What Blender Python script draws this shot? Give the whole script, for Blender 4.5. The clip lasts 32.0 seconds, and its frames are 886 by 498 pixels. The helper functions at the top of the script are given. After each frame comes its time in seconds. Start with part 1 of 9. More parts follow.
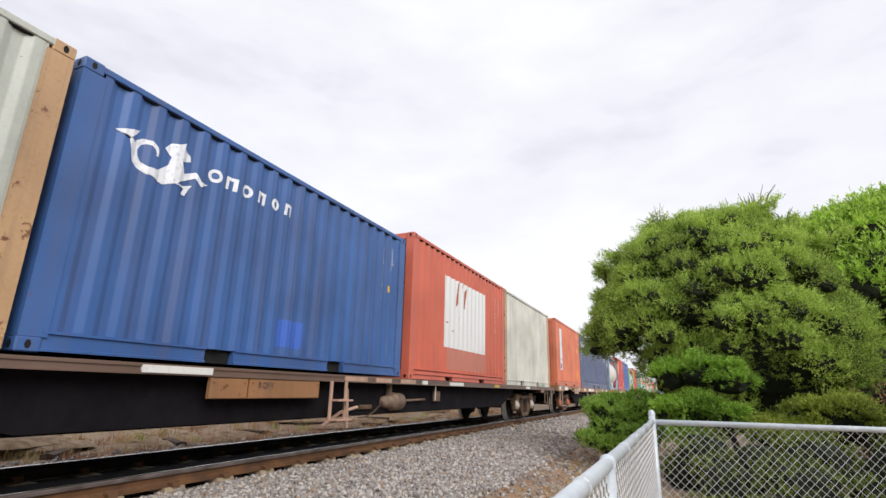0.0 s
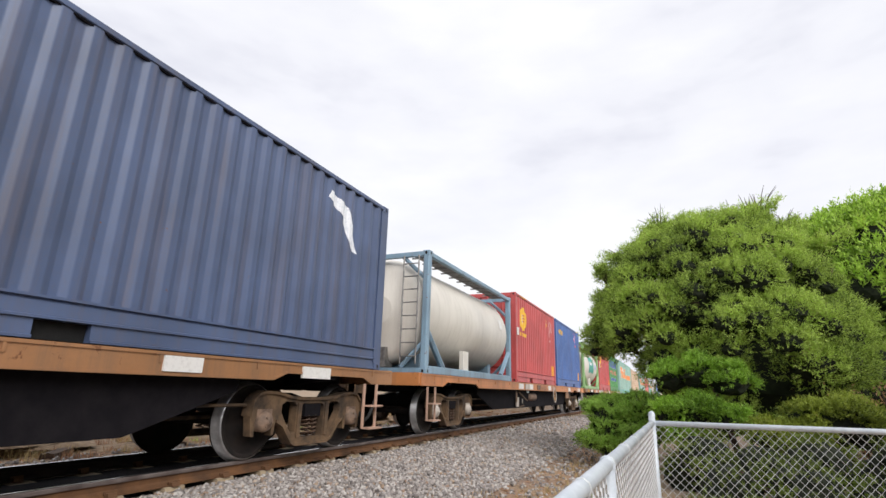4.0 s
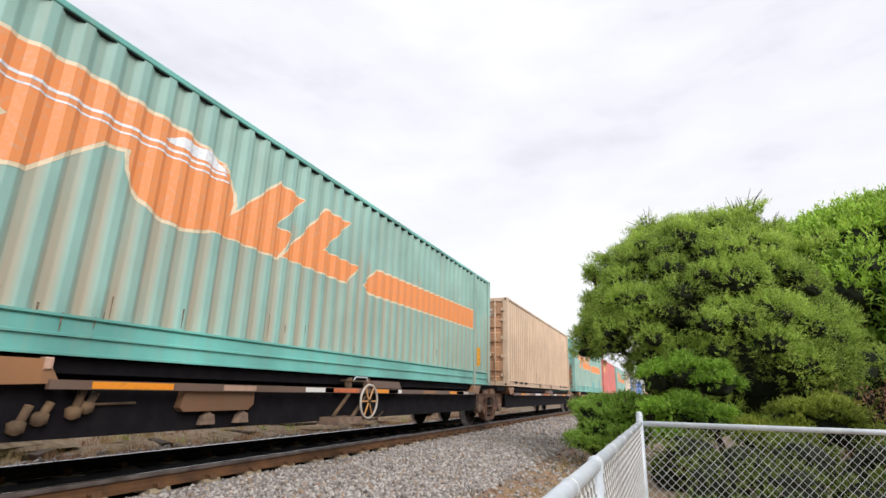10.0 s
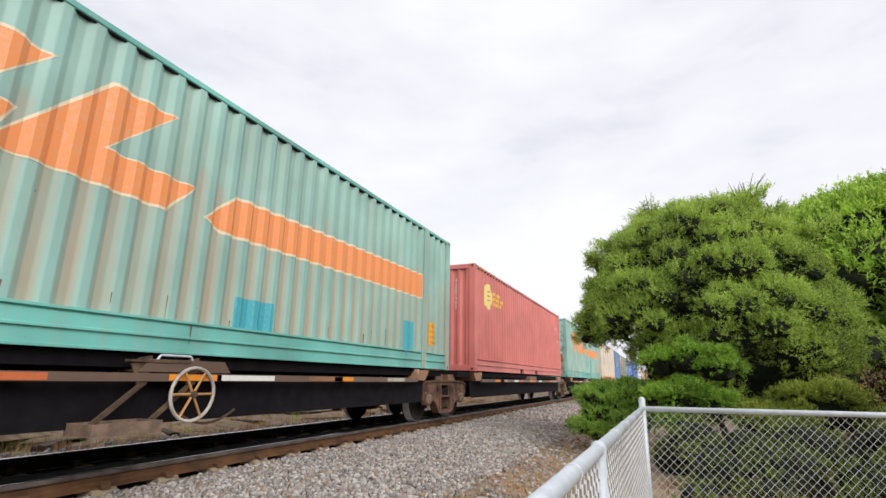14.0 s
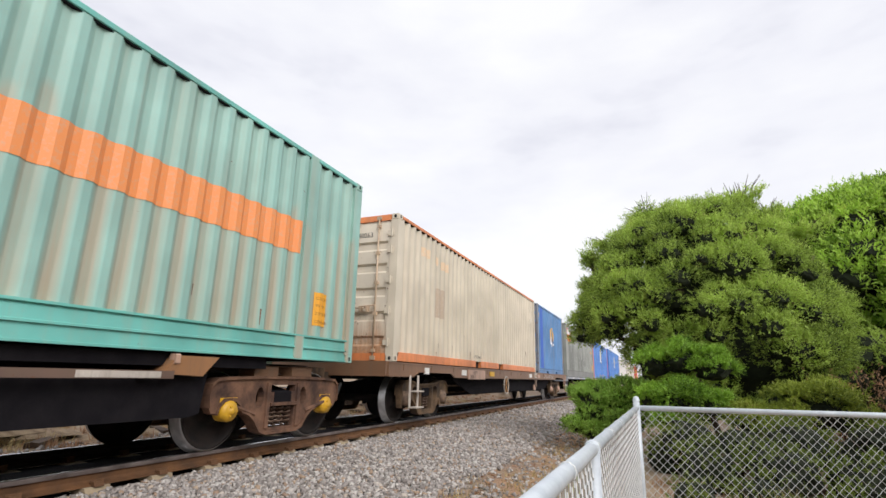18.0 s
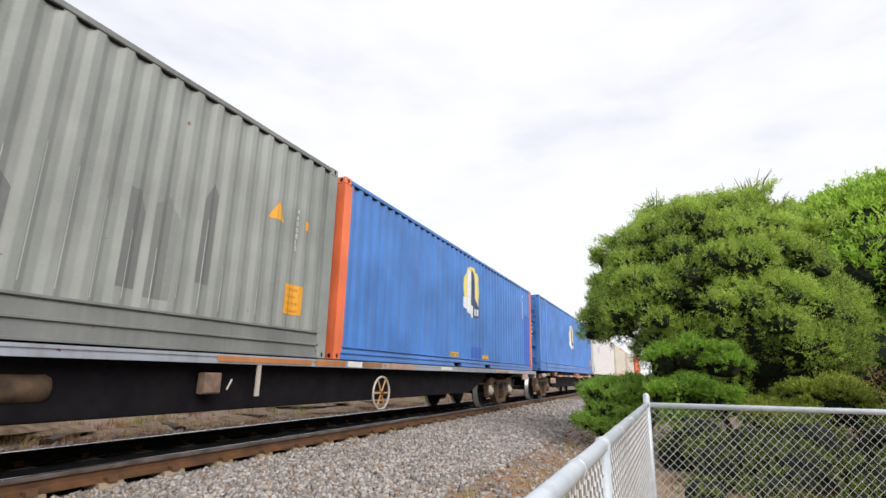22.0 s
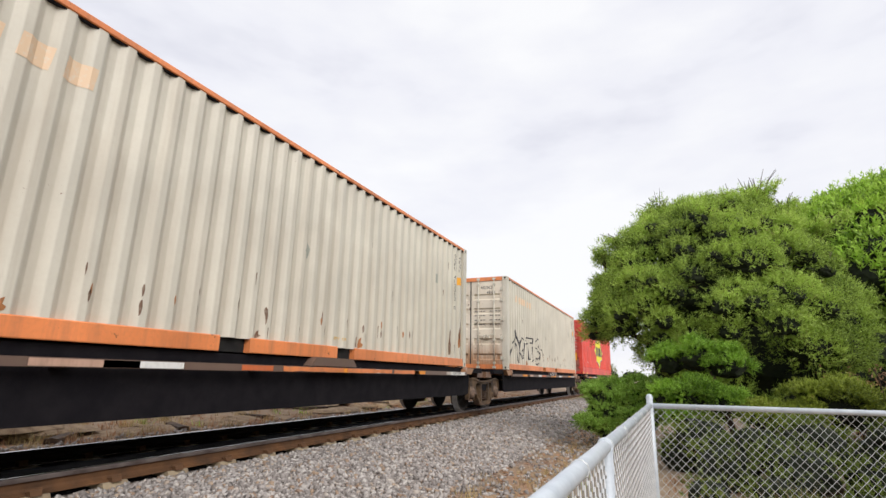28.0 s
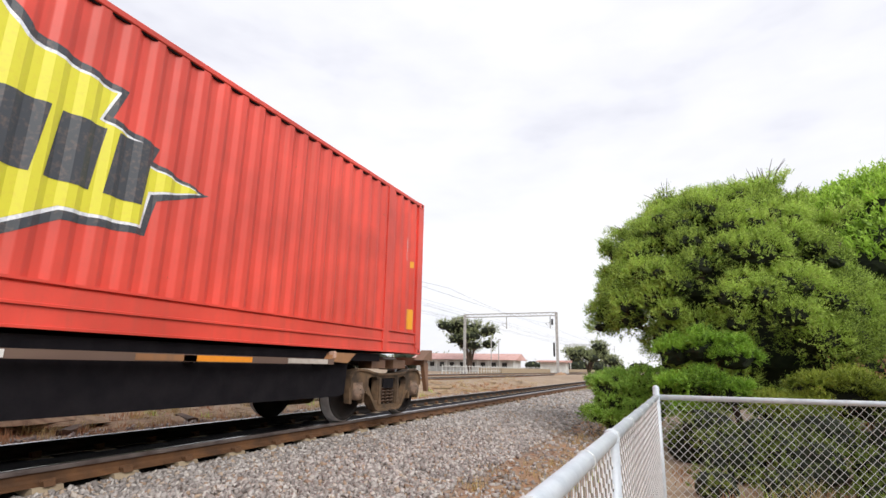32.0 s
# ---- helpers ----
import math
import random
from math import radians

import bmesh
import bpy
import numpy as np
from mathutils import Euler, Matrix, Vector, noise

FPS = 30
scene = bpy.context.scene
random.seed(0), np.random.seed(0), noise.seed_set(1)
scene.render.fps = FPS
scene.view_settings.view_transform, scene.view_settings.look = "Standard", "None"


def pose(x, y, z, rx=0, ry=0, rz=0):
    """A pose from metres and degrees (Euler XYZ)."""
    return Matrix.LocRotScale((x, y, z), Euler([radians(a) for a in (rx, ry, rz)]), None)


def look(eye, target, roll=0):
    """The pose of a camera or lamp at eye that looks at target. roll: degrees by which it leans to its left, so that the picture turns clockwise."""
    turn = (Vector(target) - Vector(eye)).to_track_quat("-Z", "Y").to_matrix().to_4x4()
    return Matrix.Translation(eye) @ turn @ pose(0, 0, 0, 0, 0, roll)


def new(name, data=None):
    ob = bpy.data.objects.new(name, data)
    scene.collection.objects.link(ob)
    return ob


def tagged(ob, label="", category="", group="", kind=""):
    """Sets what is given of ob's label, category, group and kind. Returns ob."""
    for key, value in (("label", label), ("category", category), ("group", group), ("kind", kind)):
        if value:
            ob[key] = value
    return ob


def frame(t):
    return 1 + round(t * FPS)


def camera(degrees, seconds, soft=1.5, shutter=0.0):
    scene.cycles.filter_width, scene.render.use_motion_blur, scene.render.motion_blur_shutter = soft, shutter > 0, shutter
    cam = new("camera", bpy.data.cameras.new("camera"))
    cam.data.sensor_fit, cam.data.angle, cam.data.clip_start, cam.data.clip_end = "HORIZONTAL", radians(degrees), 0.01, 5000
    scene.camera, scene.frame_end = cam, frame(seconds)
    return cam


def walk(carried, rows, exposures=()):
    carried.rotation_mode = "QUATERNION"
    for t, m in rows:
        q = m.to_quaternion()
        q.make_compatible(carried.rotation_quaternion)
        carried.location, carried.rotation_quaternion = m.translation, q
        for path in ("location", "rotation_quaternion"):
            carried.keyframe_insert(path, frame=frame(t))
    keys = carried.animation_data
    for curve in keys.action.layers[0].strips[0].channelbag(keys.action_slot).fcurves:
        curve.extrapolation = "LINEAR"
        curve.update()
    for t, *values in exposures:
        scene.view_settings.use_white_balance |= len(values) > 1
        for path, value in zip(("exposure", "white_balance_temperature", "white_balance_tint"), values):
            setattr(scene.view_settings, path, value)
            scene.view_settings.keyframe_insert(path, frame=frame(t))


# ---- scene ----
# ---- camera ----
EYE_Z = 0.892            # above the rail heads; the track runs along y


def aim(yaw, tilt, roll):
    return pose(0, 0, EYE_Z, 90 + tilt, 0, yaw) @ pose(0, 0, 0, 0, 0, roll)


cam = camera(82.74, 32.0, 1.5)
walk(cam, [
    (0, aim(24.20, 15.64, 1.37)), (0.5, aim(24.21, 15.61, 1.36)), (1, aim(24.27, 15.63, 1.28)),
    (1.5, aim(24.39, 15.58, 1.19)), (2, aim(24.43, 15.65, 1.18)), (2.5, aim(24.49, 15.67, 1.31)),
    (3, aim(24.32, 15.69, 1.44)), (3.5, aim(24.24, 15.66, 1.54)), (5.5, aim(24.24, 15.90, 1.58)),
    (6, aim(24.17, 15.87, 1.57)), (6.5, aim(24.22, 15.86, 1.60)), (7, aim(24.22, 15.86, 1.60)),
    (7.5, aim(24.22, 15.87, 1.60)), (8, aim(24.20, 15.92, 1.52)), (8.5, aim(24.18, 15.82, 1.48)),
    (9, aim(23.87, 15.66, 1.55)), (9.5, aim(23.46, 15.78, 1.66)), (10, aim(23.08, 15.77, 1.58)),
    (10.5, aim(22.84, 15.76, 1.41)), (11, aim(22.67, 15.76, 1.28)), (11.5, aim(22.60, 15.58, 1.27)),
    (12, aim(22.67, 15.25, 1.16)), (12.5, aim(22.82, 14.96, 0.96)), (13, aim(22.99, 14.70, 0.93)),
    (13.5, aim(23.15, 14.58, 0.92)), (14, aim(23.27, 14.47, 0.96)), (14.5, aim(23.24, 14.22, 1.03)),
    (16.5, aim(22.72, 14.14, 1.06)), (17, aim(22.69, 14.29, 0.98)), (17.5, aim(22.73, 14.27, 1.01)),
    (18, aim(22.80, 14.32, 1.21)), (18.5, aim(22.78, 14.41, 1.18)), (19, aim(22.79, 14.54, 1.29)),
    (19.5, aim(22.82, 14.67, 1.19)), (20, aim(23.04, 14.61, 1.27)), (20.5, aim(23.44, 14.39, 1.14)),
    (21, aim(23.77, 14.01, 1.17)), (21.5, aim(23.84, 13.99, 1.18)), (22, aim(23.77, 13.98, 1.16)),
    (22.5, aim(23.48, 14.28, 1.10)), (23, aim(23.37, 14.88, 1.14)), (23.5, aim(23.38, 14.89, 1.32)),
    (24, aim(23.41, 14.75, 1.49)), (24.5, aim(23.37, 14.71, 1.52)), (25, aim(23.41, 14.70, 1.51)),
    (25.5, aim(23.52, 14.52, 1.42)), (27.5, aim(24.06, 14.11, 1.27)), (28, aim(24.09, 14.02, 1.26)),
    (28.5, aim(24.10, 14.02, 1.23)), (29, aim(24.13, 14.03, 1.22)), (29.5, aim(24.23, 13.86, 1.16)),
    (30, aim(24.45, 13.34, 1.20)), (30.5, aim(24.68, 12.99, 1.19)), (31, aim(24.70, 13.04, 1.03)),
    (31.5, aim(24.72, 13.07, 1.05)), (32, aim(24.75, 13.12, 1.15)),
], [(0, 0.40), (3.5, 0.42), (6, 0.42), (9, 0.44), (12.5, 0.37), (14, 0.39), (18, 0.4), (20, 0.37), (22, 0.48), (25, 0.46), (27.5, 0.36), (30, 0.36), (31, 0.41), (32, 0.47)])

# ---- light: bright overcast sky with soft clouds ----
world = bpy.data.worlds.new("overcast_sky")
scene.world = world
world.use_nodes = True
wn, wl = world.node_tree.nodes, world.node_tree.links
wn.clear()
w_out, w_bg = wn.new("ShaderNodeOutputWorld"), wn.new("ShaderNodeBackground")
w_sky = wn.new("ShaderNodeTexSky")
w_sky.sky_type, w_sky.sun_disc = "NISHITA", False
w_sky.sun_elevation, w_sky.sun_rotation = radians(37), radians(131)
w_dim = wn.new("ShaderNodeMix")
w_dim.data_type, w_dim.blend_type = "RGBA", "MULTIPLY"
w_dim.inputs[0].default_value = 1.0
w_dim.inputs[7].default_value = (0.10, 0.10, 0.10, 1)
w_co, w_map = wn.new("ShaderNodeTexCoord"), wn.new("ShaderNodeMapping")
w_map.inputs["Scale"].default_value = (1.2, 1.2, 3.2)
w_n1, w_n2 = wn.new("ShaderNodeTexNoise"), wn.new("ShaderNodeTexNoise")
w_n1.inputs["Scale"].default_value, w_n1.inputs["Detail"].default_value = 1.5, 5.0
w_n1.inputs["Roughness"].default_value = 0.5
w_n2.inputs["Scale"].default_value, w_n2.inputs["Detail"].default_value = 5.0, 4.0
w_mixn = wn.new("ShaderNodeMix")
w_mixn.inputs[0].default_value = 0.3
w_ramp = wn.new("ShaderNodeValToRGB")
w_ramp.color_ramp.elements[0].position, w_ramp.color_ramp.elements[0].color = 0.32, (0.58, 0.585, 0.655, 1)
w_ramp.color_ramp.elements[1].position, w_ramp.color_ramp.elements[1].color = 0.60, (0.80, 0.80, 0.815, 1)
mid = w_ramp.color_ramp.elements.new(0.46)
mid.color = (0.725, 0.727, 0.775, 1)
w_mix = wn.new("ShaderNodeMix")
w_mix.data_type = "RGBA"
w_mix.inputs[0].default_value = 0.93          # cloud cover
wl.new(w_co.outputs["Generated"], w_map.inputs[0])
wl.new(w_map.outputs[0], w_n1.inputs["Vector"])
wl.new(w_map.outputs[0], w_n2.inputs["Vector"])
wl.new(w_n1.outputs[0], w_mixn.inputs[2])
wl.new(w_n2.outputs[0], w_mixn.inputs[3])
wl.new(w_mixn.outputs[0], w_ramp.inputs[0])
wl.new(w_sky.outputs[0], w_dim.inputs[6])
wl.new(w_dim.outputs[2], w_mix.inputs[6])
wl.new(w_ramp.outputs[0], w_mix.inputs[7])
wl.new(w_mix.outputs[2], w_bg.inputs[0])
w_bg.inputs[1].default_value = 1.0
wl.new(w_bg.outputs[0], w_out.inputs[0])

sun = new("sun", bpy.data.lights.new("sun", "SUN"))
sun.data.energy, sun.data.angle, sun.data.color = 1.85, radians(40), (1.0, 0.97, 0.935)
sun.matrix_world = look((12, -9, 14), (-2, 3, 0))

# ---- materials ----
def rgb(r, g, b):
    """Linear colour from 0..255 values."""
    return tuple(((c / 255 + 0.055) / 1.055) ** 2.4 if c > 10 else c / 255 / 12.92 for c in (r, g, b)) + (1,)


class Nodes:
    """A node material with a Principled shader; n() adds a node, l() a link."""

    def __init__(self, name, rough=0.6, metal=0.0):
        self.mat = bpy.data.materials.new(name)
        self.mat.use_nodes = True
        self.t = self.mat.node_tree
        self.bsdf = self.t.nodes["Principled BSDF"]
        self.bsdf.inputs["Roughness"].default_value = rough
        self.bsdf.inputs["Metallic"].default_value = metal
        self.co = self.n("ShaderNodeTexCoord").outputs["Object"]

    def n(self, kind):
        return self.t.nodes.new(kind)

    def l(self, a, b):
        self.t.links.new(a, b)

    def noise(self, scale, detail=4.0, stretch=None, rough=0.55):
        node = self.n("ShaderNodeTexNoise")
        node.inputs["Scale"].default_value, node.inputs["Detail"].default_value = scale, detail
        node.inputs["Roughness"].default_value = rough
        if stretch:
            m = self.n("ShaderNodeMapping")
            m.inputs["Scale"].default_value = stretch
            self.l(self.co, m.inputs[0])
            self.l(m.outputs[0], node.inputs["Vector"])
        else:
            self.l(self.co, node.inputs["Vector"])
        return node.outputs[0]

    def ramp(self, fac, stops):
        node = self.n("ShaderNodeValToRGB")
        e = node.color_ramp.elements
        while len(e) < len(stops):
            e.new(0.5)
        for el, (p, c) in zip(e, stops):
            el.position, el.color = p, c if isinstance(c, tuple) else (c, c, c, 1)
        self.l(fac, node.inputs[0])
        return node.outputs[0]

    def mix(self, fac, a, b, blend="MIX"):
        node = self.n("ShaderNodeMix")
        node.data_type, node.blend_type = "RGBA", blend
        for s, v in ((0, fac), (6, a), (7, b)):
            if isinstance(v, (int, float, tuple)):
                node.inputs[s].default_value = v
            else:
                self.l(v, node.inputs[s])
        return node.outputs[2]

    def maths(self, op, a, b):
        node = self.n("ShaderNodeMath")
        node.operation = op
        for s, v in ((0, a), (1, b)):
            if isinstance(v, (int, float)):
                node.inputs[s].default_value = v
            else:
                self.l(v, node.inputs[s])
        return node.outputs[0]

    def bump(self, height, strength=0.3, distance=0.01):
        node = self.n("ShaderNodeBump")
        node.inputs["Strength"].default_value, node.inputs["Distance"].default_value = strength, distance
        self.l(height, node.inputs["Height"])
        self.l(node.outputs[0], self.bsdf.inputs["Normal"])

    def done(self, colour):
        if isinstance(colour, tuple):
            self.bsdf.inputs["Base Color"].default_value = colour
        else:
            self.l(colour, self.bsdf.inputs["Base Color"])
        return self.mat


def scaled(c, k):
    return tuple(min(1.0, v * k) for v in c[:3]) + (1,)


def paint(name, colour, rust=0.12, dirt=0.35, fade=0.18, rough=0.5, stain=(0.16, 0.11, 0.075, 1), rib=None):
    """Weathered paint on steel: faded patches, rain streaks, chips gone to rust, light dents."""
    m = Nodes(name, rough)
    colour = scaled(colour, max(0.86, 1.2 - 0.52 * (0.21 * colour[0] + 0.72 * colour[1] + 0.07 * colour[2])))
    big, fine = m.noise(0.9, 3), m.noise(28, 5)
    streak = m.noise(1.0, 5, (7, 7, 0.35), 0.65)
    base = m.mix(m.ramp(big, [(0.35, 0.0), (0.7, 1.0)]), scaled(colour, 1 - fade), scaled(colour, 1 + fade))
    base = m.mix(m.maths("MULTIPLY", m.ramp(streak, [(0.48, 0.0), (0.75, 1.0)]), dirt), base, stain)
    base = m.mix(m.maths("MULTIPLY", m.ramp(fine, [(0.45, 0.0), (0.8, 1.0)]), dirt * 0.35), base, stain)
    if rib:                                 # brown band in the hollows of the ribs, thinning upwards
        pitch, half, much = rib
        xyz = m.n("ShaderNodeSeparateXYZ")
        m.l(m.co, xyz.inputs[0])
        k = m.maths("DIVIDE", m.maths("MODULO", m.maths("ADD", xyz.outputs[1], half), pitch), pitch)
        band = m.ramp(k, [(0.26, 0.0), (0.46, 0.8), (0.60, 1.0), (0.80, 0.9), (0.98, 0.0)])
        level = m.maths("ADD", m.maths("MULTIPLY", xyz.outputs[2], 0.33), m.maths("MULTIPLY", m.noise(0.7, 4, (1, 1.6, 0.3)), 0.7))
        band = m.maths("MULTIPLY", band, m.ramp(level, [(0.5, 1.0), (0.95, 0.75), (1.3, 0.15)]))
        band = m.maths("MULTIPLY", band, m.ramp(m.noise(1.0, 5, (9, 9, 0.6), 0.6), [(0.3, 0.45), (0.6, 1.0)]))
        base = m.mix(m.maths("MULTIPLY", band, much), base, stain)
    chip = m.maths("MULTIPLY", m.ramp(m.noise(6.5, 6, None, 0.7), [(0.69 - 0.10 * rust, 0.0), (0.72 - 0.10 * rust, 1.0)]),
                   m.ramp(m.noise(1.0, 4, (5, 5, 0.6)), [(0.58 - 0.3 * rust, 0.0), (0.64 - 0.3 * rust, 1.0)]))
    base = m.mix(chip, base, m.mix(fine, (0.10, 0.035, 0.015, 1), (0.24, 0.10, 0.045, 1)))
    m.bump(m.mix(0.25, m.noise(1.6, 2), fine), 0.35, 0.012)
    r = m.n("ShaderNodeMapRange")
    m.l(streak, r.inputs[0])
    r.inputs[3].default_value, r.inputs[4].default_value = rough - 0.2, rough + 0.12
    m.l(r.outputs[0], m.bsdf.inputs["Roughness"])
    return m.done(base)


def grimy(name, a, b, scale=6.0, rough=0.75, metal=0.0, bump=0.4):
    """Plain rough stuff in two tones with grain."""
    m = Nodes(name, rough, metal)
    n1, n2 = m.noise(scale, 5), m.noise(scale * 9, 4)
    c = m.mix(m.ramp(n1, [(0.36, 0.0), (0.66, 1.0)]), a, b)
    c = m.mix(m.maths("MULTIPLY", n2, 0.35), c, scaled(a, 0.5))
    m.bump(m.mix(0.5, n1, n2), bump, 0.008)
    return m.done(c)


def decal(name, colour, wear=0.35, under=(0.3, 0.3, 0.3, 1)):
    """Lettering and signs: worn paint film."""
    m = Nodes(name, 0.5)
    n1, n2 = m.noise(2.0, 4), m.noise(22, 5)
    c = m.mix(m.maths("MULTIPLY", m.ramp(n2, [(0.5, 0.0), (0.72, 1.0)]), wear), colour, under)
    c = m.mix(m.maths("MULTIPLY", n1, 0.22), c, scaled(colour, 0.7))
    return m.done(c)


# near-black for underframes and for the shade strips under top rails
M_BLACK = grimy("train_near_black", (0.009, 0.008, 0.0105, 1), (0.016, 0.014, 0.0165, 1), 5, 0.95)
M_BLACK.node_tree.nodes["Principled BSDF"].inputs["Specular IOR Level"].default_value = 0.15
M_SILL_BROWN = paint("sill_brown_oxide", rgb(120, 88, 66), 0.5, 0.6)
M_SILL_RUST = paint("sill_rusty_tan", rgb(150, 108, 74), 0.6, 0.6)
M_SILL_ORANGE = paint("sill_faded_orange", rgb(192, 126, 76), 0.5, 0.4)
M_SILL_OXIDE = paint("sill_orange_oxide", rgb(140, 96, 66), 0.8, 0.7, 0.3)
M_SILL_BLUE = paint("sill_pale_grey_blue", rgb(168, 174, 184), 0.35, 0.4)
M_SILL_SLATE = paint("sill_dull_brown", rgb(104, 84, 74), 0.4, 0.5)
M_BOGIE = grimy("bogie_cast_steel", rgb(62, 50, 40), rgb(126, 100, 74), 4, 0.85)
M_BOGIE_RED = grimy("bogie_rusty_steel", rgb(68, 48, 40), rgb(134, 98, 76), 4, 0.85)
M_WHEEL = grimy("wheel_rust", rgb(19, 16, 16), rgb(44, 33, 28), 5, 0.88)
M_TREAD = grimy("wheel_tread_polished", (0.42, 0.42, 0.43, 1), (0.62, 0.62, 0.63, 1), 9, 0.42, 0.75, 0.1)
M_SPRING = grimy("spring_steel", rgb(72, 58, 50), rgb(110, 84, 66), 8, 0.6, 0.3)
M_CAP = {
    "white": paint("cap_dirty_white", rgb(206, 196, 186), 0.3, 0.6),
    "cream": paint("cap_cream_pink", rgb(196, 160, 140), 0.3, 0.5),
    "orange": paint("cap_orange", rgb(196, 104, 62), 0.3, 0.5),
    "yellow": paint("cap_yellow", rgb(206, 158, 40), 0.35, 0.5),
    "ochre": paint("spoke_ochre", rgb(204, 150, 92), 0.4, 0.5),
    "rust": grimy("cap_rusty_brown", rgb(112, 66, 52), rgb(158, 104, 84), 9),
    "grey": grimy("cap_bare_steel", rgb(110, 92, 80), rgb(150, 124, 104), 9),
}
M_RAIL = grimy("rail_web_rust", rgb(84, 58, 38), rgb(128, 88, 54), 3, 0.8)
# darker copy of the rail rust, with the train's shade in its colour
M_RAILSHADE = grimy("rail_web_shaded", rgb(34, 28, 25), rgb(62, 50, 42), 3, 0.9)
M_RAILTOP = grimy("rail_head_worn_steel", (0.66, 0.65, 0.66, 1), (0.8, 0.79, 0.8, 1), 6, 0.22, 0.95, 0.03)
M_CONCRETE = grimy("sleeper_concrete", rgb(150, 132, 108), rgb(186, 168, 140), 5, 0.9)
M_GALV = grimy("galvanised_steel", rgb(198, 206, 214), rgb(222, 228, 234), 12, 0.45, 0.15, 0.08)
M_WIRE = grimy("galvanised_wire", rgb(200, 202, 203), rgb(226, 227, 227), 20, 0.45, 0.15, 0.05)
M_WHITE = decal("white_marking", rgb(232, 230, 226), 0.3, (0.35, 0.32, 0.3, 1))
M_AMBER = decal("amber_reflector", rgb(240, 150, 40), 0.3, (0.3, 0.15, 0.06, 1))
M_DARKTXT = decal("dark_marking", rgb(60, 55, 56), 0.3, (0.5, 0.47, 0.42, 1))
M_FADEDTXT = decal("faded_marking", rgb(168, 112, 44), 0.5, (0.75, 0.42, 0.08, 1))
M_YELLOWTXT = decal("yellow_marking", rgb(226, 176, 50), 0.3, (0.4, 0.3, 0.1, 1))
M_CAUTION = decal("caution_plate_orange", rgb(238, 168, 48), 0.25, (0.4, 0.3, 0.1, 1))
M_STEELGREY = grimy("bare_steel", rgb(120, 118, 116), rgb(168, 164, 160), 9, 0.45, 0.6, 0.1)
M_RUBBER = grimy("black_rubber", (0.02, 0.02, 0.02, 1), (0.035, 0.034, 0.033, 1), 12, 0.7)
# near-black for holes and pockets: their shade is put into the colour
M_HOLE = grimy("recess_shade_black", (0.008, 0.008, 0.008, 1), (0.016, 0.015, 0.014, 1), 8, 0.9)


def stone_mat():
    m = Nodes("ballast_stone", 0.85)
    rnd = m.n("ShaderNodeNewGeometry").outputs["Random Per Island"]
    c = m.ramp(rnd, [(0.0, rgb(122, 116, 112)), (0.3, rgb(154, 147, 142)), (0.6, rgb(178, 171, 166)), (0.86, rgb(208, 202, 196)), (0.93, rgb(176, 152, 126)), (1.0, rgb(150, 124, 104))])
    c = m.mix(m.maths("MULTIPLY", m.noise(60, 4), 0.4), c, rgb(120, 108, 102))
    m.bump(m.noise(90, 4), 0.4, 0.004)
    return m.done(c)


def leaf_mat(name, dark, light, brown):
    m = Nodes(name, 0.55)
    rnd = m.n("ShaderNodeNewGeometry").outputs["Random Per Island"]
    patch = m.ramp(m.noise(1.3, 3), [(0.36, 0.0), (0.64, 1.0)])
    c = m.ramp(m.mix(0.4, rnd, patch), [(0.12, scaled(dark, 0.8)), (0.5, light), (0.93, scaled(light, 1.3)), (0.995, brown)])
    thin, both = m.n("ShaderNodeBsdfTranslucent"), m.n("ShaderNodeMixShader")
    m.l(c, thin.inputs["Color"])
    both.inputs[0].default_value = 0.4
    m.l(m.bsdf.outputs[0], both.inputs[1])
    m.l(thin.outputs[0], both.inputs[2])
    m.l(both.outputs[0], m.t.nodes["Material Output"].inputs["Surface"])
    return m.done(c)


def ground_mat():
    m = Nodes("dry_ground", 0.95)
    n1, n2, n3 = m.noise(0.25, 5), m.noise(3.0, 6), m.noise(40, 5)
    c = m.mix(m.ramp(n1, [(0.35, 0.0), (0.65, 1.0)]), rgb(152, 130, 108), rgb(176, 156, 132))
    c = m.mix(m.ramp(n2, [(0.5, 0.0), (0.7, 0.7)]), c, rgb(134, 108, 82))
    c = m.mix(m.maths("MULTIPLY", n3, 0.5), c, rgb(110, 92, 76))
    m.bump(m.mix(0.5, n2, n3), 0.6, 0.03)
    return m.done(c)


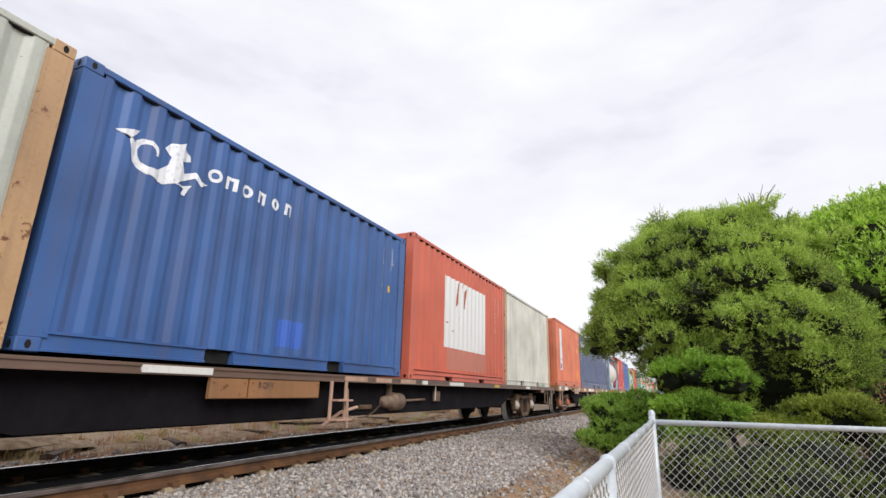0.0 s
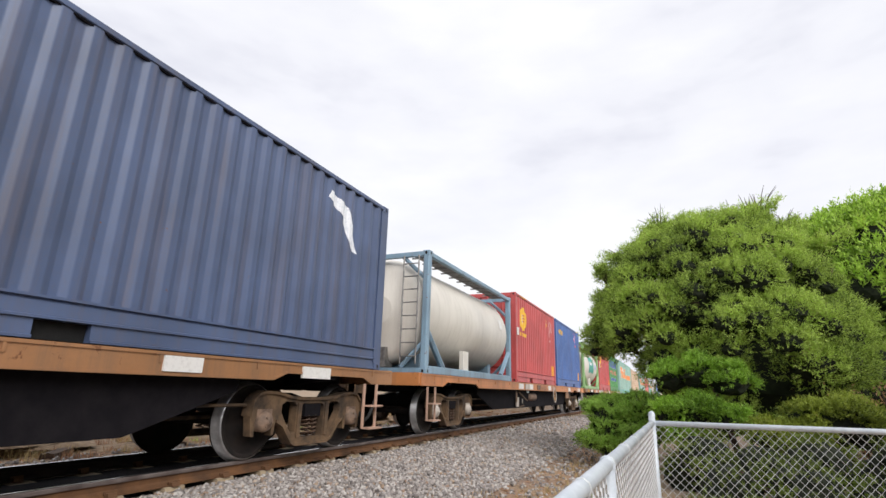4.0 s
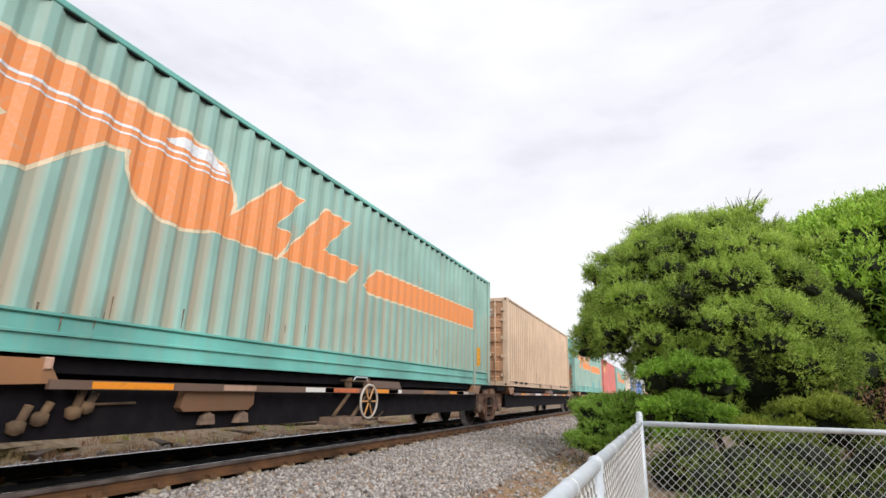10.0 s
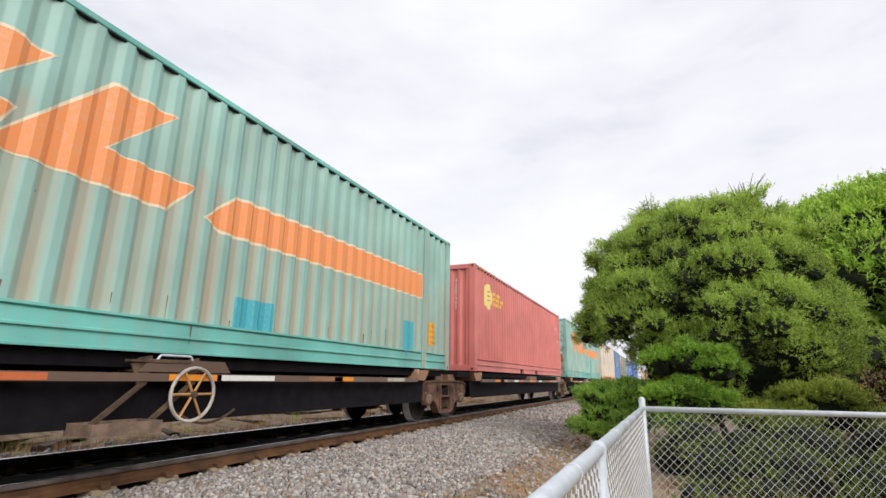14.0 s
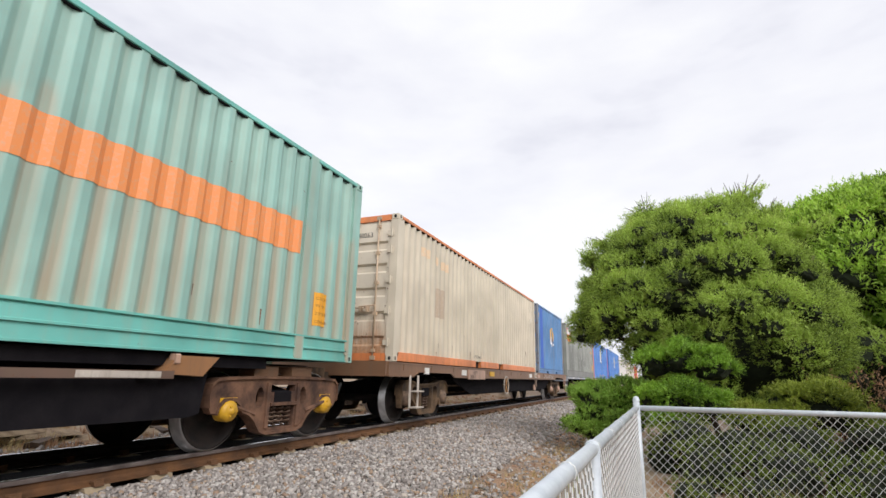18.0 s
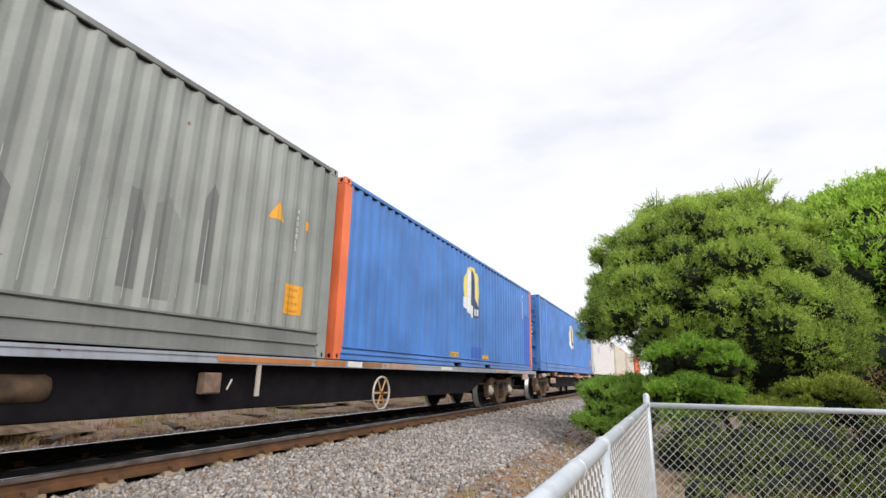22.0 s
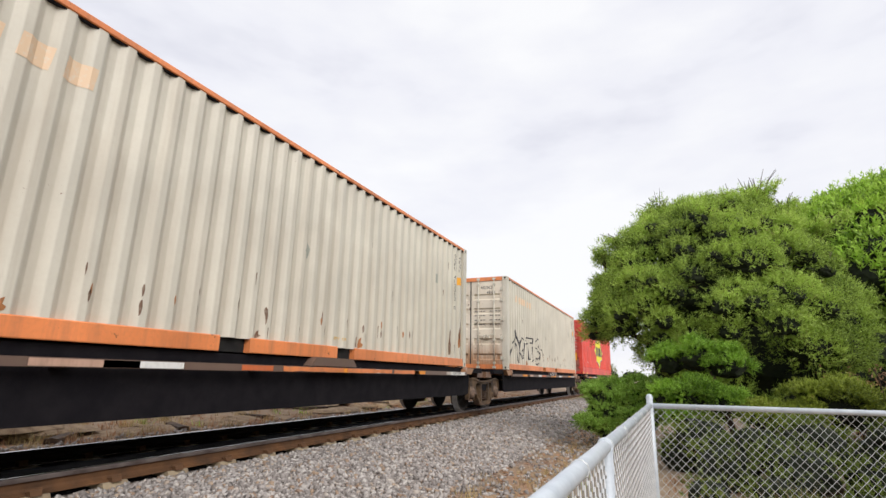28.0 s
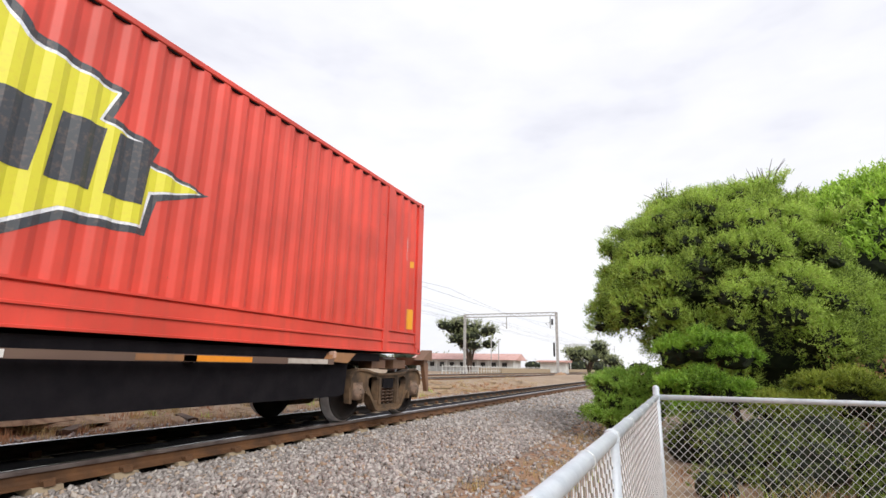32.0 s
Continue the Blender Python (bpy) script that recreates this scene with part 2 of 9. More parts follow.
def ballast_bed_mat():
    m = Nodes("ballast_bed", 0.95)
    v = m.n("ShaderNodeTexVoronoi")
    v.inputs["Scale"].default_value = 19.0
    m.l(m.co, v.inputs["Vector"])
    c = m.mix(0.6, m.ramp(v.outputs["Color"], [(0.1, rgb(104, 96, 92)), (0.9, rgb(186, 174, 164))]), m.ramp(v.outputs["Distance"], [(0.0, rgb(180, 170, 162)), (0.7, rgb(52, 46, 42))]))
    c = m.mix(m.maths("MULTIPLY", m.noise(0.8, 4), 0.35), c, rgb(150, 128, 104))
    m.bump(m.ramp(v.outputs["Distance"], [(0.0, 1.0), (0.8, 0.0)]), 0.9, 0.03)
    xyz = m.n("ShaderNodeSeparateXYZ")      # earth takes over along both edges of the bed
    m.l(m.co, xyz.inputs[0])
    off = m.maths("ABSOLUTE", m.maths("ADD", xyz.outputs[0], 4.4), 0.0)
    edge = m.maths("ADD", m.maths("MULTIPLY", off, 0.25), m.maths("MULTIPLY", m.noise(1.6, 5), 0.35))
    earth = m.mix(m.ramp(m.noise(1.4, 5), [(0.4, 0.0), (0.62, 1.0)]), m.mix(m.noise(9, 5), rgb(172, 148, 118), rgb(140, 112, 84)), m.mix(m.noise(7, 5), rgb(178, 140, 110), rgb(148, 114, 88)))
    c = m.mix(m.ramp(edge, [(0.66, 0.0), (0.86, 1.0)]), c, earth)
    return m.done(c)


M_STONE, M_GROUND, M_BED = stone_mat(), ground_mat(), ballast_bed_mat()
# near-black track bed: the train's shade is put into its colour
M_BEDSHADE = grimy("track_bed_train_shade", (0.014, 0.0125, 0.0165, 1), (0.028, 0.025, 0.028, 1), 7, 0.98, 0.0, 0.8)
M_BEDSHADE.node_tree.nodes["Principled BSDF"].inputs["Specular IOR Level"].default_value = 0.1
M_RAILSIDE = grimy("rail_head_side", rgb(96, 84, 80), rgb(136, 124, 120), 4, 0.5, 0.3, 0.1)
M_LEAF = leaf_mat("paperbark_leaf", rgb(88, 114, 42), rgb(178, 202, 94), rgb(196, 186, 124))
M_LEAF2 = leaf_mat("bright_wattle_leaf", rgb(112, 150, 46), rgb(178, 210, 86), rgb(180, 180, 90))
M_LEAF3 = leaf_mat("yellow_green_shrub_leaf", rgb(84, 122, 40), rgb(146, 184, 66), rgb(160, 160, 80))
M_LEAF4 = leaf_mat("fresh_green_leaf", rgb(92, 130, 48), rgb(156, 190, 86), rgb(150, 150, 80))
M_LEAF5 = leaf_mat("straggly_olive_leaf", rgb(38, 50, 22), rgb(112, 130, 50), rgb(150, 120, 80))
M_LEAF6 = leaf_mat("olive_yellow_leaf", rgb(86, 104, 38), rgb(154, 168, 66), rgb(160, 140, 80))
M_GUM = leaf_mat("gum_leaf", rgb(92, 102, 70), rgb(150, 158, 112), rgb(150, 130, 94))
# dark green that stands in for the shade inside crowns
M_CORE = grimy("crown_shade_green", rgb(22, 28, 18), rgb(40, 48, 26), 9, 0.98)
M_BARK = grimy("bark", rgb(62, 50, 42), rgb(112, 92, 78), 5, 0.95)
M_DRYGRASS = leaf_mat("dry_grass", rgb(140, 118, 80), rgb(190, 168, 118), rgb(120, 80, 50))
M_REDLEAF = leaf_mat("red_brown_litter", rgb(140, 98, 72), rgb(182, 140, 106), rgb(100, 72, 52))

# ---- mesh tools ----
def part(name, bm, material, parent, label="", at=None):
    """Links a bmesh as one mesh object under a thing or a part."""
    me = bpy.data.meshes.new(name)
    bm.to_mesh(me)
    bm.free()
    for mt in material if isinstance(material, (list, tuple)) else [material]:
        me.materials.append(mt)
    return placed(name, me, parent, label, at)


def placed(name, me, parent, label="", at=None):
    ob = new(name, me)
    ob.parent = parent
    if at is not None:
        ob.matrix_basis = at
    if label:
        ob["label"] = label
    return ob


def mesh_of(name, bm, *materials):
    me = bpy.data.meshes.new(name)
    bm.to_mesh(me)
    bm.free()
    for mt in materials:
        me.materials.append(mt)
    return me


def thing(name, label, category, group="", kind="", at=None):
    ob = tagged(new(name), label, category, group, kind)
    if at is not None:
        ob.matrix_basis = at
    return ob


def box(bm, x0, x1, y0, y1, z0, z1, mi=0):
    v = [bm.verts.new((x, y, z)) for x in (x0, x1) for y in (y0, y1) for z in (z0, z1)]
    for q in ((0, 1, 3, 2), (4, 6, 7, 5), (0, 4, 5, 1), (2, 3, 7, 6), (0, 2, 6, 4), (1, 5, 7, 3)):
        bm.faces.new([v[i] for i in q]).material_index = mi
    return v


def soft_box(bm, x0, x1, y0, y1, z0, z1, r=0.01):
    """A box with chamfered long edges (8-sided section across x and z)."""
    sec = [(x0 + r, z0), (x1 - r, z0), (x1, z0 + r), (x1, z1 - r), (x1 - r, z1), (x0 + r, z1), (x0, z1 - r), (x0, z0 + r)]
    prism(bm, sec, y0, y1, "y")


def prism(bm, pts, a, b, axis="x", mi=0):
    """A polygon pulled along an axis. pts: (y, z) for x, (x, z) for y, (x, y) for z."""
    def at(p, d):
        return (d, p[0], p[1]) if axis == "x" else (p[0], d, p[1]) if axis == "y" else (p[0], p[1], d)
    lo, hi = [bm.verts.new(at(p, a)) for p in pts], [bm.verts.new(at(p, b)) for p in pts]
    n = len(pts)
    faces = [bm.faces.new(lo[::-1]), bm.faces.new(hi)]
    faces += [bm.faces.new((lo[i], lo[(i + 1) % n], hi[(i + 1) % n], hi[i])) for i in range(n)]
    for f in faces:
        f.material_index = mi


def rod(bm, p, q, r, n=8, mi=0, caps=True):
    p, q = Vector(p), Vector(q)
    d = (q - p).normalized()
    u = d.orthogonal().normalized()
    w = d.cross(u)
    rings = [[bm.verts.new(c + r * (math.cos(6.28319 * i / n) * u + math.sin(6.28319 * i / n) * w)) for i in range(n)] for c in (p, q)]
    for i in range(n):
        f = bm.faces.new((rings[0][i], rings[0][(i + 1) % n], rings[1][(i + 1) % n], rings[1][i]))
        f.material_index, f.smooth = mi, n > 6
    if caps:
        for ring in (rings[0][::-1], rings[1]):
            bm.faces.new(ring).material_index = mi


def lathe(bm, prof, n=24, axis="x", origin=(0, 0, 0), mi=0, smooth=True):
    """Turns a profile of (along, radius) about an axis."""
    rings = []
    for a, r in prof:
        ring = []
        for i in range(n):
            c, s = r * math.cos(6.28319 * i / n), r * math.sin(6.28319 * i / n)
            p = (a, c, s) if axis == "x" else (c, a, s) if axis == "y" else (c, s, a)
            ring.append(bm.verts.new(Vector(p) + Vector(origin)))
        rings.append(ring)
    for k in range(len(rings) - 1):
        for i in range(n):
            f = bm.faces.new((rings[k][i], rings[k][(i + 1) % n], rings[k + 1][(i + 1) % n], rings[k + 1][i]))
            f.material_index, f.smooth = (mi[k] if isinstance(mi, list) else mi), smooth
    for ring, k in ((rings[0], 0), (rings[-1], -1)):
        bm.faces.new(ring).material_index = mi[k] if isinstance(mi, list) else mi


def plate(bm, loops, x0, x1):
    """A flat plate with holes, outlined by loops of (y, z), as thick as x0 to x1."""
    edges = []
    for loop in loops:
        vs = [bm.verts.new((x0, y, z)) for y, z in loop]
        edges += [bm.edges.new((vs[i], vs[(i + 1) % len(vs)])) for i in range(len(vs))]
    faces = [g for g in bmesh.ops.triangle_fill(bm, use_beauty=True, edges=edges)["geom"] if isinstance(g, bmesh.types.BMFace)]
    ext = bmesh.ops.extrude_face_region(bm, geom=faces)["geom"]
    bmesh.ops.translate(bm, vec=(x1 - x0, 0, 0), verts=[g for g in ext if isinstance(g, bmesh.types.BMVert)])
    bmesh.ops.recalc_face_normals(bm, faces=bm.faces)


# glyph outlines of the built-in font, made once
GLYPHS = {}


def load_glyphs(chars):
    obs = []
    for ch in chars:
        cu = bpy.data.curves.new("glyph", "FONT")
        cu.body, cu.resolution_u = ch, 2
        obs.append((ch, new("glyph", cu)))
    bpy.context.view_layer.update()
    dg = bpy.context.evaluated_depsgraph_get()
    for ch, ob in obs:
        me = bpy.data.meshes.new_from_object(ob.evaluated_get(dg))
        vs = [(v.co.x, v.co.y) for v in me.vertices]
        GLYPHS[ch] = (vs, [tuple(p.vertices) for p in me.polygons])
        bpy.data.meshes.remove(me)
    for ch, ob in obs:
        cu = ob.data
        bpy.data.objects.remove(ob)
        bpy.data.curves.remove(cu)


load_glyphs("ABCDEFGHIJKLMNOPQRSTUVWXYZ0123456789&'\".-")


def glyph_faces(ch, u, v, size):
    """Polygons of a character whose left foot is at (u, v), its height being size."""
    vs, fs = GLYPHS[ch]
    k = size / 0.69
    x0 = min(p[0] for p in vs)
    return [[(u + (vs[i][0] - x0) * k, v + vs[i][1] * k) for i in f] for f in fs]


def word(text, u, v, size, gap=0.16):
    out = []
    for ch in text:
        if ch == " ":
            u += size * 0.45
            continue
        vs = GLYPHS[ch][0]
        out += glyph_faces(ch, u, v, size)
        u += (max(p[0] for p in vs) - min(p[0] for p in vs)) * size / 0.69 + gap * size
    return out


def column(text, u, v, size, step=1.25):
    """Characters one under another, from (u, v) down."""
    out = []
    for i, ch in enumerate(text):
        if ch != " ":
            out += glyph_faces(ch, u, v - i * size * step, size)
    return out


def rect(u0, v0, u1, v1):
    return [(u0, v0), (u1, v0), (u1, v1), (u0, v1)]


def disc(u, v, ru, rv=None, n=28):
    return [(u + ru * math.cos(6.28319 * i / n), v + (rv or ru) * math.sin(6.28319 * i / n)) for i in range(n)]


def ring(u, v, ru, rv, t, n=28):
    """An outlined oval as quads."""
    a, b = disc(u, v, ru, rv, n), disc(u, v, ru - t, rv - t, n)
    return [[a[i], a[(i + 1) % n], b[(i + 1) % n], b[i]] for i in range(n)]


def bars(u0, v0, u1, v1, count, gap=0.25, lean=0.0):
    """A row of plain upright bars."""
    w = (u1 - u0) / (count - gap)
    return [[(u0 + i * w, v0), (u0 + (i + 1 - gap) * w, v0), (u0 + (i + 1 - gap) * w + lean, v1), (u0 + i * w + lean, v1)] for i in range(count)]


def stroke(pts, w):
    """A painted line as quads."""
    out = []
    for (a, b), (c, d) in zip(pts, pts[1:]):
        n = math.hypot(c - a, d - b) or 1
        ox, oy = -(d - b) / n * w / 2, (c - a) / n * w / 2
        ex, ey = (c - a) / n * w / 3, (d - b) / n * w / 3
        out.append([(a - ex + ox, b - ey + oy), (a - ex - ox, b - ey - oy), (c + ex - ox, d + ey - oy), (c + ex + ox, d + ey + oy)])
    return out


def grown(poly, d):
    """A polygon pushed outward from its middle by about d."""
    n = len(poly)
    out = []
    area = sum(poly[i][0] * poly[(i + 1) % n][1] - poly[(i + 1) % n][0] * poly[i][1] for i in range(n))
    s = 1 if area > 0 else -1
    for i in range(n):
        (ax, ay), (bx, by), (cx, cy) = poly[i - 1], poly[i], poly[(i + 1) % n]
        l1, l2 = math.hypot(bx - ax, by - ay) or 1, math.hypot(cx - bx, cy - by) or 1
        nx, ny = (by - ay) / l1 + (cy - by) / l2, -(bx - ax) / l1 - (cx - bx) / l2
        ln = math.hypot(nx, ny) or 1
        out.append((bx + s * d * nx / ln * 1.15, by + s * d * ny / ln * 1.15))
    return out


# ---- the train's run: metres travelled along -y since 16 s ----
def run(t):
    k = (t - 16) / 16
    return 138.632 * k + 2.2679 * k**2 - 0.45665 * k**3 + 0.09439 * k**4


TRACK_X = -5.738
MOVING, WHEELSETS = [], []


# ---- shipping containers ----
# Local space: x across (+x is the side by the path), y along (the leading end at -y), z up from the base.
def wave(y, half, pitch, depth):
    """How far the corrugated wall lies behind its outer face."""
    if abs(y) > half:
        return 0.0
    k = ((y + half) % pitch) / pitch
    return 0.0 if k < 0.26 else depth * (k - 0.26) / 0.24 if k < 0.5 else depth if k < 0.76 else depth * (1.0 - k) / 0.24


def wave_breaks(half, pitch):
    out, y = [], -half
    while y < half - 1e-6:
        out += [min(y + k * pitch, half) for k in (0.0, 0.26, 0.5, 0.76)]
        y += pitch
    return sorted(set(round(v, 5) for v in out + [half]))


def fine(ob):
    """Lettering and specks too small to pick apart stay joined."""
    if ob.name.split(".")[0] in ("number_lettering", "code_lettering", "data_lettering", "stencil", "rust_streaks", "rust_flakes", "scrape_marks", "hazard_dashes", "torn_paint", "graffiti", "panel_seams"):
        tagged(ob, kind="stuff")
    return ob


class Box:
    """One container: the thing and the measures that its parts share."""

    def __init__(self, name, label, front, length, base, height, width, paint_mat, trim=None, pitch=0.278, depth=0.036, posts_at=(), group="containers on the train", posts=None):
        self.L, self.H, self.W, self.mat, self.trim = length, height, width, paint_mat, trim or paint_mat
        self.pitch, self.depth, self.posts_at, self.front = pitch, depth, posts_at, front
        self.rest = (front + length / 2, base)
        self.ob = thing(name, label, "container", group)
        self.half = length / 2 - 0.2
        self.post = posts or paint_mat
        MOVING.append((self.ob, TRACK_X, front + length / 2, base))

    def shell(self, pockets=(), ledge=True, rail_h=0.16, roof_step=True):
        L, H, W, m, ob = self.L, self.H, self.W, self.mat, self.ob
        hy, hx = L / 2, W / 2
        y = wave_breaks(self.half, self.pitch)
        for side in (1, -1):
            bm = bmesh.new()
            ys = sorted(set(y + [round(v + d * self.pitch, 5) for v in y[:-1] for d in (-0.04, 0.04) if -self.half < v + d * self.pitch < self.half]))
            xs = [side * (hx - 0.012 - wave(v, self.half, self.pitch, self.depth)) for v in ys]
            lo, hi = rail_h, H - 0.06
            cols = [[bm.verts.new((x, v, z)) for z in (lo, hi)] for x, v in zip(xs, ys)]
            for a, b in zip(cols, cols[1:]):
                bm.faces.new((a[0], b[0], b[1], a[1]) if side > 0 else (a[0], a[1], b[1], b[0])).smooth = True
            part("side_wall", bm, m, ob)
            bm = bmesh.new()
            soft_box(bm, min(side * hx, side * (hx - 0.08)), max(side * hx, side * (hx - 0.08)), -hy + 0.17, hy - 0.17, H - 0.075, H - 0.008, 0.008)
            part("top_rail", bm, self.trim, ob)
            # black strip paints the shade that falls in the ribs' tops
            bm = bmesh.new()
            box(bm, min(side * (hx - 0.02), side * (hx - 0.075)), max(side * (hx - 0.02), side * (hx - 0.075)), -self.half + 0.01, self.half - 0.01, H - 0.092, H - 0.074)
            part("rail_shade_strip", bm, M_BLACK, ob, "black strip standing in for shade under the top rail")
            # bottom rail, cut by fork pockets
            cuts = sorted([-hy + 0.17] + [v for u in pockets for v in (u[0] - hy, u[1] - hy)] + [hy - 0.17])
            h = rail_h + 0.014
            tiers = []
            if ledge and rail_h > 0.19:      # a continuous upper tier over a lower one cut by the pockets
                m2 = h * 0.48
                tiers.append(([-hy + 0.17, hy - 0.17], [(0.10, m2), (0.0, m2), (0.0, m2 + 0.02), (0.014, m2 + 0.026), (0.02, h - 0.05), (0.03, h - 0.03), (-0.004, h - 0.022), (-0.004, h), (0.10, h)]))
                tiers.append((cuts, [(0.10, 0.012), (-0.002, 0.012), (-0.002, 0.034), (0.016, 0.038), (0.024, m2 - 0.002), (0.10, m2 - 0.002)]))
                top = m2 - 0.004
            elif ledge:
                tiers.append((cuts, [(0.10, 0.012), (-0.002, 0.012), (-0.002, 0.034), (0.016, 0.038), (0.016, h - 0.03), (-0.003, h - 0.024), (-0.003, h), (0.10, h)]))
                top = rail_h + 0.01
            else:
                tiers.append((cuts, [(0.10, 0.012), (0.004, 0.012), (0.0, 0.02), (0.0, h - 0.01), (0.006, h), (0.10, h)]))
                top = rail_h + 0.01
            for spans, sec in tiers:
                for a, b in zip(spans[::2], spans[1::2]):
                    bm = bmesh.new()
                    prism(bm, [(side * (hx - p), z) for p, z in sec], a, b, "y")
                    bm.normal_update()
                    bmesh.ops.recalc_face_normals(bm, faces=bm.faces)
                    part("bottom_rail", bm, self.trim, ob)
            for a, b in pockets:
                bm = bmesh.new()
                x3 = side * (hx - 0.09)
                box(bm, min(x3, x3 - side * 0.4), max(x3, x3 - side * 0.4), a - hy + 0.002, b - hy - 0.002, 0.014, top)
                part("fork_pocket", bm, M_HOLE, ob)
            for end in (-1, 1):
                bm = bmesh.new()
                y1 = end * hy
                prism(bm, [(side * hx, y1), (side * (hx - 0.17), y1), (side * (hx - 0.17), y1 - end * 0.04), (side * (hx - 0.05), y1 - end * 0.21), (side * hx, y1 - end * 0.21)], 0.118, H - 0.118, "z")
                bmesh.ops.recalc_face_normals(bm, faces=bm.faces)
                part("corner_post", bm, self.post, ob)
                for z in (0.0, H - 0.118):
                    part("corner_casting", casting(side, end, hx, hy, z), [self.post, M_HOLE], ob)
            for u in self.posts_at:
                for a in (u - hy,):
                    bm = bmesh.new()
                    x1 = side * (hx + 0.003)
                    box(bm, min(x1, x1 - side * 0.06), max(x1, x1 - side * 0.06), a - 0.09, a + 0.09, 0.02, H - 0.02)
                    part("lifting_post", bm, m, ob)
        for end in (-1, 1):
            for z0, z1 in ((0.012, 0.15), (H - 0.13, H - 0.01)):
                bm = bmesh.new()
                soft_y = end * hy
                box(bm, -hx + 0.17, hx - 0.17, min(soft_y, soft_y - end * 0.09), max(soft_y, soft_y - end * 0.09), z0, z1)
                part("end_rail", bm, self.trim, ob)
        bm = bmesh.new()
        box(bm, -hx + 0.05, hx - 0.05, -hy + 0.05, hy - 0.05, H - 0.05, H - 0.012)
        part("roof", bm, m, ob)
        bm = bmesh.new()
        box(bm, -hx + 0.105, hx - 0.105, -hy + 0.1, hy - 0.1, 0.02, 0.13)
        part("floor_frame", bm, M_BLACK, ob)

    def mark(self, name, polys, mat, label="", lift=0.003, flat=False):
        """Paint or plates laid on the corrugated wall by the path; (u, v) from the leading foot."""
        bm = bmesh.new()
        for p in polys:
            vs = [bm.verts.new((0, u - self.L / 2, v)) for u, v in p]
            if len(vs) > 2:
                bm.faces.new(vs)
        bm.normal_update()
        bmesh.ops.triangulate(bm, faces=bm.faces)
        if not flat:
            lo, hi = min(v.co.y for v in bm.verts), max(v.co.y for v in bm.verts)
            for b in wave_breaks(self.half, self.pitch):
                if lo < b < hi:
                    bmesh.ops.bisect_plane(bm, geom=bm.verts[:] + bm.edges[:] + bm.faces[:], plane_co=(0, b, 0), plane_no=(0, 1, 0))
        for v in bm.verts:
            back = 0.0 if flat else wave(v.co.y, self.half, self.pitch, self.depth)
            v.co.x = self.W / 2 - 0.012 - back + lift if not flat else self.W / 2 + lift
        bmesh.ops.recalc_face_normals(bm, faces=bm.faces)
        return fine(part(name, bm, mat, self.ob, label))

    def end_mark(self, name, polys, mat, label="", lift=0.006):
        """Lettering on the leading end; (u, v) from its foot, u from the far side to the path."""
        bm = bmesh.new()
        if name == "data_lettering":         # fine print: low bars
            polys = [[(u, m + (v - m) * 0.5) for u, v in p] for p in polys for m in [sum(q[1] for q in p) / len(p)]]
        for p in polys:
            vs = [bm.verts.new((u - self.W / 2, -self.L / 2 + 0.03 - lift, v)) for u, v in p]
            bm.faces.new(vs)
        return fine(part(name, bm, mat, self.ob, label))

    def caution(self, u, v, w=0.34, h=0.36):
        p = self.mark("caution_plate", [rect(u, v, u + w, v + h)], M_CAUTION, "orange height warning plate", 0.006)
        lines = []
        for text, k, s in (("CAUTION", 0.78, 0.15), ("9'6\" HIGH", 0.55, 0.15), ("2.5M WIDE", 0.32, 0.15), ("CONTAINER", 0.08, 0.13)):
            lines += word(text, u + 0.03, v + h * k, h * s * 0.62, 0.06)
        self.mark("caution_lettering", lines, M_FADEDTXT, "", 0.009)
        return p

    def number(self, u, v, text, code, mat, size=0.1):
        """Container number and size code in columns, as painted near the trailing end."""
        self.mark("number_lettering", column(text, u, v, size), mat, "painted container number")
        self.mark("code_lettering", column(code, u + 0.28, v, size), mat)

    def hazard(self, u0, u1, mat=None):
        """Black and yellow dashes along the top edge."""
        n = int((u1 - u0) / 0.12)
        self.mark("hazard_dashes", [rect(u0 + i * 0.12, self.H - 0.066, u0 + i * 0.12 + 0.06, self.H - 0.016) for i in range(n)], mat or M_YELLOWTXT, "", 0.004, True)

    def corrugated_end(self, mat=None):
        bm = bmesh.new()
        half, hy = self.W / 2 - 0.18, self.L / 2
        y = wave_breaks(half, 0.25)
        cols = [[bm.verts.new((v, -hy + 0.03 + wave(v, half, 0.25, 0.045), z)) for z in (0.14, self.H - 0.12)] for v in y]
        for a, b in zip(cols, cols[1:]):
            bm.faces.new((a[0], b[0], b[1], a[1]))
        part("end_wall", bm, mat or self.mat, self.ob)

    def doors(self, mat=None, rods=None, dirty=None, ribs=(0.28, 0.75, 1.22, 1.7, 2.15), grooves=True):
        """Two leaves with pressed ribs, locking rods with cams and handles, hinges."""
        mat, hy, hx, H = mat or self.mat, self.L / 2, self.W / 2, self.H
        rods = rods or mat
        for side in (-1, 1):
            x0, x1 = (-hx + 0.16, -0.012) if side < 0 else (0.012, hx - 0.16)
            bm = bmesh.new()
            zs = [0.15]
            for r in ribs:
                if r + 0.3 < H - 0.2:
                    zs += [r, r + 0.04, r + 0.16, r + 0.2]
            zs.append(H - 0.13)
            rows = []
            for i, z in enumerate(zs):
                k = (i - 1) % 4
                deep = 0.045 if 0 < i < len(zs) - 1 and k in (1, 2) else 0.0
                rows.append([bm.verts.new((x, -hy + 0.03 + d, z)) for x, d in ((x0, 0), (x0 + 0.07, 0), (x0 + 0.1, deep), (x1 - 0.1, deep), (x1 - 0.07, 0), (x1, 0))])
            for a, b in zip(rows, rows[1:]):
                for i in range(5):
                    bm.faces.new((a[i], a[i + 1], b[i + 1], b[i]))
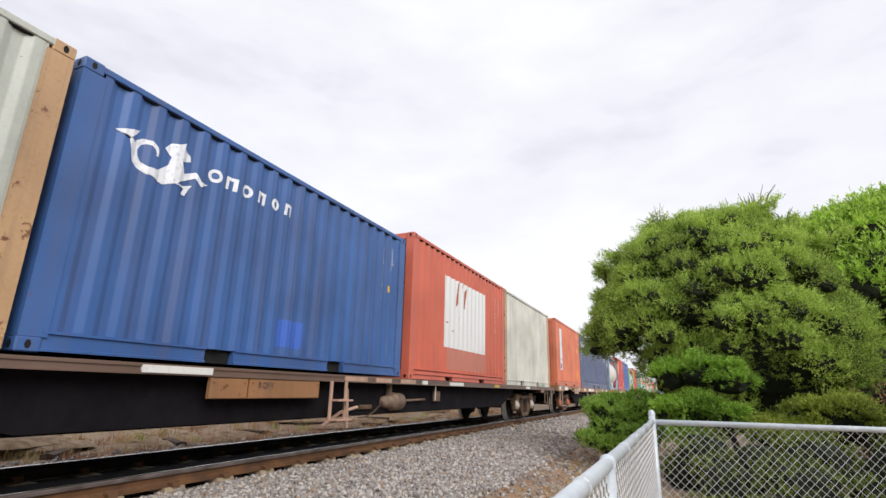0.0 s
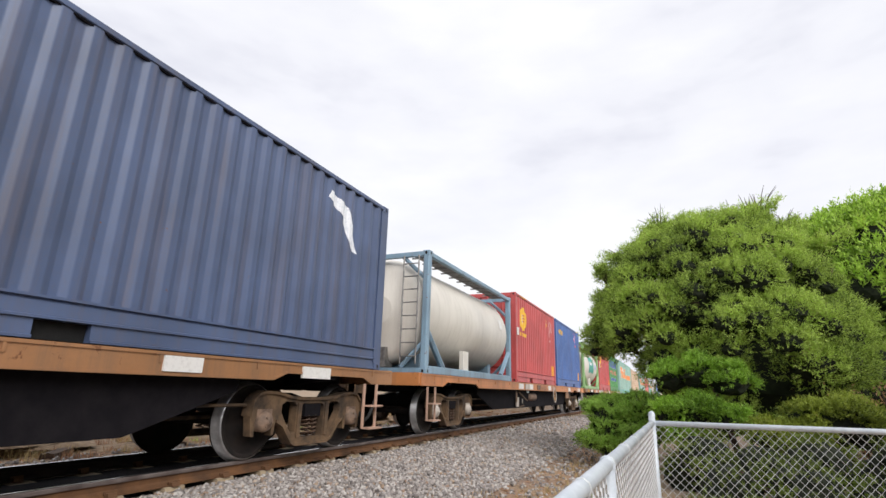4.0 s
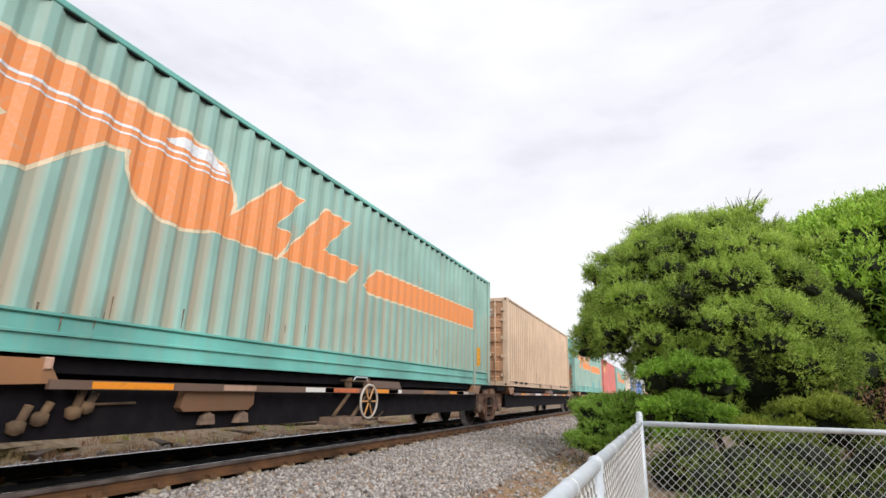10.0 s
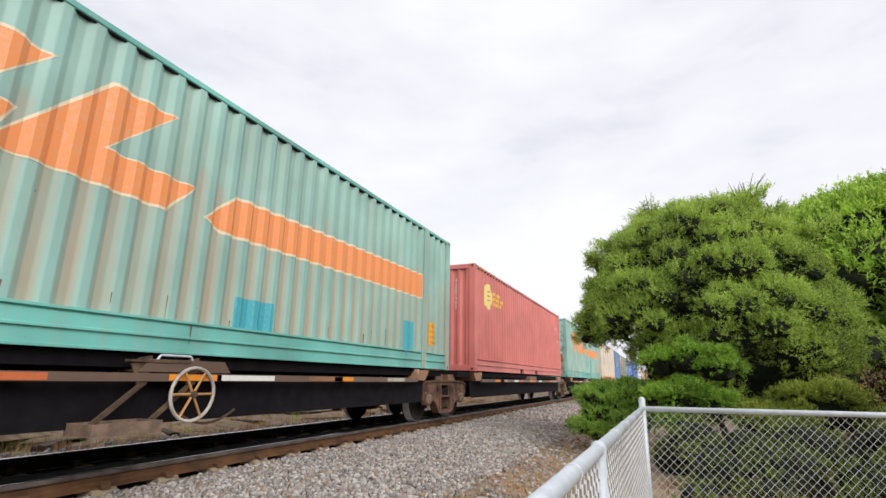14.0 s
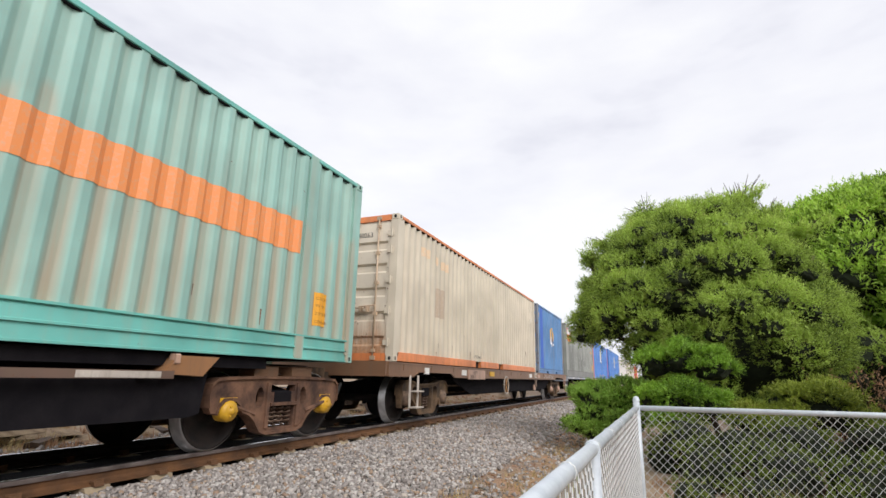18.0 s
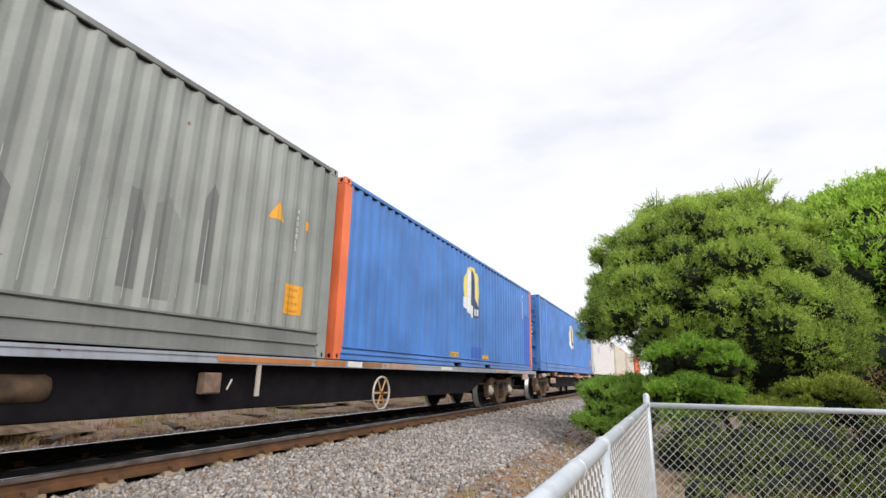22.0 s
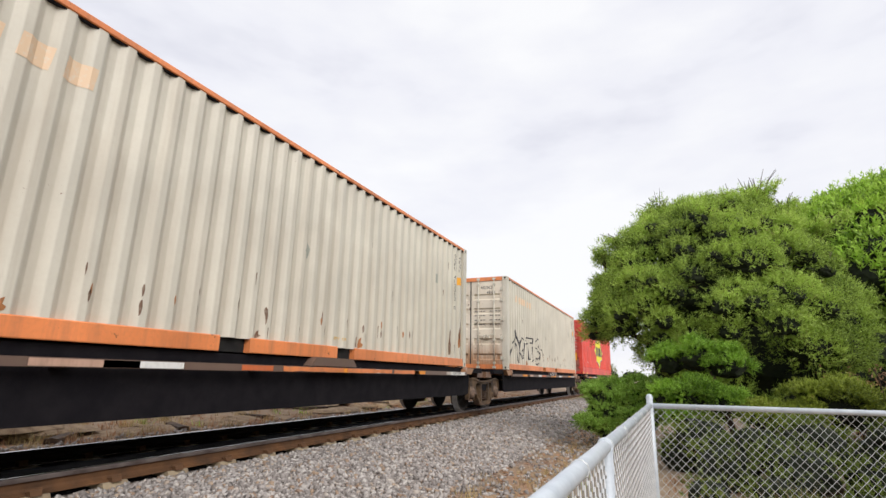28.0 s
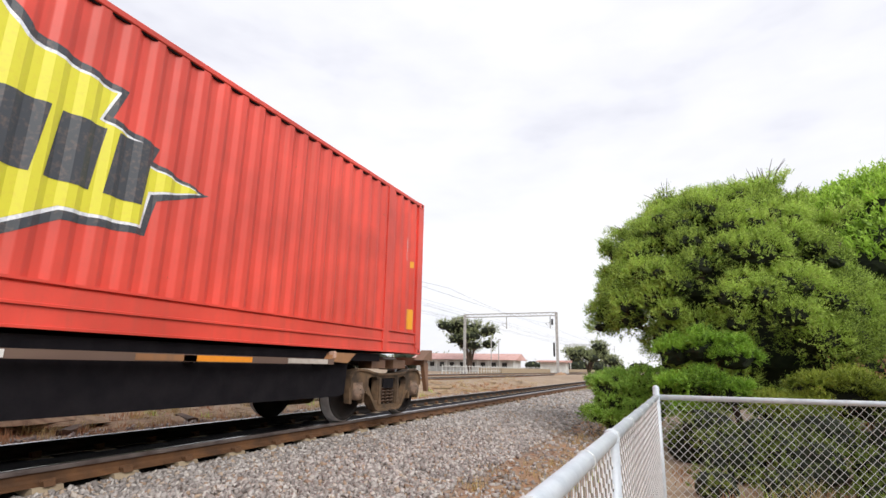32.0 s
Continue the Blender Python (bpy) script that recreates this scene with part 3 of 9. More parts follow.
            door = part("door", bm, dirty or mat, self.ob, "pressed steel door leaf")
            for k in (0.24, 0.74):
                xr = x0 + (x1 - x0) * k
                bm = bmesh.new()
                rod(bm, (xr, -hy - 0.012, 0.06), (xr, -hy - 0.012, H - 0.06), 0.018, 8)
                for z in (0.2, 0.9, 1.5, 2.1, H - 0.25):
                    box(bm, xr - 0.035, xr + 0.035, -hy - 0.034, -hy + 0.028, z - 0.03, z + 0.03)
                for z in (0.05, H - 0.09):
                    box(bm, xr - 0.05, xr + 0.05, -hy - 0.03, -hy + 0.01, z - 0.02, z + 0.05)
                part("locking_rod", bm, rods, door)
                bm = bmesh.new()
                xe = xr + (0.34 if k < 0.5 else -0.34)
                rod(bm, (xr, -hy - 0.04, 1.0 + 0.08 * k), (xe, -hy - 0.045, 0.98 + 0.08 * k), 0.013, 6)
                box(bm, min(xe, xe + 0.04), max(xe, xe + 0.04), -hy - 0.06, -hy + 0.02, 0.94, 1.04)
                part("door_handle", bm, rods, door)
            xh = x0 if side < 0 else x1
            for z in (0.35, 0.95, 1.55, 2.15, H - 0.4):
                bm = bmesh.new()
                box(bm, xh - 0.07, xh + 0.07, -hy - 0.012, -hy + 0.035, z - 0.05, z + 0.05)
                rod(bm, (xh + 0.03 * side, -hy - 0.012, z - 0.08), (xh + 0.03 * side, -hy - 0.012, z + 0.08), 0.016, 6)
                part("hinge", bm, mat, door)
        bm = bmesh.new()
        box(bm, -0.014, 0.014, -hy + 0.012, -hy + 0.04, 0.15, H - 0.13)
        part("door_gasket", bm, M_RUBBER, self.ob)


def casting(side, end, hx, hy, z):
    """A corner casting with a black oval painted as the shaded hole in its side and end faces."""
    bm = bmesh.new()
    x1, y1 = side * (hx + 0.004), end * (hy + 0.004)
    box(bm, min(x1, x1 - side * 0.165), max(x1, x1 - side * 0.165), min(y1, y1 - end * 0.18), max(y1, y1 - end * 0.18), z, z + 0.118)
    bmesh.ops.bevel(bm, geom=bm.edges[:], offset=0.01, segments=1, affect="EDGES")
    yc, xc, zc = y1 - end * 0.085, x1 - side * 0.08, z + 0.06
    hole = [bm.verts.new((x1 + side * 0.001, yc + 0.024 * math.cos(a * 0.7854), zc + 0.036 * math.sin(a * 0.7854))) for a in range(8)]
    bm.faces.new(hole).material_index = 1
    hole = [bm.verts.new((xc + 0.03 * math.cos(a * 0.7854), y1 + end * 0.001, zc + 0.036 * math.sin(a * 0.7854))) for a in range(8)]
    bm.faces.new(hole).material_index = 1
    return bm


def tank(name, label, front, base, frame_mat, shell_mat, group="containers on the train"):
    """A tank container: a barrel with dished ends in an open frame."""
    L, H, W = 6.06, 2.591, 2.44
    ob = thing(name, label, "tank container", group)
    MOVING.append((ob, TRACK_X, front + L / 2, base))
    hx, hy = W / 2, L / 2
    for side in (1, -1):
        for end in (-1, 1):
            bm = bmesh.new()
            soft_box_z(bm, side * (hx - 0.075), end * (hy - 0.075), 0.075, 0.1, H - 0.1)
            part("corner_post", bm, frame_mat, ob)
            for z in (0.0, H - 0.118):
                part("corner_casting", casting(side, end, hx, hy, z), [frame_mat, M_HOLE], ob)
            bm = bmesh.new()
            rod(bm, (side * (hx - 0.06), end * (hy - 0.14), 0.85), (side * (hx - 0.06), end * (hy - 0.95), 0.16), 0.07, 6)
            part("diagonal_brace", bm, frame_mat, ob)
            bm = bmesh.new()
            rod(bm, (side * (hx - 0.1), end * (hy - 0.08), H - 0.62), (side * (hx - 0.66), end * (hy - 0.08), H - 0.1), 0.05, 6)
            part("end_brace", bm, frame_mat, ob)
            bm = bmesh.new()
            rod(bm, (side * (hx - 0.1), end * (hy - 0.08), 0.66), (side * (hx - 0.62), end * (hy - 0.08), 0.14), 0.05, 6)
            part("end_brace", bm, frame_mat, ob)
        for z, w in ((0.06, 0.16), (H - 0.075, 0.10)):
            bm = bmesh.new()
            soft_box(bm, min(side * hx, side * (hx - 0.1)), max(side * hx, side * (hx - 0.1)), -hy + 0.15, hy - 0.15, z - 0.05, z - 0.05 + w, 0.01)
            part("side_beam", bm, frame_mat, ob)
    for end in (-1, 1):
        for z in (0.02, H - 0.12):
            bm = bmesh.new()
            y1 = end * hy
            box(bm, -hx + 0.16, hx - 0.16, min(y1, y1 - end * 0.1), max(y1, y1 - end * 0.1), z, z + 0.1)
            part("end_beam", bm, frame_mat, ob)
    bm = bmesh.new()
    r, zc, e = 1.17, 1.36, hy - 0.10
    lathe(bm, [(-e, 0.3), (-e + 0.015, 0.9), (-e + 0.06, 1.06), (-e + 0.16, r - 0.02), (-e + 0.3, r), (-0.6, r), (-0.58, r + 0.006), (0.58, r + 0.006), (0.6, r), (e - 0.3, r), (e - 0.16, r - 0.02), (e - 0.06, 1.06), (e - 0.015, 0.9), (e, 0.3)], 48, "y", (0, 0, zc))
    part("barrel", bm, shell_mat, ob, "off-white insulated barrel")
    for yb in (-hy + 0.75, hy - 0.75):
        bm = bmesh.new()
        box(bm, -0.75, 0.75, yb - 0.12, yb + 0.12, 0.1, 0.5)
        part("saddle", bm, frame_mat, ob)
    bm = bmesh.new()
    for i in range(9):
        box(bm, 0.70 + i * 0.048, 0.73 + i * 0.048, -hy + 0.35, hy - 0.35, H - 0.05, H - 0.01)
    for i in range(11):
        yy = -hy + 0.4 + i * (L - 0.8) / 10
        box(bm, 0.6, 1.12, yy - 0.02, yy + 0.02, H - 0.075, H - 0.045)
    part("walkway", bm, M_STEELGREY, ob, "grey steel grating walkway")
    bm = bmesh.new()
    for x in (0.62, 0.98):
        rod(bm, (x, -hy - 0.01, 0.2), (x, -hy - 0.01, H - 0.1), 0.018, 6)
    for i in range(8):
        rod(bm, (0.62, -hy - 0.01, 0.35 + i * 0.28), (0.98, -hy - 0.01, 0.35 + i * 0.28), 0.014, 6)
    part("ladder", bm, M_STEELGREY, ob, "thin steel access ladder")
    bm = bmesh.new()
    box(bm, -0.45, 0.25, -hy + 0.02, -hy + 0.35, 0.14, 0.55)
    part("valve_box", bm, M_STEELGREY, ob, "grey outlet valve box")
    bm = bmesh.new()
    box(bm, 1.06, 1.16, -0.85, -0.5, 0.14, 0.62)
    part("document_holder", bm, shell_mat, ob)
    return ob, zc, r


def soft_box_z(bm, x, y, h, z0, z1):
    c = h * 0.35
    prism(bm, [(x - h + c, y - h), (x + h - c, y - h), (x + h, y - h + c), (x + h, y + h - c), (x + h - c, y + h), (x - h + c, y + h), (x - h, y + h - c), (x - h, y - h + c)], z0, z1, "z")


def tank_mark(ob, zc, r, L, name, y0, y1, a0, a1, mat, label="", n=10):
    """A sticker on the barrel between two heights given as angles."""
    bm = bmesh.new()
    cols = [[bm.verts.new(((r + 0.012) * math.cos(a), y, zc + (r + 0.012) * math.sin(a))) for y in (y0, y1)] for a in [a0 + (a1 - a0) * i / n for i in range(n + 1)]]
    for a, b in zip(cols, cols[1:]):
        bm.faces.new((a[0], a[1], b[1], b[0]))
    return part(name, bm, mat, ob, label)

# ---- wagons ----
WHEEL_R, AXLE = 0.46, 0.95


def frame_mesh(name, mat):
    """A cast bogie side frame seen from the side: arched ends over the axle boxes, windows, spring nest."""
    half = [(0.0, 0.15), (0.34, 0.15), (0.44, 0.19), (0.62, 0.40), (0.74, 0.46), (0.755, 0.30), (0.80, 0.29), (0.805, 0.50), (0.86, 0.585), (1.04, 0.585),
            (1.095, 0.50), (1.10, 0.29), (1.15, 0.30), (1.19, 0.55), (1.17, 0.70), (1.08, 0.79), (0.95, 0.815), (0.72, 0.80), (0.5, 0.755), (0.3, 0.735), (0.0, 0.735)]
    outer = half + [(-y, z) for y, z in half[-2:0:-1]]
    win = [(0.345, 0.31), (0.42, 0.285), (0.55, 0.43), (0.64, 0.56), (0.64, 0.66), (0.56, 0.70), (0.40, 0.69), (0.345, 0.64)]
    nest = [(-0.25, 0.235), (0.25, 0.235), (0.255, 0.64), (0.2, 0.67), (-0.2, 0.67), (-0.255, 0.64)]
    bm = bmesh.new()
    plate(bm, [outer, win, [(-y, z) for y, z in win][::-1], nest], -0.055, 0.055)
    # raised flanges round the frame
    for pts in (half[13:], half[0:5]):
        for s in (1, -1):
            for (a, b), (c, d) in zip(pts, pts[1:]):
                prism(bm, [(a * s, b - 0.018), (c * s, d - 0.018), (c * s, d + 0.018), (a * s, b + 0.018)], -0.085, 0.085)
    for s in (1, -1):                       # column guides by the nest
        box(bm, -0.08, 0.08, s * 0.30 - 0.035, s * 0.30 + 0.035, 0.24, 0.68)
    bmesh.ops.recalc_face_normals(bm, faces=bm.faces)
    return mesh_of(name, bm, mat)


def flat_frame_mesh(name, mat):
    """The other kind of side frame: straight deep top, oval windows, springs low between the wheels, hooded axle ends."""
    half = [(0.0, 0.16), (0.30, 0.16), (0.42, 0.20), (0.52, 0.33), (0.62, 0.41), (0.74, 0.45), (0.78, 0.53), (0.86, 0.585), (1.02, 0.585), (1.09, 0.53), (1.12, 0.44), (1.19, 0.44),
            (1.24, 0.52), (1.26, 0.63), (1.24, 0.75), (1.16, 0.815), (0.9, 0.835), (0.4, 0.845), (0.0, 0.845)]
    outer = half + [(-y, z) for y, z in half[-2:0:-1]]
    win = [(0.43 + 0.075 * math.cos(i * 0.5236), 0.60 + 0.125 * math.sin(i * 0.5236)) for i in range(12)]
    nest = [(-0.24, 0.22), (0.24, 0.22), (0.25, 0.50), (-0.25, 0.50)]
    slot = [(-0.25, 0.66), (0.25, 0.66), (0.25, 0.75), (-0.25, 0.75)]
    eyes = [[(c + 0.05 * math.cos(i * 1.0472), 0.585 + 0.04 * math.sin(i * 1.0472)) for i in range(6)] for c in (-0.09, 0.09)]
    bm = bmesh.new()
    plate(bm, [outer, win, [(-y, z) for y, z in win][::-1], nest, slot] + eyes, -0.055, 0.055)
    for s in (1, -1):
        for pts, w in ((half[12:], 0.018), (half[0:6], 0.018), (half[5:11], 0.02)):
            for (a, b), (c, d) in zip(pts, pts[1:]):
                prism(bm, [(a * s, b - w), (c * s, d - w), (c * s, d + w), (a * s, b + w)], -0.09, 0.085)
        box(bm, -0.08, 0.085, s * 0.30 - 0.03, s * 0.30 + 0.03, 0.22, 0.78)
        rod(bm, (0.05, s * 0.5, 0.40), (0.1, s * 0.92, 0.52), 0.025, 6)
    box(bm, -0.05, 0.10, -0.26, 0.26, 0.49, 0.53)
    bmesh.ops.recalc_face_normals(bm, faces=bm.faces)
    return mesh_of(name, bm, mat)


def spring_mesh():
    bm = bmesh.new()
    n, turns, r = 40, 5, 0.055
    prev = None
    for i in range(n + 1):
        a = 6.28319 * turns * i / n
        c = Vector((r * math.cos(a), r * math.sin(a), 0.24 + 0.27 * i / n))
        ring = [bm.verts.new(c + Vector((math.cos(a) * 0.014 * cu, math.sin(a) * 0.014 * cu, 0.014 * cv))) for cu, cv in ((1, 0), (0, 1), (-1, 0), (0, -1))]
        if prev:
            for k in range(4):
                bm.faces.new((prev[k], prev[(k + 1) % 4], ring[(k + 1) % 4], ring[k]))
        prev = ring
    return mesh_of("coil_spring", bm, M_SPRING)


def wheelset_mesh():
    bm = bmesh.new()
    rod(bm, (-1.0, 0, 0), (1.0, 0, 0), 0.075, 12)
    for s in (1, -1):
        # rim, flange inside, dished plate, hub
        prof = [(0.66, 0.10), (0.675, 0.30), (0.68, 0.36), (0.675, 0.485), (0.70, 0.488), (0.715, WHEEL_R), (0.806, WHEEL_R - 0.004), (0.822, WHEEL_R - 0.02), (0.82, 0.39), (0.775, 0.38), (0.735, 0.28), (0.745, 0.16), (0.82, 0.13), (0.82, 0.09)]
        lathe(bm, [(s * a, r) for a, r in prof], 40, "x", (0, 0, 0), [0, 0, 0, 0, 1, 1, 1, 0, 0, 0, 0, 0, 0, 0])
    bmesh.ops.recalc_face_normals(bm, faces=bm.faces)
    return mesh_of("wheelset", bm, M_WHEEL, M_TREAD)


def cap_mesh(mat):
    bm = bmesh.new()
    lathe(bm, [(0.94, 0.12), (1.06, 0.125), (1.10, 0.115), (1.125, 0.085), (1.128, 0.04), (1.15, 0.035), (1.15, 0.01)], 20)
    box(bm, 0.95, 1.06, -0.13, 0.13, 0.02, 0.15)
    for a in range(3):
        c = Vector((0, 0.06 * math.cos(a * 2.094), 0.06 * math.sin(a * 2.094)))
        rod(bm, c + Vector((1.12, 0, 0)), c + Vector((1.145, 0, 0)), 0.014, 6)
    return mesh_of("bearing_cap", bm, mat)


def bolster_mesh():
    bm = bmesh.new()
    prism(bm, [(-1.06, 0.50), (-0.5, 0.40), (0.5, 0.40), (1.06, 0.50), (1.06, 0.66), (0.5, 0.80), (-0.5, 0.80), (-1.06, 0.66)], -0.17, 0.17, "y")
    for s in (1, -1):
        box(bm, -0.9, 0.9, s * 0.42 - 0.05, s * 0.42 + 0.05, 0.36, 0.44)      # brake beams
        for x in (0.76, -0.76):
            prism(bm, [(s * 0.46, 0.25), (s * 0.52, 0.30), (s * 0.52, 0.62), (s * 0.46, 0.6)], x - 0.05, x + 0.05)
    return mesh_of("bogie", bm, M_BLACK)


SIDE_FRAME = {"brown": frame_mesh("side_frame", M_BOGIE), "red": frame_mesh("side_frame", M_BOGIE_RED), "flat": flat_frame_mesh("side_frame", M_BOGIE), "flat_red": flat_frame_mesh("side_frame", M_BOGIE_RED)}
SPRING, WHEELSET, BOLSTER = spring_mesh(), wheelset_mesh(), bolster_mesh()
CAPS = {k: cap_mesh(v) for k, v in M_CAP.items()}


def bogie(wagon, y, cap="grey", tone="brown", springs=2):
    b = placed("bogie", BOLSTER, wagon, "", pose(0, y, 0))
    for s in (1, -1):
        placed("side_frame", SIDE_FRAME[tone], b, "", pose(s * 1.0, 0, 0))
        for i in range(springs):
            placed("coil_spring", SPRING, b, "", pose(s * 1.0, (i - (springs - 1) / 2) * 0.15, 0))
        for e in (-1, 1):
            tint = cap if isinstance(cap, str) else cap[e > 0]
            placed("bearing_cap", CAPS[tint], b, f"{tint} bearing end cap", pose(0, e * AXLE, WHEEL_R, 0, 0, 0 if s > 0 else 180))
    for e in (-1, 1):
        w = placed("wheelset", WHEELSET, b)
        WHEELSETS.append((w, e * AXLE))
    return b


def wagon_thing(name, label, front, back, group="wagons of the train"):
    mid = (front + back) / 2
    ob = thing(name, label, "freight wagon", group)
    MOVING.append((ob, TRACK_X, mid, 0.0))
    return ob, mid


def handwheel(wagon, y, z, r=0.26, x=1.33):
    bm = bmesh.new()
    n = 24
    rim = [Vector((x, y + r * math.cos(6.28319 * i / n), z + r * math.sin(6.28319 * i / n))) for i in range(n)]
    for i in range(n):
        rod(bm, rim[i], rim[(i + 1) % n], 0.018, 6, 0, False)
    wheel = part("handbrake_wheel", bm, M_CAP["white"], wagon, "handbrake wheel with a dirty white rim")
    bm = bmesh.new()
    for i in range(6):
        rod(bm, (x, y, z), rim[i * 4], 0.013, 5, 0, False)
    part("spokes", bm, M_CAP["ochre"], wheel, "worn ochre spokes")
    bm = bmesh.new()
    rod(bm, (x - 0.12, y, z), (x + 0.03, y, z), 0.035, 10)
    part("hub", bm, M_BOGIE, wheel, "rusty hub")


def stirrup(wagon, y, top, bottom=0.36, x=1.30, w=0.36, mat=None):
    bm = bmesh.new()
    for a in (-w / 2, w / 2):
        box(bm, x - 0.012, x + 0.012, y + a - 0.025, y + a + 0.025, bottom, top)
    for z in (bottom,) if w > 0.4 else (bottom, (bottom + top) / 2):
        box(bm, x - 0.02, x + 0.14, y - w / 2, y + w / 2, z - 0.012, z + 0.012)
    part("step_stirrup", bm, mat or M_CAP["cream"], wagon, "shunter's step of pale flat bars")


def sill_patch(wagon, u0, u1, z0, z1, mat, name="sill_marking", x=1.304, label=""):
    bm = bmesh.new()
    box(bm, x - 0.03, x + 0.006, u0, u1, z0, z1)
    return part(name, bm, mat, wagon, label)


def worn_patch(wagon, u0, u1, z0, z1, mat, x=1.304, name="worn_paint", label=""):
    """A film of other paint with a ragged edge."""
    r = random.Random(int(u0 * 100) + 5000)
    n = max(3, int((u1 - u0) / 0.09))
    top = [(u0 + (u1 - u0) * i / n, z1 - r.uniform(0, 0.13) * (z1 - z0) * (0 < i < n)) for i in range(n + 1)]
    foot = [(u1 - (u1 - u0) * i / n + r.uniform(-0.02, 0.02), z0 + r.uniform(0, 0.18) * (z1 - z0)) for i in range(n + 1)]
    bm = bmesh.new()
    prism(bm, top + foot, x - 0.02, x)
    bmesh.ops.recalc_face_normals(bm, faces=bm.faces)
    return part(name, bm, mat, wagon, label)


def lettering(wagon, text, u, z, size, mat, x=1.312, name="sill_lettering"):
    bm = bmesh.new()
    for p in word(text, u, z, size):
        bm.faces.new([bm.verts.new((x, a, b)) for a, b in p])
    tagged(part(name, bm, mat, wagon, "wagon lettering"), kind="stuff")


def coupler(wagon, y, s):
    bm = bmesh.new()
    box(bm, -0.07, 0.07, min(y, y + s * 0.6), max(y, y + s * 0.6), 0.80, 0.95)
    box(bm, -0.16, 0.10, min(y + s * 0.5, y + s * 0.75), max(y + s * 0.5, y + s * 0.75), 0.74, 1.02)
    part("coupler", bm, M_BOGIE, wagon)
    bm = bmesh.new()
    for i in range(6):
        a0, a1 = i / 6, (i + 1) / 6
        p = [Vector((0.3 - 0.1 * a, y + s * 0.6 * a, 0.75 - 0.45 * math.sin(a * 3.14))) for a in (a0, a1)]
        rod(bm, p[0], p[1], 0.03, 6, 0, False)
    part("brake_hose", bm, M_RUBBER, wagon)


def hung_plate(wagon, u0, u1, z0, z1, mat, label="", x=1.2, name="hanging_plate"):
    """A plate on two bolts below the sill."""
    bm = bmesh.new()
    soft_box(bm, x - 0.02, x + 0.02, u0, u1, z0, z1, 0.008)
    for u in (u0 + 0.05, u1 - 0.05):
        rod(bm, (x + 0.02, u, z1 - 0.04), (x + 0.035, u, z1 - 0.04), 0.014, 6)
    return part(name, bm, mat, wagon, label)


def brake_cylinder(wagon, u0, u1, z, mat, r=0.13, x=1.1, push=0.8):
    """Tapered cylinder with a band, flange and push rod, on a hanger."""
    bm = bmesh.new()
    n = u1 - u0
    lathe(bm, [(0, 0.03), (0.02, r * 0.55), (n * 0.45, r * 0.85), (n * 0.5, r * 1.08), (n * 0.56, r * 1.08), (n * 0.58, r), (n - 0.05, r), (n - 0.03, r * 0.9), (n, 0.04)], 18, "y", (x, u0, z))
    rod(bm, (x, u1, z + 0.01), (x + 0.04, u1 + push, z + 0.03), 0.022, 8)
    box(bm, x - 0.05, x + 0.05, u0 + n * 0.3, u0 + n * 0.42, z + r * 0.6, z + 0.3)
    part("brake_cylinder", bm, mat, wagon, "dusty tapered brake cylinder")


def slack_chain(wagon, p, q, sag, x=1.2):
    bm = bmesh.new()
    n = 16
    pts = [Vector((x, p[0] + (q[0] - p[0]) * i / n, p[1] + (q[1] - p[1]) * i / n - sag * 4 * i / n * (1 - i / n))) for i in range(n + 1)]
    for i, (a, b) in enumerate(zip(pts, pts[1:])):
        off = Vector((0.012 if i % 2 else 0.0, 0, 0))
        rod(bm, a - off, b + off, 0.011, 5)
    part("brake_chain", bm, M_SPRING, wagon, "slack brake chain")


def bent_bar(wagon, pts, r, mat, name, label="", x=1.24):
    bm = bmesh.new()
    for (a, b), (c2, d) in zip(pts, pts[1:]):
        rod(bm, (x, a, b), (x, c2, d), r, 6)
    return part(name, bm, mat, wagon, label)


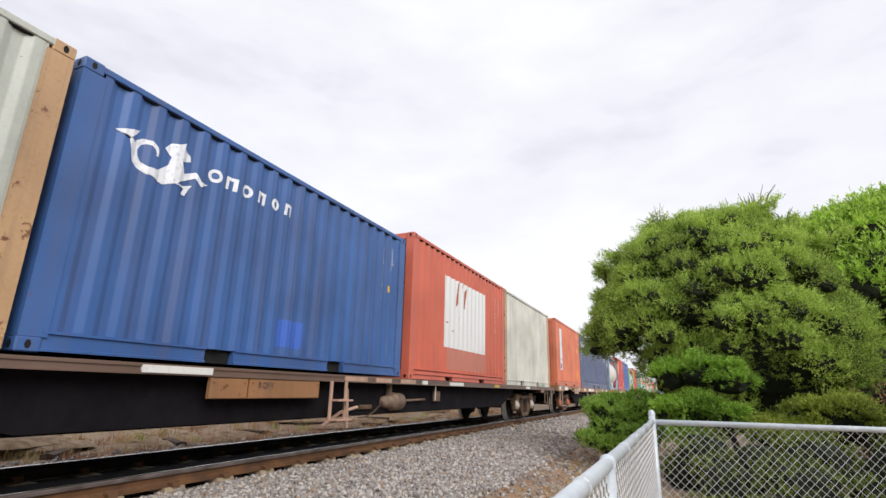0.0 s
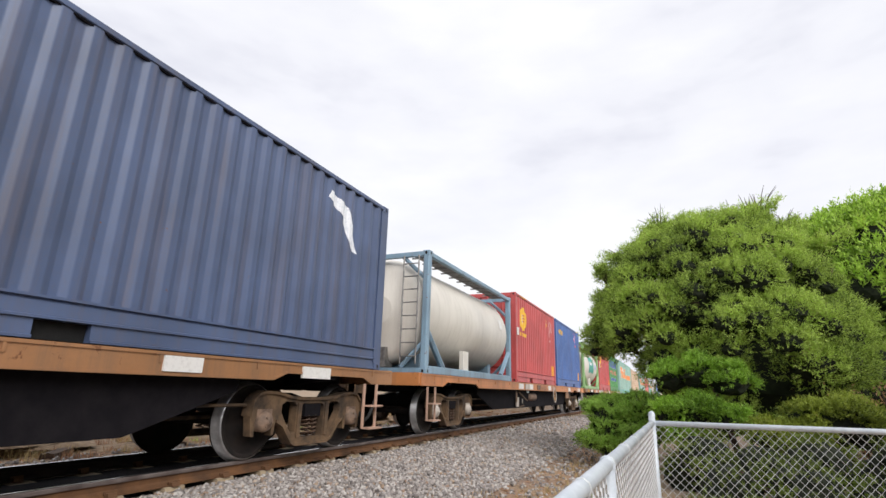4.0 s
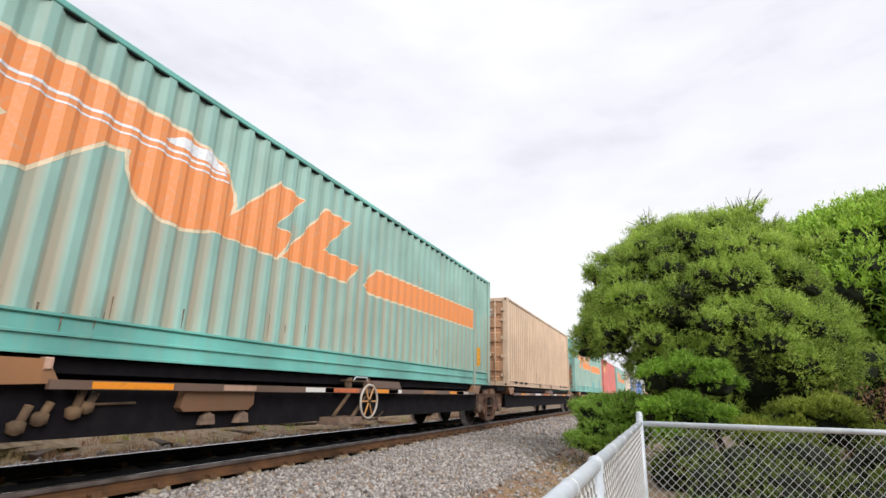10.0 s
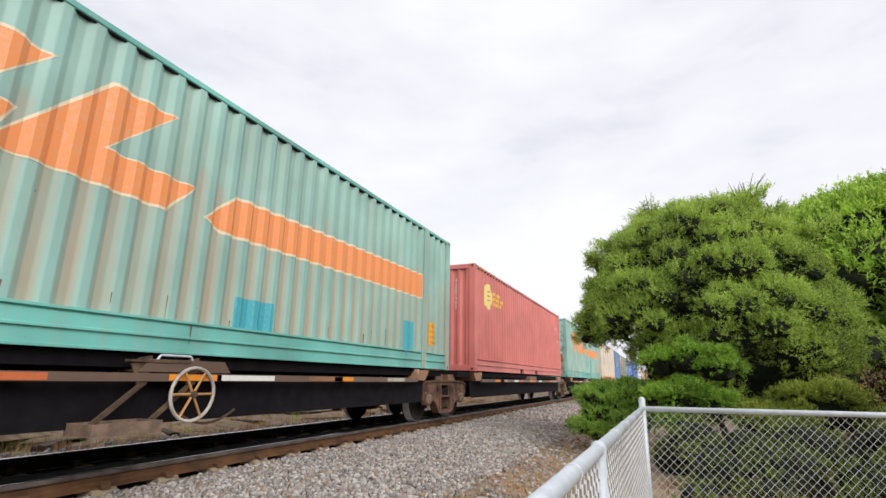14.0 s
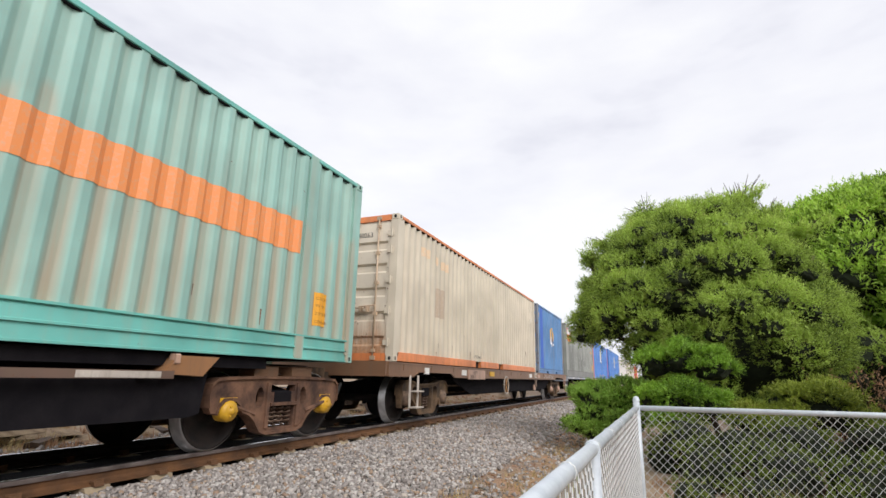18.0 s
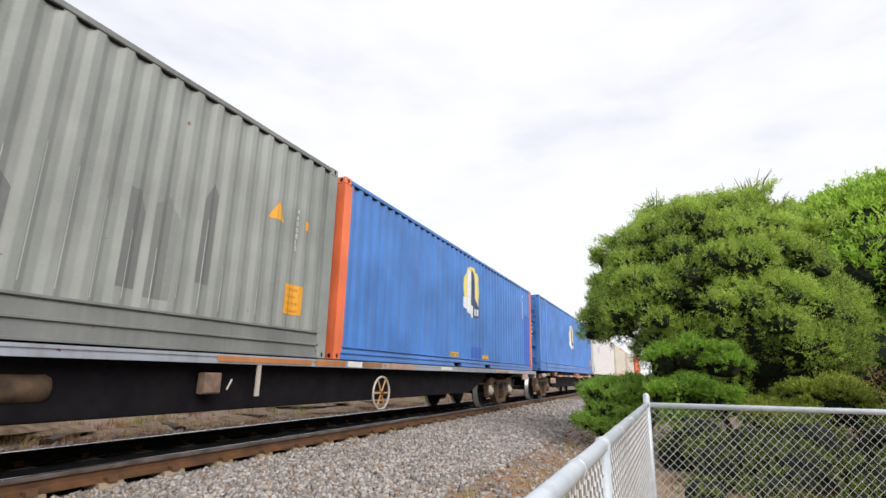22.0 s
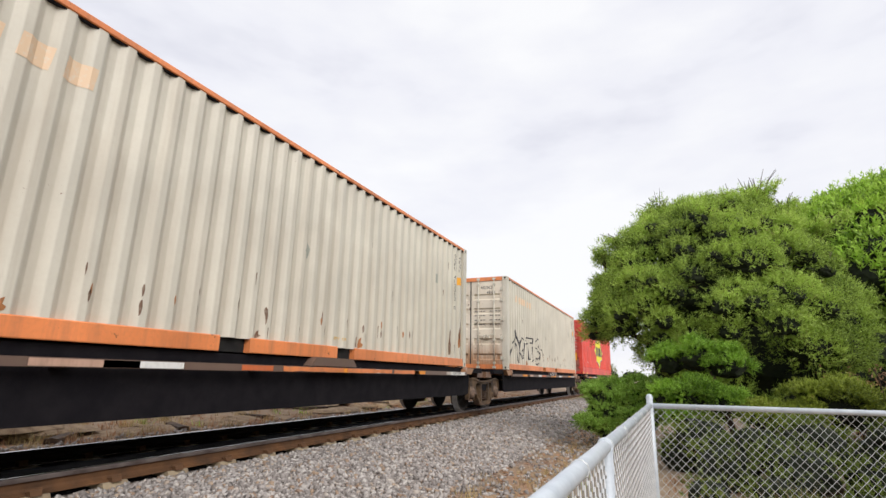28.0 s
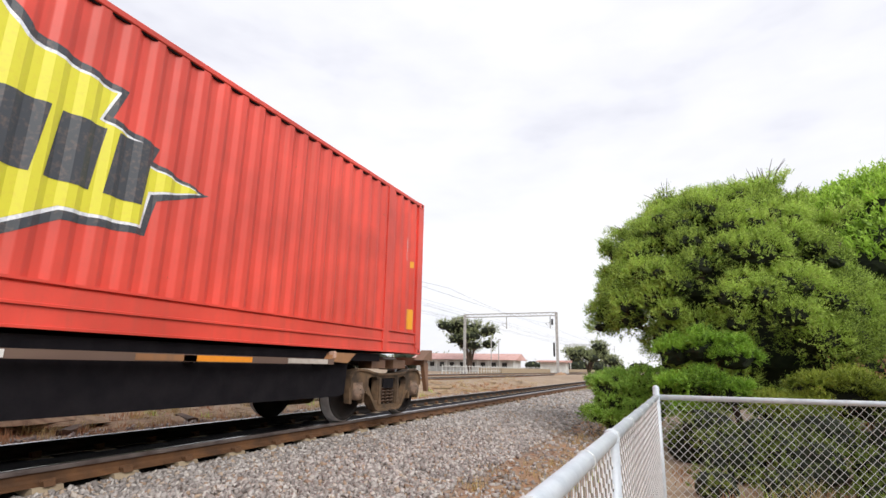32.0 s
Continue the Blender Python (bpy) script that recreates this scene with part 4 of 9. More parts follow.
def flat_wagon(name, label, front, back, bogies, sill_mat, z_top, sill_h, caps=("white", "white"), belly=0.35, thin=False):
    """A flat wagon: side sills with dropped middle, deep centre girders, cross bearers, end beams."""
    ob, mid = wagon_thing(name, label, front, back)
    y0, y1 = front - mid, back - mid
    for s in (1, -1):
        bm = bmesh.new()
        x = s * 1.27
        rise = 0.0 if thin else 0.09
        low = [(y0, 0.0)]
        for b in bogies:
            low += [(b - mid - 1.12, 0.0), (b - mid - 0.88, rise), (b - mid + 0.88, rise), (b - mid + 1.12, 0.0)]
        low = [(yy, z_top - sill_h + h) for yy, h in low + [(y1, 0.0)]]
        x0, x1 = min(x, x + s * 0.03), max(x, x + s * 0.03)
        box(bm, x0, x1, y0, y1, z_top - 0.03, z_top)
        for (a, za), (b, zb) in zip(low, low[1:]):
            prism(bm, [(a, za), (b, zb), (b, zb + 0.03), (a, za + 0.03)], x0, x1)
            prism(bm, [(a, za + 0.03), (b, zb + 0.03), (b, z_top - 0.03), (a, z_top - 0.03)], min(x, x + s * 0.018), max(x, x + s * 0.018))
        if not thin:
            n = 15
            for i in range(n):
                yy = y0 + 0.6 + (y1 - y0 - 1.2) * i / (n - 1)
                box(bm, min(x, x + s * 0.028), max(x, x + s * 0.028), yy - 0.012, yy + 0.012, z_top - sill_h + 0.03 + rise, z_top - 0.03)
        bmesh.ops.recalc_face_normals(bm, faces=bm.faces)
        part("side_sill", bm, sill_mat, ob)
    b0, b1 = bogies[0] - mid, bogies[1] - mid
    for x in (0.33, -0.33):                 # fish-bellied girders
        bm = bmesh.new()
        prism(bm, [(y0 + 0.2, z_top - 0.02), (y0 + 0.2, 0.84), (b0 + 1.3, 0.84), (b0 + 2.6, belly), (b1 - 2.6, belly), (b1 - 1.3, 0.84), (y1 - 0.2, 0.84), (y1 - 0.2, z_top - 0.02)], x - 0.05, x + 0.05)
        part("centre_girder", bm, M_BLACK, ob)
    for s in (1, -1):                       # black skirts added to keep the underside dark
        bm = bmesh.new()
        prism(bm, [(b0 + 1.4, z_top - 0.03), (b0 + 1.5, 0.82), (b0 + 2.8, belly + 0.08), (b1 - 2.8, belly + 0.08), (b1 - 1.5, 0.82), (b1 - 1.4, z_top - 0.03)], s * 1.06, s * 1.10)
        part("dark_skirt", bm, M_BLACK, ob)
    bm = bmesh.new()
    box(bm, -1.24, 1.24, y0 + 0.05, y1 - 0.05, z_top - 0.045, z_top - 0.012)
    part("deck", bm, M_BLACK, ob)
    n = int((y1 - y0) / 1.5)
    for i in range(1, n):
        bm = bmesh.new()
        yy = y0 + (y1 - y0) * i / n
        prism(bm, [(-1.25, z_top - 0.05), (-1.25, z_top - sill_h + 0.04), (-0.35, z_top - 0.3), (0.35, z_top - 0.3), (1.25, z_top - sill_h + 0.04), (1.25, z_top - 0.05)], yy - 0.05, yy + 0.05, "y")
        part("cross_bearer", bm, M_BLACK, ob)
    for y, s in ((y0, -1), (y1, 1)):
        bm = bmesh.new()
        soft_box(bm, -1.27, 1.27, y - 0.08, y + 0.08, z_top - max(sill_h, 0.22), z_top + 0.01)
        part("end_beam", bm, sill_mat, ob)
        coupler(ob, y, s)
    for k, b in enumerate(bogies):
        bogie(ob, b - mid, caps[k])
    for yy in (-1.2, 0.4):
        bm = bmesh.new()
        lathe(bm, [(-0.5, 0.02), (-0.48, 0.14), (-0.44, 0.17), (0.44, 0.17), (0.48, 0.14), (0.5, 0.02)], 16, "y", (0.86, yy, 0.66))
        part("air_reservoir", bm, M_BLACK, ob)
    bm = bmesh.new()
    rod(bm, (0.98, b0 + 1.2, 0.70), (0.98, b1 - 1.2, 0.66), 0.02, 6)
    rod(bm, (0.4, b0 + 1.2, 0.5), (0.4, b1 - 1.2, 0.5), 0.025, 6)
    part("brake_rigging", bm, M_BOGIE, ob)
    return ob, mid


def skeletal_set(name, label, front, back, bogies, sill_mat, caps, z_bar=0.97, tones=("brown", "red")):
    """A five-unit articulated container set: thin outrigger bar, deep centre girder, shared bogies with platforms."""
    ob, mid = wagon_thing(name, label, front, back)
    bs = [b - mid for b in bogies]
    for k, (a, b) in enumerate(zip(bs, bs[1:])):
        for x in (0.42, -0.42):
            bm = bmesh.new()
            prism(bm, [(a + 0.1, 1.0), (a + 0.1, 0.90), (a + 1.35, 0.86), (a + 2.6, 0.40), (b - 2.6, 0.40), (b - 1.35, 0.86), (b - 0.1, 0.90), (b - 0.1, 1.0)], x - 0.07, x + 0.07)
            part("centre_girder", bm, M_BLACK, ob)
        for s in (1, -1):
            bm = bmesh.new()
            x = s * 1.25
            box(bm, min(x, x + s * 0.05), max(x, x + s * 0.05), a + 1.95, b - 1.95, z_bar - 0.075, z_bar)
            part("outrigger_bar", bm, sill_mat, ob)
            # black beam added so that the gap under the container reads dark
            bm = bmesh.new()
            box(bm, min(s * 0.5, s * 1.16), max(s * 0.5, s * 1.16), a + 0.5, b - 0.5, 0.95, 1.072)
            part("gap_filler_beam", bm, M_BLACK, ob)
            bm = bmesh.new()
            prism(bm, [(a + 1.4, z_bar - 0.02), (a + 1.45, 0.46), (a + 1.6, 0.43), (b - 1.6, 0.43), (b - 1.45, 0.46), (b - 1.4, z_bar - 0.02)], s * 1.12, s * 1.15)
            part("dark_skirt", bm, M_BLACK, ob)
            for e, d in ((a, 1), (b, -1)):
                bm = bmesh.new()
                y = e + d * 1.62
                prism(bm, [(y - d * 0.25, 1.055), (y + d * 0.3, 1.055), (y + d * 0.42, z_bar - 0.03), (y - d * 0.05, z_bar - 0.05)], min(s * 0.5, s * 1.27), max(s * 0.5, s * 1.27))
                bmesh.ops.recalc_face_normals(bm, faces=bm.faces)
                part("container_bracket", bm, M_SILL_RUST, ob, "rusty brown container bracket")
                bm = bmesh.new()
                soft_box(bm, min(s * 1.2, s * 1.29), max(s * 1.2, s * 1.29), y + d * 0.3 - 0.03, y + d * 0.3 + 0.03, 0.97, 1.07, 0.012)
                part("twist_lock", bm, M_CAP["cream"], ob, "pale locking stud")
            bm = bmesh.new()
            y = (a + b) / 2 + 0.4
            prism(bm, [(y - 0.55, z_bar + 0.012), (y + 0.55, z_bar + 0.012), (y + 0.45, z_bar + 0.13), (y - 0.45, z_bar + 0.13)], min(s * 1.0, s * 1.3), max(s * 1.0, s * 1.3))
            part("middle_bracket", bm, sill_mat, ob)
        m = (a + 2.4, b - 2.2)
        tapes = (M_AMBER, M_CAP["cream"], M_WHITE, M_CAP["orange"], M_AMBER, M_WHITE, M_SILL_RUST, M_AMBER, M_CAP["white"])
        for i, tape in enumerate(tapes):
            u = min(m[0] + (m[1] - m[0]) * (0.03 + 0.11 * i) + 0.2 * ((i * 7 + k * 3) % 5 - 2), b - 2.9)
            sill_patch(ob, u, u + (0.8, 0.5, 0.65, 0.9)[(i + k) % 4], z_bar - 0.068, z_bar - 0.008, tape, "reflector", 1.3)
        for i in range(6):
            bm = bmesh.new()
            yy = a + 2.2 + (b - a - 4.4) * i / 5
            prism(bm, [(-1.25, z_bar - 0.01), (-1.25, z_bar - 0.07), (-0.4, 0.7), (0.4, 0.7), (1.25, z_bar - 0.07), (1.25, z_bar - 0.01)], yy - 0.05, yy + 0.05, "y")
            part("cross_bearer", bm, M_BLACK, ob)
        bm = bmesh.new()
        rod(bm, (0.9, a + 1.2, 0.78), (0.9, b - 1.2, 0.78), 0.02, 6)
        part("brake_pipe", bm, M_BOGIE, ob)
    for k, b in enumerate(bs):
        bogie(ob, b, caps[k], tones[k % 2], 3)
        bm = bmesh.new()
        soft_box(bm, -0.55, 0.55, b - 1.15, b + 1.15, 0.87, 1.03, 0.02)
        part("articulation_platform", bm, sill_mat, ob)
        for x in (0.93, -0.93):
            for e in (-0.36, 0.36):
                bm = bmesh.new()
                soft_box(bm, x - 0.13, x + 0.13, b + e - 0.22, b + e + 0.22, 0.83, 0.99, 0.012)
                part("side_bearer", bm, M_SILL_BROWN, ob, "rusty brown side bearer")
        bm = bmesh.new()
        prism(bm, [(-0.55, 1.03), (0.55, 1.03), (0.9, 0.88), (-0.9, 0.88)], b - 0.2, b + 0.2, "y")
        part("cross_bearer", bm, sill_mat, ob)
    coupler(ob, bs[0] - 1.5, -1)
    coupler(ob, bs[-1] + 1.5, 1)
    return ob, mid


# ---- the train, from its head to its tail (positions along the track at 16 s) ----
P_GREYWHITE = paint("paint_grey_white", rgb(196, 200, 190), 0.5, 0.4)
P_RUSTYPOST = paint("paint_rusty_post", rgb(186, 150, 112), 0.9, 0.6)
P_BLUE1 = paint("paint_royal_blue", rgb(54, 90, 146), 0.2, 0.3)
P_REDOX = paint("paint_red_oxide", rgb(196, 100, 80), 0.1, 0.14, 0.1, 0.55, (0.35, 0.16, 0.12, 1))
P_CREAM = paint("paint_cream", rgb(222, 220, 210), 0.3, 0.2)
P_ORANGE = paint("paint_orange", rgb(206, 118, 88), 0.35, 0.3, 0.14, 0.55, (0.3, 0.13, 0.08, 1))
P_NAVY = paint("paint_slate_navy", rgb(74, 88, 118), 0.2, 0.35)
P_TANKW = paint("paint_tank_white", rgb(236, 230, 220), 0.1, 0.16, 0.08)
P_TANKBLUE = paint("paint_frame_blue_grey", rgb(128, 156, 176), 0.4, 0.4)
P_MAROON = paint("paint_brick_red", rgb(180, 76, 76), 0.15, 0.25)
P_BLUE2 = paint("paint_cobalt_blue", rgb(64, 98, 156), 0.15, 0.3)
P_TANKGREEN = paint("paint_pale_green", rgb(146, 186, 128), 0.25, 0.3)
P_GREEN = paint("paint_grass_green", rgb(72, 140, 78), 0.15, 0.3, 0.2)
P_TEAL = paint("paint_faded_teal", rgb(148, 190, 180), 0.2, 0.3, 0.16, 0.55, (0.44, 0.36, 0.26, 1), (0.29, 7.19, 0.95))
P_TEALRAIL = paint("paint_deep_teal", rgb(110, 184, 174), 0.3, 0.3, 0.25, 0.55, (0.36, 0.36, 0.28, 1))
P_TEALROD = paint("paint_grimy_rod", rgb(104, 100, 84), 0.5, 0.5)
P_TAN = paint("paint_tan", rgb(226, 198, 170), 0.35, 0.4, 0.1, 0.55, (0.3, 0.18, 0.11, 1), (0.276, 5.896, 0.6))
P_TANDOOR = paint("paint_tan_grimy", rgb(190, 146, 112), 0.6, 0.7, 0.2, 0.6, (0.2, 0.11, 0.07, 1))
P_ROSE = paint("paint_faded_maroon", rgb(204, 116, 108), 0.12, 0.15, 0.12, 0.55, (0.46, 0.24, 0.2, 1))
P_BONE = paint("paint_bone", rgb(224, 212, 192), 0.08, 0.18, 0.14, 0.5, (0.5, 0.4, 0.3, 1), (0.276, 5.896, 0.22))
P_TRIMORANGE = paint("paint_orange_rail", rgb(226, 136, 82), 0.6, 0.4)
P_BLUE3 = paint("paint_sky_blue", rgb(78, 126, 176), 0.35, 0.4, 0.2, 0.5, (0.25, 0.24, 0.24, 1))
P_GREY = paint("paint_mid_grey", rgb(140, 144, 139), 0.25, 0.5, 0.2, 0.55, (0.42, 0.42, 0.40, 1))
P_BLUE4 = paint("paint_bright_blue", rgb(72, 124, 194), 0.1, 0.2)
P_REEFER = paint("paint_reefer_white", rgb(242, 240, 237), 0.03, 0.04, 0.05, 0.5, (0.4, 0.36, 0.32, 1))
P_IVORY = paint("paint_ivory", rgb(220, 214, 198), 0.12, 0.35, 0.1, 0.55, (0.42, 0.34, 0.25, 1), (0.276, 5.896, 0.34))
P_RED = paint("paint_signal_red", rgb(210, 72, 58), 0.1, 0.2)
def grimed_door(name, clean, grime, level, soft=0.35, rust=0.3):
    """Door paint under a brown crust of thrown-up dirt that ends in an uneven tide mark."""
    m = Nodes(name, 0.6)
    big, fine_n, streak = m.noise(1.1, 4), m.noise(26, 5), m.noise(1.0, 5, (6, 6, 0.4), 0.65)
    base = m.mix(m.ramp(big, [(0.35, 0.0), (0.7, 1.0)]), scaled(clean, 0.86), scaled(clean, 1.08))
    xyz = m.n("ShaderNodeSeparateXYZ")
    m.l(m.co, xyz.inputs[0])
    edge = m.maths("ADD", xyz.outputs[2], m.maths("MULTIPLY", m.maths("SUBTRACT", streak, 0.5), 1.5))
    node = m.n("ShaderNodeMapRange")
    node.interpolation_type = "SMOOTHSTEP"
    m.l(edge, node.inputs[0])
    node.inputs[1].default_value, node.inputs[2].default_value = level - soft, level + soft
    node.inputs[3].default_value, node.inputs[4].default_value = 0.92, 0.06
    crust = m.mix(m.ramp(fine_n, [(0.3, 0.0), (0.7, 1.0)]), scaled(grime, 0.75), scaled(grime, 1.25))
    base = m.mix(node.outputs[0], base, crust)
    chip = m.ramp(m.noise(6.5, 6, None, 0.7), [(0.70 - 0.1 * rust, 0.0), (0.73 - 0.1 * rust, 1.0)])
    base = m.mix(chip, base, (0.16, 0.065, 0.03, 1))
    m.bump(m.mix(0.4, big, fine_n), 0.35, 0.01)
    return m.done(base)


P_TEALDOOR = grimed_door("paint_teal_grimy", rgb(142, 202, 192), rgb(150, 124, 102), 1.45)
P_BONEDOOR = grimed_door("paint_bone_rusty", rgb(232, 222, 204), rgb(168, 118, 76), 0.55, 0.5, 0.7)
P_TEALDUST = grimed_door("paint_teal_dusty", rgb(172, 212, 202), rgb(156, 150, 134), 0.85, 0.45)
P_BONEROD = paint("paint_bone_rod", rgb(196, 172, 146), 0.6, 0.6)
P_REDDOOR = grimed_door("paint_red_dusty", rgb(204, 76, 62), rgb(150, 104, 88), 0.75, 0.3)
D_WHITE = decal("logo_white", rgb(236, 238, 242), 0.45, (0.2, 0.25, 0.4, 1))
D_CREAMLINE = decal("logo_cream_line", rgb(230, 212, 180), 0.5, (0.45, 0.5, 0.42, 1))
D_YELLOW = decal("logo_yellow", rgb(238, 188, 50), 0.2, (0.5, 0.2, 0.1, 1))
D_PALEYELLOW = decal("logo_pale_yellow", rgb(238, 220, 130), 0.3, (0.4, 0.5, 0.6, 1))
D_TEAL = decal("logo_teal", rgb(40, 160, 144), 0.2, (0.6, 0.6, 0.55, 1))
D_ORANGE = decal("logo_orange", rgb(238, 148, 84), 0.3, (0.45, 0.5, 0.45, 1))
D_NAVY = decal("logo_navy", rgb(62, 70, 110), 0.3, (0.4, 0.5, 0.6, 1))
D_BLUE = decal("logo_blue", rgb(78, 84, 176), 0.4, (0.2, 0.35, 0.2, 1))
D_PINK = decal("logo_pink", rgb(236, 128, 122), 0.3, (0.3, 0.4, 0.3, 1))
D_REDORANGE = decal("logo_red_orange", rgb(248, 96, 66), 0.2, (0.4, 0.4, 0.4, 1))
D_DEEPTEAL = decal("repaint_deep_teal", rgb(74, 164, 154), 0.3, (0.2, 0.42, 0.38, 1))
D_BRIGHTBLUE = decal("repaint_bright_blue", rgb(64, 104, 194), 0.35, (0.1, 0.22, 0.5, 1))
D_CYAN = decal("repaint_turquoise", rgb(70, 170, 184), 0.3, (0.4, 0.55, 0.5, 1))
D_LIME = decal("logo_lime_yellow", rgb(226, 220, 62), 0.15, (0.6, 0.3, 0.1, 1))
D_CHARCOAL = decal("logo_charcoal", rgb(66, 70, 76), 0.2, (0.5, 0.3, 0.2, 1))
D_FADEDBLUE = decal("logo_faded_blue", rgb(150, 168, 222), 0.5, (0.75, 0.75, 0.74, 1))
D_FADEDORANGE = decal("logo_faded_orange", rgb(224, 194, 160), 0.75, (0.7, 0.66, 0.58, 1))
D_BROWNPATCH = decal("old_label_residue", rgb(186, 166, 146), 0.5, (0.6, 0.55, 0.47, 1))
D_RUSTRED = decal("torn_paint_red", rgb(170, 90, 74), 0.2, (0.6, 0.5, 0.5, 1))
D_RUST = decal("bright_rust", rgb(168, 112, 66), 0.7, (0.22, 0.12, 0.07, 1))
D_DIMORANGE = decal("dull_orange", rgb(178, 112, 76), 0.5, (0.2, 0.15, 0.1, 1))
D_SHEETWHITE = decal("worn_white_paint", rgb(228, 228, 228), 0.12, (0.5, 0.42, 0.4, 1))
D_TANGRIME = decal("tan_grime", rgb(158, 122, 92), 0.6, (0.5, 0.38, 0.27, 1))
D_PRIMER = decal("grey_primer", rgb(158, 160, 148), 0.3)
D_GRAFFITI = decal("black_spray", rgb(58, 56, 60), 0.15, (0.5, 0.48, 0.44, 1))
D_RUSTSTREAK = decal("rust_streak", rgb(112, 84, 64), 0.8, (0.45, 0.38, 0.3, 1))

P20 = ((1.75, 2.15), (3.9, 4.3))
P40 = ((4.75, 5.2), (6.95, 7.4))
H6, H86 = 2.896, 2.591


def scattered(rng, u0, u1, v0, v1, count, tall=0.16):
    """Small rust runs below chips."""
    out = []
    for _ in range(count):
        u, v = rng.uniform(u0, u1), rng.uniform(v0, v1)
        h, w = rng.uniform(0.3, 1.0) * tall, rng.uniform(0.004, 0.011)
        out.append([(u - w * 0.3, v - h), (u + w * 0.3, v - h), (u + w, v), (u - w, v)])
    return out


rng = random.Random(7)

# wagon one: four short boxes
w, mid = flat_wagon("flat_wagon", "long brown container flat wagon with thin side sill", -139.95, -114.55, (-136.2, -118.35), M_SILL_SLATE, 1.07, 0.10, ("white", "white"), 0.4, True)
stirrup(w, -129.5 - mid, 0.98, 0.45)
stirrup(w, -116.0 - mid, 0.98, 0.5, 1.28, 0.46, M_CAP["grey"])
sill_patch(w, -115.17 - mid, -114.97 - mid, 0.37, 0.98, M_CAP["grey"], "hanging_plate", 1.28, "pale brown hanging plate")
sill_patch(w, -116.95 - mid, -116.5 - mid, 0.88, 1.0, M_SILL_BROWN, "lashing_block", 1.31)
for u0, u1, m in ((-132.6, -131.8, M_WHITE), (-125.4, -124.6, M_WHITE), (-122.3, -121.9, M_YELLOWTXT), (-119.0, -118.5, M_WHITE)):
    sill_patch(w, u0 - mid, u1 - mid, 0.985, 1.055, m)
for u0, u1 in ((-131.8, -131.27), (-131.24, -129.95)):
    hung_plate(w, u0 - mid, u1 - mid, 0.745, 0.965, M_SILL_RUST, "rusty orange side box", 1.27, "equipment_box")
lettering(w, "RQFY", -131.1 - mid, 0.86, 0.07, M_DARKTXT, 1.296)
hung_plate(w, -129.32 - mid, -128.78 - mid, 0.46, 0.86, M_CAP["grey"], "dusty brown gear plate", 1.05, "gear_plate")
bent_bar(w, [(-129.08 - mid, 0.87), (-129.03 - mid, 0.31)], 0.024, M_CAP["cream"], "gear_lever", "pale upright lever", 1.16)
bent_bar(w, [(-129.62 - mid, 0.36), (-129.2 - mid, 0.53), (-128.75 - mid, 0.6)], 0.024, M_CAP["cream"], "gear_link", "pale slanted link", 1.14)
slack_chain(w, (-128.76 - mid, 0.45), (-128.05 - mid, 0.66), 0.07, 1.18)
hung_plate(w, -128.66 - mid, -128.3 - mid, 0.56, 0.63, M_BOGIE, "", 1.12, "bracket")
brake_cylinder(w, -128.0 - mid, -127.3 - mid, 0.67, M_CAP["grey"], 0.15, 1.12, 0.95)
bent_bar(w, [(-126.03 - mid, 0.96), (-126.05 - mid, 0.68)], 0.014, M_CAP["white"], "hanging_bar", "pale hanging bar", 1.25)
hung_plate(w, -125.9 - mid, -125.62 - mid, 0.66, 0.86, M_CAP["grey"], "", 1.15, "valve_plate")
for u0, u1, tone in ((-129.36, -128.75, M_CAP["cream"]), (-128.48, -127.98, M_CAP["cream"]), (-127.64, -127.05, M_CAP["cream"]), (-126.76, -126.53, M_WHITE)):
    sill_patch(w, u0 - mid, u1 - mid, 0.985, 1.055, tone)

c = Box("shipping_container", "grey-white container with a rusty corner post", -139.74, 6.06, 1.10, H86, 2.44, P_GREYWHITE, posts=P_RUSTYPOST)
c.shell(P20, rail_h=0.34)
c = Box("shipping_container", "royal blue container with a white winged sea-horse emblem", -133.6, 6.06, 1.10, H86, 2.44, P_BLUE1)
c.shell(P20)
c.corrugated_end()
